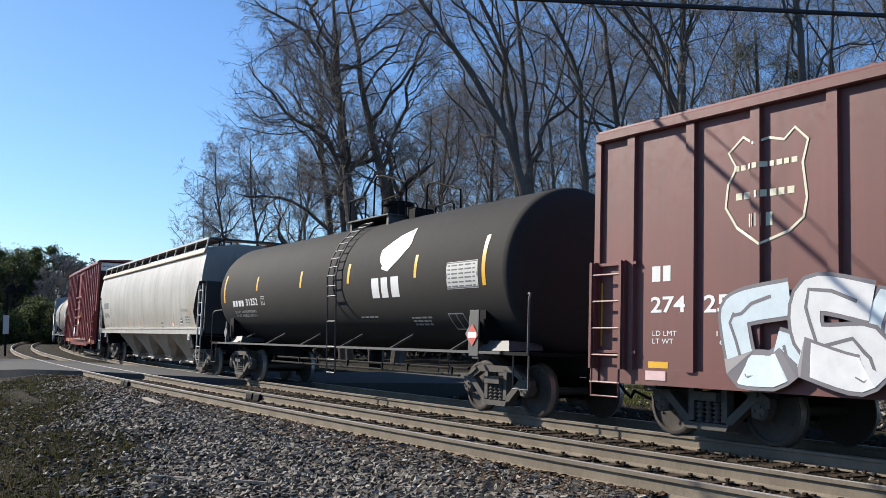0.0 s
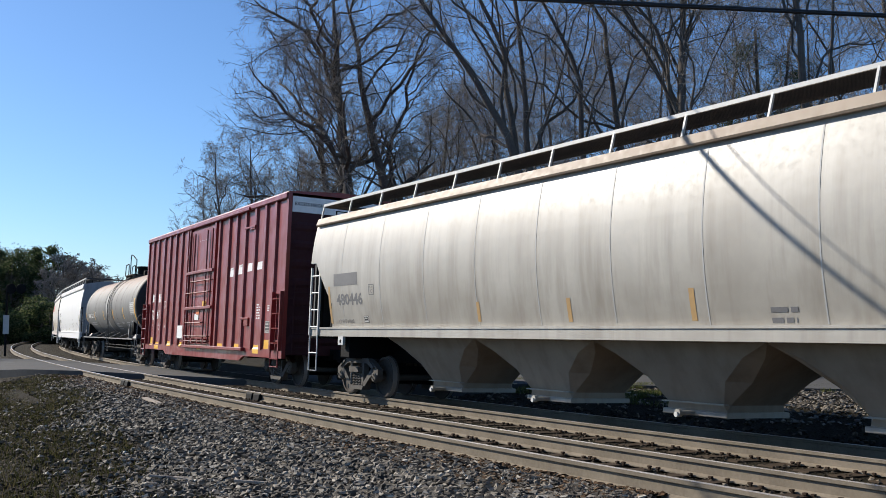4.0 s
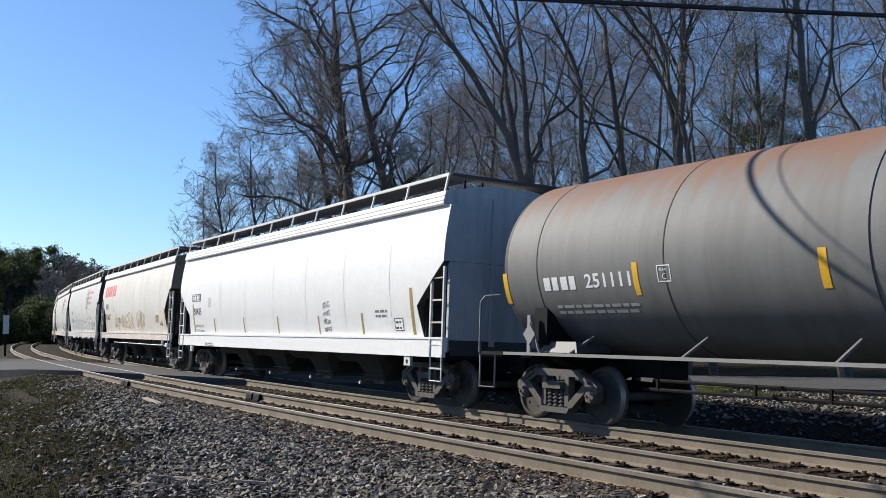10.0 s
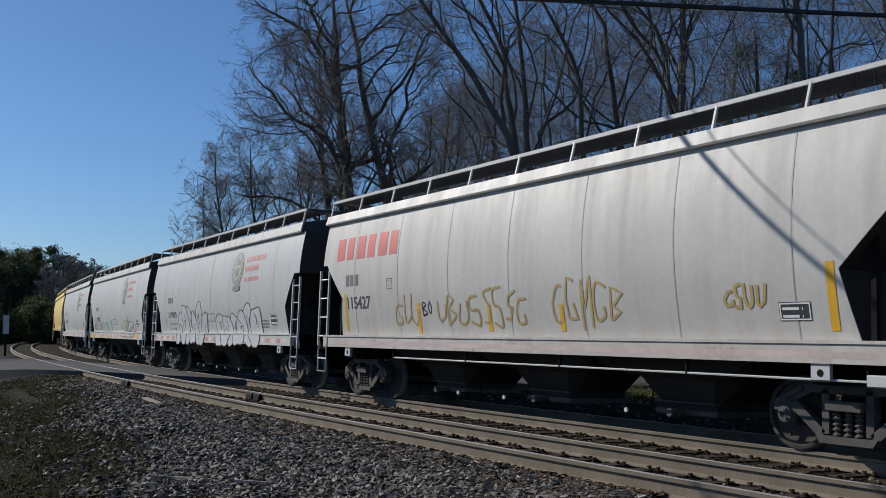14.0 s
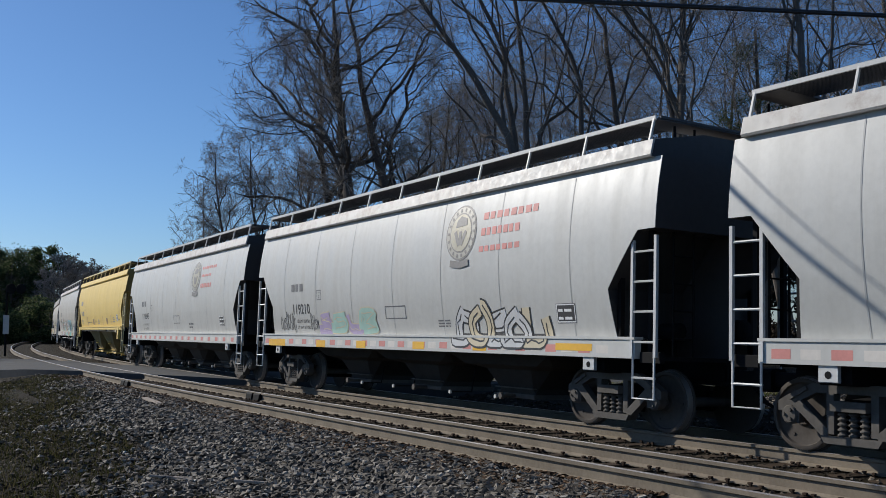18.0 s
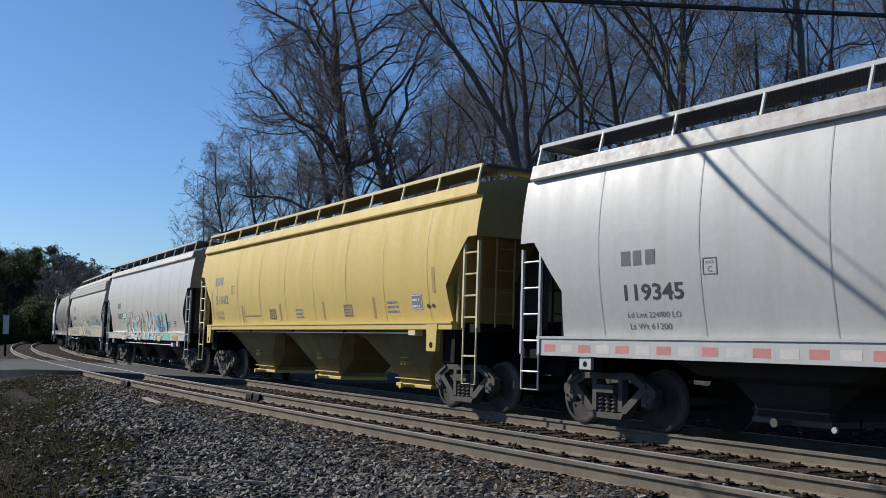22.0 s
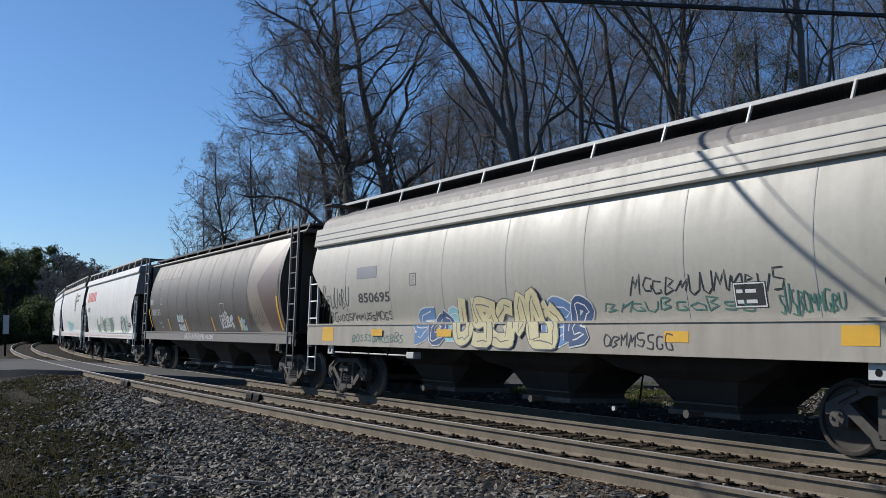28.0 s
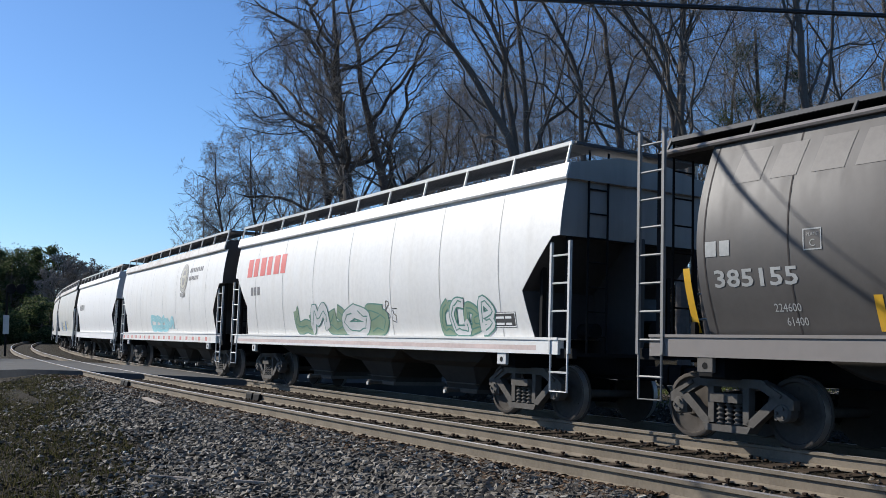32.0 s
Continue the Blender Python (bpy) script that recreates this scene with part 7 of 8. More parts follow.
mark(c, "tag", -0.34, 0.03, 1.99, 2.23, M_ORANGE, lambda z: sd(z) + 0.075)
mark(c, "tag", -0.49, 0.00, 1.82, 2.02, M_WHITE, lambda z: sd(z) + 0.075)
bracket(c, 4.62, 5.50, 4.37, 4.48, sd)
bracket(c, 4.53, 5.27, 1.60, 1.84, sd)

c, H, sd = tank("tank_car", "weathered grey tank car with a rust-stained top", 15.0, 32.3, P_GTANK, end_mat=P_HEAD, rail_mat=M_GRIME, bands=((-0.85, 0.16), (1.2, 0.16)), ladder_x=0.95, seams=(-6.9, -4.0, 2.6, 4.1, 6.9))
plate_box(c, -4.15, -3.89, 2.17, 2.41, "C", M_WHITE, sd)
mark(c, "reflector", 7.45, 7.65, 1.75, 2.85, M_YELLOW, sd)
mark(c, "reflector", -7.86, -7.74, 1.95, 2.46, M_YELLOW, sd)
mark(c, "reflector", -4.65, -4.54, 2.00, 2.48, M_YELLOW, sd)
mark(c, "reflector", -1.46, -1.34, 1.99, 2.47, M_YELLOW, sd)
mark(c, "reflector", 1.53, 1.66, 1.99, 2.47, M_YELLOW, sd)
mark(c, "reflector", 4.49, 4.61, 2.00, 2.49, M_YELLOW, sd)
blocks(c, 4, -6.75, -5.89, 2.13, 2.34, M_WHITE, sd)
letters(c, "251111", -5.73, -4.71, 2.14, 2.36, M_WHITE, sd)
small_print(c, 2, -6.56, -4.55, 1.76, 1.94, M_GREYW, sd)
small_print(c, 3, 1.76, 2.83, 1.53, 1.87, M_GREYW, sd)
small_print(c, 2, 3.53, 4.27, 1.78, 1.89, M_GREYW, sd)
small_print(c, 2, 4.84, 5.63, 1.73, 1.88, M_GREYW, sd)
stencil(c, 6.42, 7.40, 2.14, 2.70, M_PALE, M_FADED, sd, 6)
frame_mark(c, 6.11, 6.63, 1.58, 1.89, M_WHITE, sd, 0.035)
mark(c, "frame_bar", 6.36, 6.39, 1.6, 1.87, M_WHITE, sd)

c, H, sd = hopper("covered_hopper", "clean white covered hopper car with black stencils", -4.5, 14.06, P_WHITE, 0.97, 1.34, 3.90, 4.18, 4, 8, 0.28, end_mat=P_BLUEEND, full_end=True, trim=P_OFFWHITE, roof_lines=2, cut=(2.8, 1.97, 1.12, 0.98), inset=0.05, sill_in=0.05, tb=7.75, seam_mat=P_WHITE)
mark(c, "nameplate", -7.70, -6.73, 2.42, 2.67, M_INK, sd, 0.004)
blocks(c, 4, -7.60, -6.81, 2.44, 2.65, M_WHITE, sd)
letters(c, "50433", -7.55, -6.72, 1.98, 2.21, M_INK, sd)
plate_box(c, -5.89, -5.65, 2.24, 2.49, "C", M_FADED, sd)
mark(c, "reflector", -7.69, -7.57, 1.42, 2.34, M_OLIVE, sd)
letters(c, "LD LMT 222200 LB", -7.50, -6.58, 1.58, 1.66, M_INK, sd)
letters(c, "LT WT 63800 LB", -7.47, -6.56, 1.42, 1.50, M_INK, sd)
small_print(c, 2, -6.08, -5.11, 0.99, 1.11, M_INK, sd)
mark(c, "reflector", 7.84, 7.96, 1.39, 2.33, M_OLIVE, sd)
mark(c, "reflector", 5.48, 5.57, 1.40, 1.86, M_OLIVE, sd)
mark(c, "reflector", 3.02, 3.10, 1.39, 1.83, M_OLIVE, sd)
mark(c, "reflector", 0.22, 0.30, 1.39, 1.85, M_OLIVE, sd)
mark(c, "reflector", -2.56, -2.48, 1.42, 1.85, M_OLIVE, sd)
mark(c, "reflector", -5.42, -5.33, 1.44, 1.86, M_OLIVE, sd)
stencil(c, 7.07, 7.47, 1.46, 1.75, M_WHITE, M_INK, sd, 2)
for row, (za, zb) in enumerate(((2.0, 2.19), (1.82, 1.97), (1.63, 1.78), (1.45, 1.59))):
    scrawl(c, 3 + row, 3.37, 3.80, za, zb, "INKF", sd, 0.014)
small_print(c, 2, 6.22, 6.90, 1.76, 1.96, M_FADED, sd)

c, H, sd = hopper("covered_hopper", "chalky off-white covered hopper car with ochre graffiti", -21.47, -5.6, P_CP, 1.10, 1.36, 3.98, 4.2, 3, 8, 0.28, bay_in=3.0, gate=0.36, shafts=(-2.4, -0.85, 2.4), step=0.2, cut=(3.0, 2.2, 1.05, 0.85), end_mat=P_GREYEND, stripe=(M_PINKF,), sill=P_CPSILL, pipe=(-4.2, 6.9, 0.92), tb=6.3)
plate_box(c, -4.43, -4.19, 2.34, 2.57, "C", M_FADED, sd)
scrawl(c, 3, -4.15, -3.1, 1.5, 2.25, "OCHRE", sd, 0.045)
scrawl(c, 2, -3.0, -2.6, 1.75, 2.1, "INKF", sd, 0.03)
blocks(c, 6, -6.92, -3.87, 3.07, 3.58, M_RED, sd)
blocks(c, 3, -6.39, -5.71, 2.47, 2.72, M_FADED, sd)
letters(c, "115427", -6.34, -5.21, 1.95, 2.23, M_INK, sd)
mark(c, "reflector", -6.50, -6.39, 1.48, 2.31, M_YELLOW, sd)
mark(c, "reflector", -3.21, -3.09, 1.42, 2.02, M_YELLOW, sd)
mark(c, "reflector", -0.71, -0.59, 1.47, 1.93, M_YELLOW, sd)
mark(c, "reflector", 1.35, 1.47, 1.47, 1.91, M_YELLOW, sd)
stencil(c, 5.69, 6.16, 1.60, 1.83, M_INK, M_WHITE, sd, 2)
scrawl(c, 4, -2.48, -0.92, 1.53, 2.24, "OCHRE", sd, 0.05, 2)
scrawl(c, 4, -0.87, 0.47, 1.53, 2.29, "OCHRE", sd, 0.05, 2)
scrawl(c, 5, 1.13, 2.87, 1.48, 2.35, "OCHRE", sd, 0.05, 2)
scrawl(c, 4, 4.83, 5.48, 1.74, 2.15, "OCHRE", sd, 0.05, 2)
mark(c, "reflector", 6.41, 6.53, 1.48, 2.29, M_YELLOW, sd)

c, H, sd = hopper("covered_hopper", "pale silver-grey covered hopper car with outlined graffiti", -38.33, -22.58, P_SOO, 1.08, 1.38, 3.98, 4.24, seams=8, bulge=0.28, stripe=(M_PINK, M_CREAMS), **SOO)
letters(c, "Ld Lmt 224500 LO", -5.39, -4.3, 1.66, 1.75, M_FADED, sd)
letters(c, "Lt Wt 61500", -5.37, -4.5, 1.49, 1.57, M_FADED, sd)
emblem(c, 2.14, 3.22, 2.71, 3.80, sd)
blocks(c, 8, 3.41, 5.16, 3.45, 3.60, M_FRED, sd)
blocks(c, 7, 3.39, 4.64, 3.18, 3.32, M_FRED, sd)
blocks(c, 7, 3.36, 4.69, 2.88, 3.00, M_FRED, sd)
bubbles(c, 6, 0.64, 4.74, 1.0, 2.3, "OUTLINE", sd)
stencil(c, 5.59, 6.10, 1.60, 1.91, M_INK, M_WHITE, sd, 2)
small_print(c, 3, 4.84, 5.44, 1.55, 1.80, M_FADED, sd)
blocks(c, 3, -5.44, -4.72, 2.45, 2.65, M_FADED, sd)
letters(c, "119895", -5.42, -4.31, 1.92, 2.14, M_INK, sd)
bubbles(c, 6, -4.01, -0.56, 0.99, 2.44, "OUTLINE", sd)
frame_mark(c, -0.48, 0.33, 1.76, 2.01, M_FADED, sd)

c, H, sd = hopper("covered_hopper", "pale silver-grey covered hopper car with a round emblem and pastel graffiti", -55.41, -39.49, P_SOO, 1.08, 1.38, 3.98, 4.24, seams=8, bulge=0.28, stripe=(M_PINK, M_CREAMS), **SOO)
plate_box(c, -3.9, -3.65, 2.21, 2.45, "C", M_FADED, sd)
scrawl(c, 8, -6.36, -5.33, 1.42, 2.0, "INK", sd)
scrawl(c, 4, -4.40, -3.91, 1.42, 1.9, "INK", sd)
letters(c, "LD LMT 224700", -5.24, -4.46, 1.67, 1.75, M_INK, sd)
letters(c, "LT WT 61300", -5.24, -4.46, 1.51, 1.59, M_INK, sd)
emblem(c, 2.16, 3.21, 2.71, 3.82, sd)
blocks(c, 8, 3.41, 5.13, 3.47, 3.60, M_FRED, sd)
blocks(c, 7, 3.38, 4.61, 3.18, 3.32, M_FRED, sd)
blocks(c, 7, 3.34, 4.64, 2.89, 2.99, M_FRED, sd)
blocks(c, 3, -5.49, -4.70, 2.45, 2.64, M_FADED, sd)
letters(c, "119210", -5.43, -4.37, 1.88, 2.14, M_INK, sd)
graffiti(c, 4, -3.86, -0.77, 1.36, 2.00, "PASTEL", sd)
frame_mark(c, -0.37, 0.53, 1.72, 1.99, M_FADED, sd)
small_print(c, 3, 1.80, 2.36, 1.55, 1.71, M_FADED, sd)
graffiti(c, 5, 2.49, 5.28, 1.16, 2.06, "OUTLINE2", sd)
stencil(c, 5.55, 6.04, 1.60, 1.91, M_INK, M_WHITE, sd, 2)
mark(c, "reflector", 5.61, 6.51, 1.17, 1.28, M_YELLOW, sd)
mark(c, "reflector", 3.16, 3.60, 1.12, 1.27, M_YELLOW, sd)
mark(c, "reflector", 0.93, 1.39, 1.11, 1.26, M_YELLOW, sd)
mark(c, "reflector", -1.64, -1.18, 1.09, 1.25, M_YELLOW, sd)
mark(c, "reflector", -3.84, -3.32, 1.08, 1.24, M_YELLOW, sd)
mark(c, "reflector", -6.98, -5.84, 1.08, 1.25, M_YELLOW, sd)

c, H, sd = hopper("covered_hopper", "pale silver-grey covered hopper car with a round emblem", -72.7, -56.55, P_SOO, 1.08, 1.38, 3.98, 4.24, seams=8, bulge=0.28, stripe=(M_PINK, M_CREAMS), **SOO)
letters(c, "Ld Lmt 224800 LO", -5.5, -4.45, 1.67, 1.75, M_FADED, sd)
letters(c, "Lt Wt 61200", -5.48, -4.65, 1.50, 1.59, M_FADED, sd)
plate_box(c, -3.99, -3.74, 2.22, 2.45, "C", M_FADED, sd)
emblem(c, 2.10, 3.20, 2.69, 3.77, sd)
blocks(c, 8, 3.33, 5.01, 3.48, 3.57, M_FRED, sd)
blocks(c, 7, 3.32, 4.50, 3.23, 3.31, M_FRED, sd)
blocks(c, 7, 3.31, 4.59, 2.87, 3.01, M_FRED, sd)
blocks(c, 3, -5.56, -4.81, 2.42, 2.63, M_FADED, sd)
letters(c, "119345", -5.53, -4.36, 1.91, 2.15, M_INK, sd)
frame_mark(c, -0.40, 0.49, 1.72, 2.00, M_FADED, sd)
small_print(c, 2, 1.71, 2.32, 1.55, 1.78, M_FADED, sd)
stencil(c, 5.42, 5.93, 1.62, 1.92, M_INK, M_WHITE, sd, 2)

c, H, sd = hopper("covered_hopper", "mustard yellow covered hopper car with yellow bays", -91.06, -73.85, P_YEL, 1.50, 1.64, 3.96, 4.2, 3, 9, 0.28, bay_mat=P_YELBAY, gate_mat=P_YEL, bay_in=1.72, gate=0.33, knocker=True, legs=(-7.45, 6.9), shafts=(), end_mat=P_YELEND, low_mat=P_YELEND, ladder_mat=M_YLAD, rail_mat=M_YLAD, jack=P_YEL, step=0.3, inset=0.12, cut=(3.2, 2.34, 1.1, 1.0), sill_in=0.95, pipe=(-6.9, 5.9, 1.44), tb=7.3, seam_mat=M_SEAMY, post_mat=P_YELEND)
blocks(c, 3, -6.90, -6.07, 2.85, 3.10, M_GREYT, sd)
letters(c, "51682", -6.87, -5.62, 2.27, 2.54, M_GREYT, sd)
plate_box(c, -5.31, -5.06, 2.55, 2.79, "C", M_FADED, sd)
mark(c, "reflector", -4.49, -4.38, 1.69, 2.20, M_TAN, sd)
mark(c, "reflector", -7.27, -7.20, 1.83, 2.70, M_TAN, sd)
letters(c, "LD LMT 223700", -6.96, -6.20, 1.96, 2.06, M_GREYT, sd)
letters(c, "LT WT 62300", -6.96, -6.20, 1.81, 1.91, M_GREYT, sd)
small_print(c, 1, -4.27, -2.71, 1.87, 1.93, M_FADED, sd)
mark(c, "reflector", 6.87, 6.98, 2.21, 2.71, M_TAN, sd)
mark(c, "reflector", 4.19, 4.30, 1.73, 2.19, M_TAN, sd)
mark(c, "reflector", 1.46, 1.55, 1.73, 2.17, M_TAN, sd)
mark(c, "reflector", -1.43, -1.32, 1.74, 2.17, M_TAN, sd)
mark(c, "reflector", -4.29, -4.23, 1.67, 2.18, M_TAN, sd)
stencil(c, 5.97, 6.41, 1.89, 2.20, M_GREYT, M_WHITE, sd, 2)
small_print(c, 3, 4.88, 5.46, 1.85, 2.14, M_GREYT, sd)
small_print(c, 3, -0.30, 0.28, 1.79, 2.06, M_GREYT, sd)
stencil(c, 2.67, 3.13, 1.79, 2.07, M_TAN, M_FADED, sd, 4)
stencil(c, -2.20, -1.73, 1.77, 2.05, M_TAN, M_FADED, sd, 4)
diamond(c, 6.58, 6.73, 1.91, 2.01, M_INK, sd)
diamond(c, 6.78, 6.91, 1.92, 2.01, M_INK, sd)

c, H, sd = hopper("covered_hopper", "pale silver covered hopper car with rainbow graffiti", -108.5, -92.2, P_SILVER, 1.10, 1.38, 3.98, 4.2, seams=10, bulge=0.28, pipe=(-3.5, 5.5, 0.95), low_mat=P_GREYEND, **{**SOO, "end_mat": P_SILEND})
blocks(c, 3, -5.32, -4.58, 2.44, 2.68, M_FADED, sd)
letters(c, "124275", -5.27, -4.13, 1.98, 2.22, M_INK, sd)
graffiti(c, 6, -3.95, 4.03, 1.12, 2.2, "CLOUD", sd, 0.5)
graffiti(c, 11, -4.05, 3.93, 1.05, 2.26, "RAINBOW", lambda z: sd(z) + 0.014, 0.26)
mark(c, "paint_patch", 3.83, 5.28, 1.11, 1.37, M_TEAL, sd)
graffiti(c, 3, 2.67, 4.51, 1.35, 2.16, "TEALG", lambda z: sd(z) + 0.028)
stencil(c, 5.59, 5.96, 1.61, 1.85, M_INK, M_WHITE, sd, 2)
small_print(c, 3, 4.52, 5.12, 1.58, 1.82, M_FADED, sd)
mark(c, "paint_patch", 5.67, 6.55, 1.11, 1.28, M_TAN, sd)

c, H, sd = hopper("covered_hopper", "light warm-grey covered hopper car with blue and yellow graffiti", -126.55, -109.62, P_SMW, 1.13, 1.62, 3.50, 3.93, 3, 8, 0.26, bay_in=2.9, gate=0.36, shafts=(2.2,), wb=1.34, sill_y=1.6, roof_lines=2, roof_mat=P_TAUPE, board_in=0.42, cut=(2.9, 2.06, 1.0, 1.0), inset=0.22, sill_in=0.12, roof_up=0.50, sill=P_SMSILL, pipe=(-7.0, -3.5, 0.98), tb=7.15)
plate_box(c, -3.36, -3.11, 2.38, 2.63, "C", M_FADED, sd)
scrawl(c, 8, -7.77, -6.19, 1.95, 2.5, "INKF", sd)
scrawl(c, 16, -7.28, -4.21, 1.68, 1.92, "INKF", sd)
scrawl(c, 12, -5.89, -3.51, 1.2, 1.45, "TEALS", sd)
mark(c, "paint_patch", -5.77, -4.82, 2.61, 2.87, M_GREYT, sd)
letters(c, "850695", -5.71, -4.24, 2.08, 2.30, M_INK, sd)
graffiti(c, 3, -3.03, -1.35, 1.18, 2.0, "BLUES", sd, 0.4)
graffiti(c, 2, 1.25, 2.30, 1.18, 2.1, "BLUES", sd, 0.4)
graffiti(c, 5, -1.55, 1.45, 1.16, 2.22, "CREAMS", lambda z: sd(z) + 0.014, 0.42)
mark(c, "reflector", -4.90, -4.41, 1.36, 1.50, M_YELLOW, lambda z: sd(z) + 0.02)
mark(c, "reflector", -2.18, -1.65, 1.36, 1.50, M_YELLOW, lambda z: sd(z) + 0.02)
scrawl(c, 12, 3.11, 5.92, 1.96, 2.31, "INK", sd)
scrawl(c, 10, 2.52, 5.43, 1.73, 1.95, "TEALS", sd)
scrawl(c, 10, 5.75, 6.70, 1.65, 2.07, "TEALS", sd)
scrawl(c, 8, 2.60, 4.07, 1.21, 1.48, "INKF", sd)
stencil(c, 5.07, 5.60, 1.77, 2.10, M_INK, M_WHITE, sd, 2)
mark(c, "reflector", 6.73, 7.22, 1.31, 1.54, M_YELLOW, sd)
mark(c, "reflector", 3.89, 4.36, 1.32, 1.47, M_YELLOW, sd)
mark(c, "reflector", -7.46, -6.86, 1.23, 1.55, M_YELLOW, sd)

c, H, sd = hopper("covered_hopper", "dark brown-grey cylindrical covered hopper car with a pale end band", -144.62, -127.3, P_CYL, 1.13, 1.42, 4.02, 4.10, 3, 13, 0.46, bay_in=2.9, gate=0.36, wb=1.12, curl=0.80, inset=1.2, cut=(1.5, 1.45, 0.0, 0.0), sill_y=1.54, sill_in=0.3, tall=True, ladder_mat=M_GRIME, gate_mat=M_GRIME, board_mat=M_BLACK, end_mat=P_DARKEND, sill=P_CYLSILL, trim=P_CYLSILL, roof_mat=P_SHADEROOF, roof_up=0.10, board_up=0.06, rail_mat=M_GALV, jack=M_IRON, tb=7.35, seam_mat=M_SEAMD)
plate_box(c, -5.78, -5.52, 2.44, 2.70, "C", M_GREYW, sd)
letters(c, "224600", -6.31, -5.92, 1.72, 1.82, M_GREYW, sd)
letters(c, "61400", -6.17, -5.86, 1.55, 1.65, M_GREYW, sd)
shape(c, "painted_band", curve_points([(5.40, 3.98), (7.33, 3.98), (7.29, 2.8), (7.33, 1.46), (5.31, 1.46), (4.86, 2.2), (4.71, 2.8), (4.91, 3.5)], 4, True), M_CREAMP, sd, 0.004)
shape(c, "painted_wedge", [(7.34, 3.9), (7.29, 3.3), (7.27, 2.7), (7.29, 2.0), (7.34, 1.47), (6.34, 1.47), (6.00, 2.1), (5.55, 2.74), (6.39, 3.3)], M_WEDGE, sd, 0.009)
blocks(c, 6, -6.97, -3.31, 3.4, 3.85, M_OLDLOGO, sd, 0.2)
scrawl(c, 8, -3.51, -2.71, 1.75, 2.05, "CYANS", sd, 0.05)
scrawl(c, 8, -3.51, -2.66, 1.46, 1.72, "CYANS", sd, 0.05)
scrawl(c, 8, 1.74, 3.03, 1.5, 2.05, "WHITEG", sd, 0.05)
blocks(c, 2, -7.31, -6.82, 2.45, 2.65, M_GREYW, sd)
letters(c, "385155", -7.19, -5.89, 2.04, 2.27, M_GREYW, sd)
mark(c, "reflector", 7.13, 7.25, 1.50, 2.39, M_YELLOW, lambda z: sd(z) + 0.012)
mark(c, "reflector", 3.59, 3.71, 1.46, 1.90, M_YELLOW, sd)
mark(c, "reflector", 0.77, 0.89, 1.46, 1.90, M_YELLOW, sd)
mark(c, "reflector", -2.52, -2.40, 1.45, 1.88, M_YELLOW, sd)
mark(c, "reflector", -4.93, -4.82, 1.48, 1.89, M_YELLOW, sd)
mark(c, "reflector", -7.72, -7.60, 1.46, 2.32, M_YELLOW, sd)
frame_mark(c, 1.94, 2.37, 1.80, 2.32, M_GREYW, sd)
graffiti(c, 3, 3.73, 4.18, 1.46, 1.85, "CYAN", sd)
scrawl(c, 28, -2.12, 1.44, 1.17, 1.38, "WHITE", sd)
scrawl(c, 8, 4.56, 5.97, 1.60, 2.12, "INK", sd)

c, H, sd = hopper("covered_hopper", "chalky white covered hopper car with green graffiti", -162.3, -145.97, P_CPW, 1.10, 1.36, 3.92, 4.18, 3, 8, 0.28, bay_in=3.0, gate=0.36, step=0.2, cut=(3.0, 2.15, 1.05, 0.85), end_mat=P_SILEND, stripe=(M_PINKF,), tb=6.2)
blocks(c, 6, -6.85, -3.76, 2.98, 3.49, M_RED, sd)
blocks(c, 3, -6.48, -5.71, 2.45, 2.68, M_FADED, sd)
graffiti(c, 5, -3.14, 1.79, 1.34, 2.16, "GREEN", sd)
graffiti(c, 4, 4.11, 5.92, 1.37, 2.17, "GREEN", sd)
stencil(c, 5.90, 6.56, 1.53, 1.80, M_INK, M_WHITE, sd, 2)
scrawl(c, 5, 0.77, 2.30, 1.54, 2.12, "INKF", sd)

c, H, sd = hopper("covered_hopper", "white covered hopper car with a faded emblem", -179.19, -163.19, P_CPW, 1.08, 1.38, 3.98, 4.24, seams=8, bulge=0.28, stripe=(M_PINK, M_CREAMS), **SOO)
emblem(c, 2.5, 3.58, 2.71, 3.80, sd)
blocks(c, 8, 3.77, 5.52, 3.45, 3.60, M_FADED, sd)
blocks(c, 7, 3.75, 5.0, 3.18, 3.32, M_FADED, sd)
graffiti(c, 4, -2.0, 1.5, 1.4, 2.1, "CYAN", sd)
c, H, sd = hopper("covered_hopper", "clean white covered hopper car", -196.59, -180.49, P_WHITE, 1.05, 1.36, 3.95, 4.2, 4, 8, 0.28, tb=6.5)
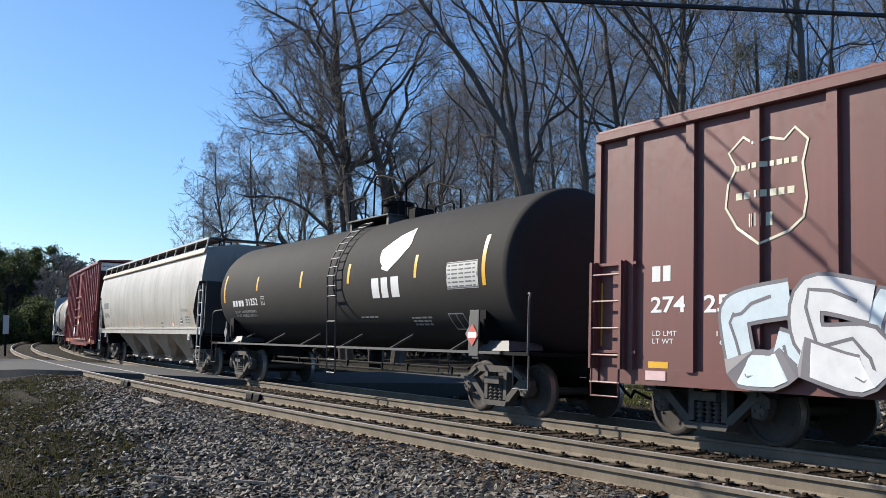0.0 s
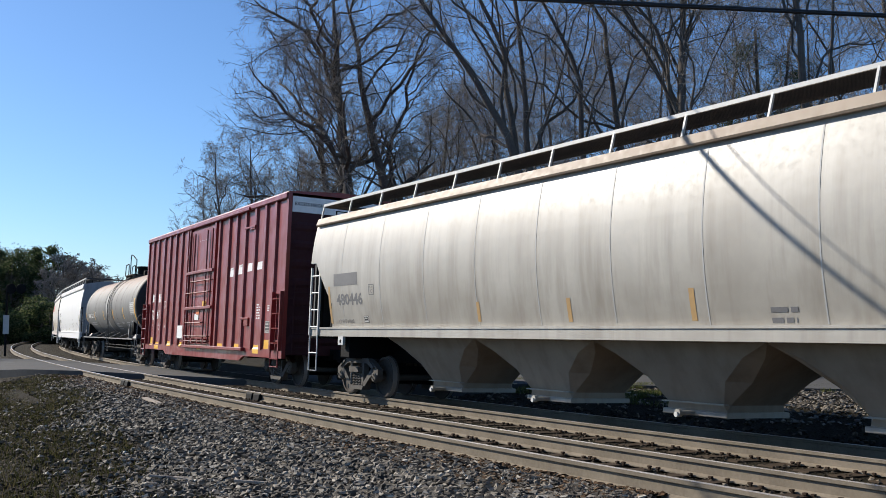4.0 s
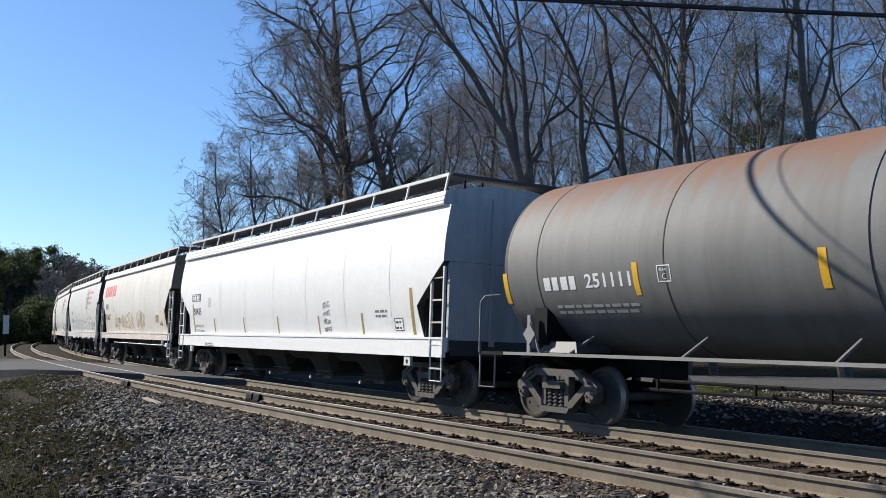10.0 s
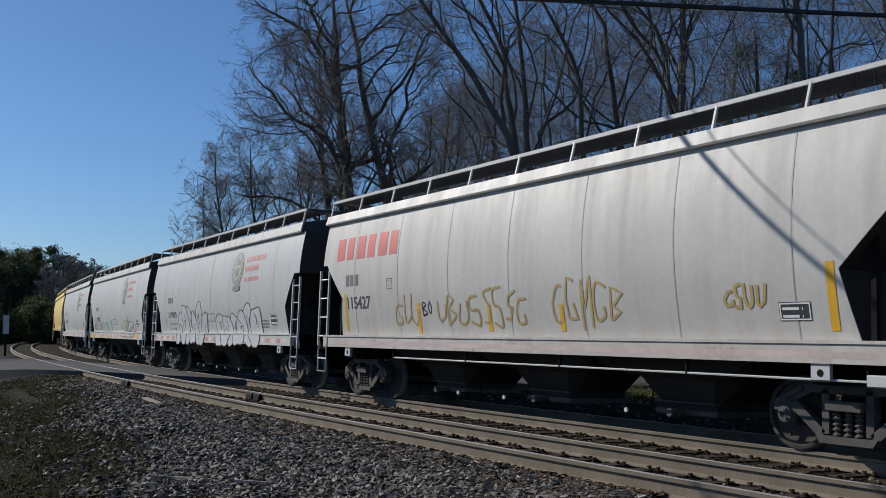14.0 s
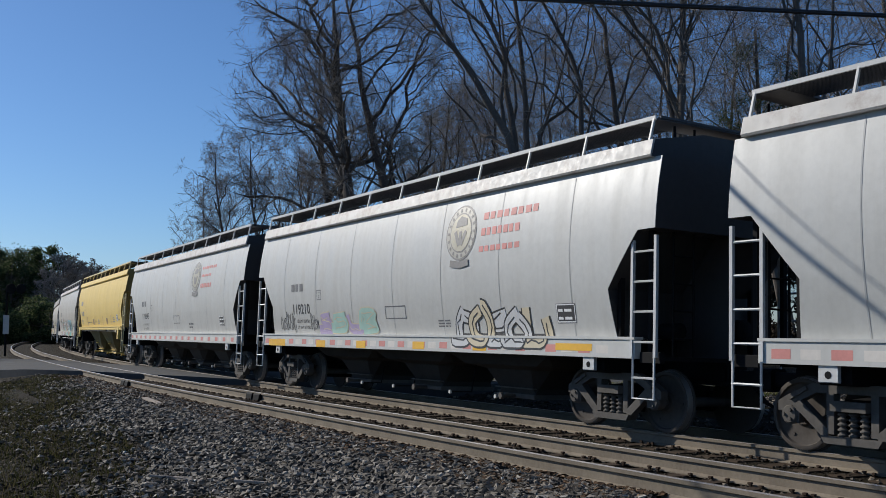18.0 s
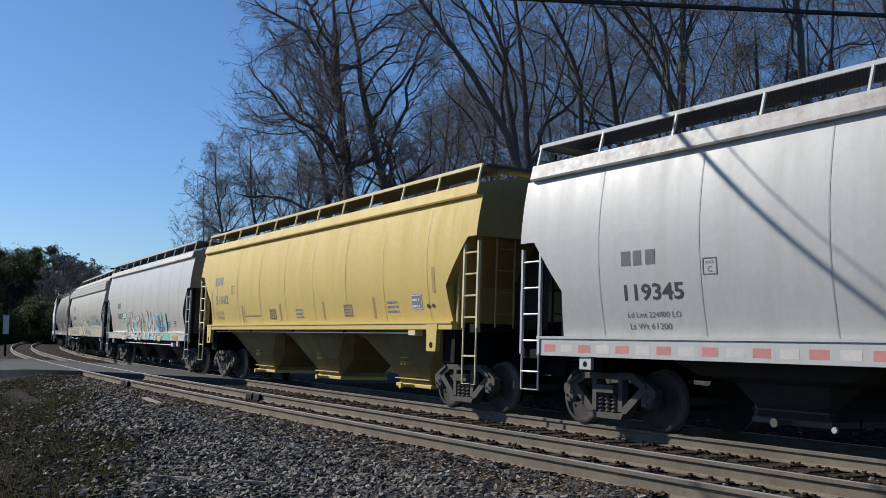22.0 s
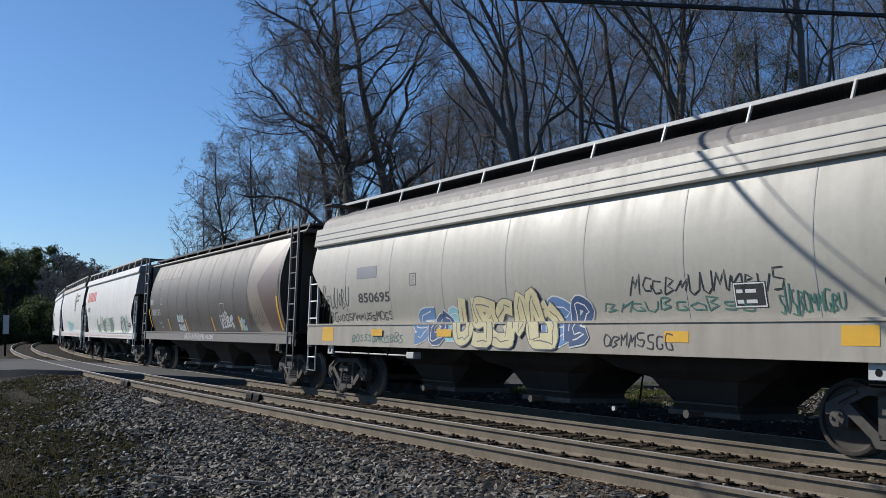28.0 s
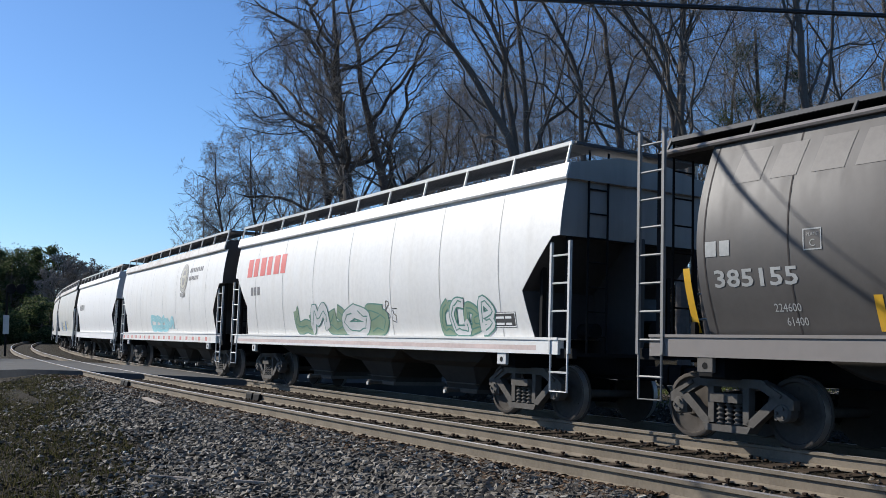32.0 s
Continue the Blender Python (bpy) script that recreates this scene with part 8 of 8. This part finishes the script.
blocks(c, 5, -6.0, -4.0, 2.6, 2.9, M_FADED, sd)
c, H, sd = hopper("covered_hopper", "pale grey covered hopper car with graffiti", -213.89, -197.79, P_SOO, 1.08, 1.38, 3.98, 4.24, seams=8, bulge=0.28, **SOO)
graffiti(c, 5, -4.0, 2.0, 1.4, 2.1, "BLUEYEL", sd)
hopper("covered_hopper", "pale grey covered hopper car", -231.19, -215.09, P_SOO, 1.08, 1.38, 3.98, 4.24, seams=8, bulge=0.28, **SOO)
hopper("covered_hopper", "pale silver covered hopper car", -248.49, -232.39, P_SILVER, 1.08, 1.38, 3.98, 4.24, seams=8, bulge=0.28, **SOO)


# ---- what moves ----
def car_pose(mid, half, t):
    s = mid + gone(t)
    a, b = on_line(s - half), on_line(s + half)
    c = (a + b) / 2
    return pose(c.x, c.y, 0.0, math.degrees(-CANT), 0, math.degrees(math.atan2(b.y - a.y, b.x - a.x)))


def motions():
    times = [float(t) for t in range(33)]
    for car, mid, L in CARS:
        walk(car, [(t, car_pose(mid, L / 2 - 1.7, t)) for t in times])
    place = {car: (mid, L) for car, mid, L in CARS}
    for tr, car, x in TRUCKS:
        mid, L = place[car]
        rows = []
        for t in times[::4]:
            s = mid + gone(t)
            a, b = on_line(s - L / 2 + 1.7), on_line(s + L / 2 - 1.7)
            yaw = heading(s + x) - math.degrees(math.atan2(b.y - a.y, b.x - a.x))
            rows.append((t, pose(x, 0, 0, 0, 0, yaw)))
        walk(tr, rows)
    # every wheel turns as the train rolls: the wheels at one end of a bogie share their keys
    keyed = {}
    for w, ax in WHEELS:
        if ax not in keyed:
            rows = []
            for k in range(481):
                t = k / 15
                rows.append((t, pose(ax, 0, RADIUS) @ Matrix.Rotation((gone(t) - gone(0)) / RADIUS, 4, "Y")))
            walk(w, rows)
            keyed[ax] = w.animation_data
        else:
            w.rotation_mode = "QUATERNION"
            w.animation_data_create()
            w.animation_data.action = keyed[ax].action
            w.animation_data.action_slot = keyed[ax].action_slot


motions()
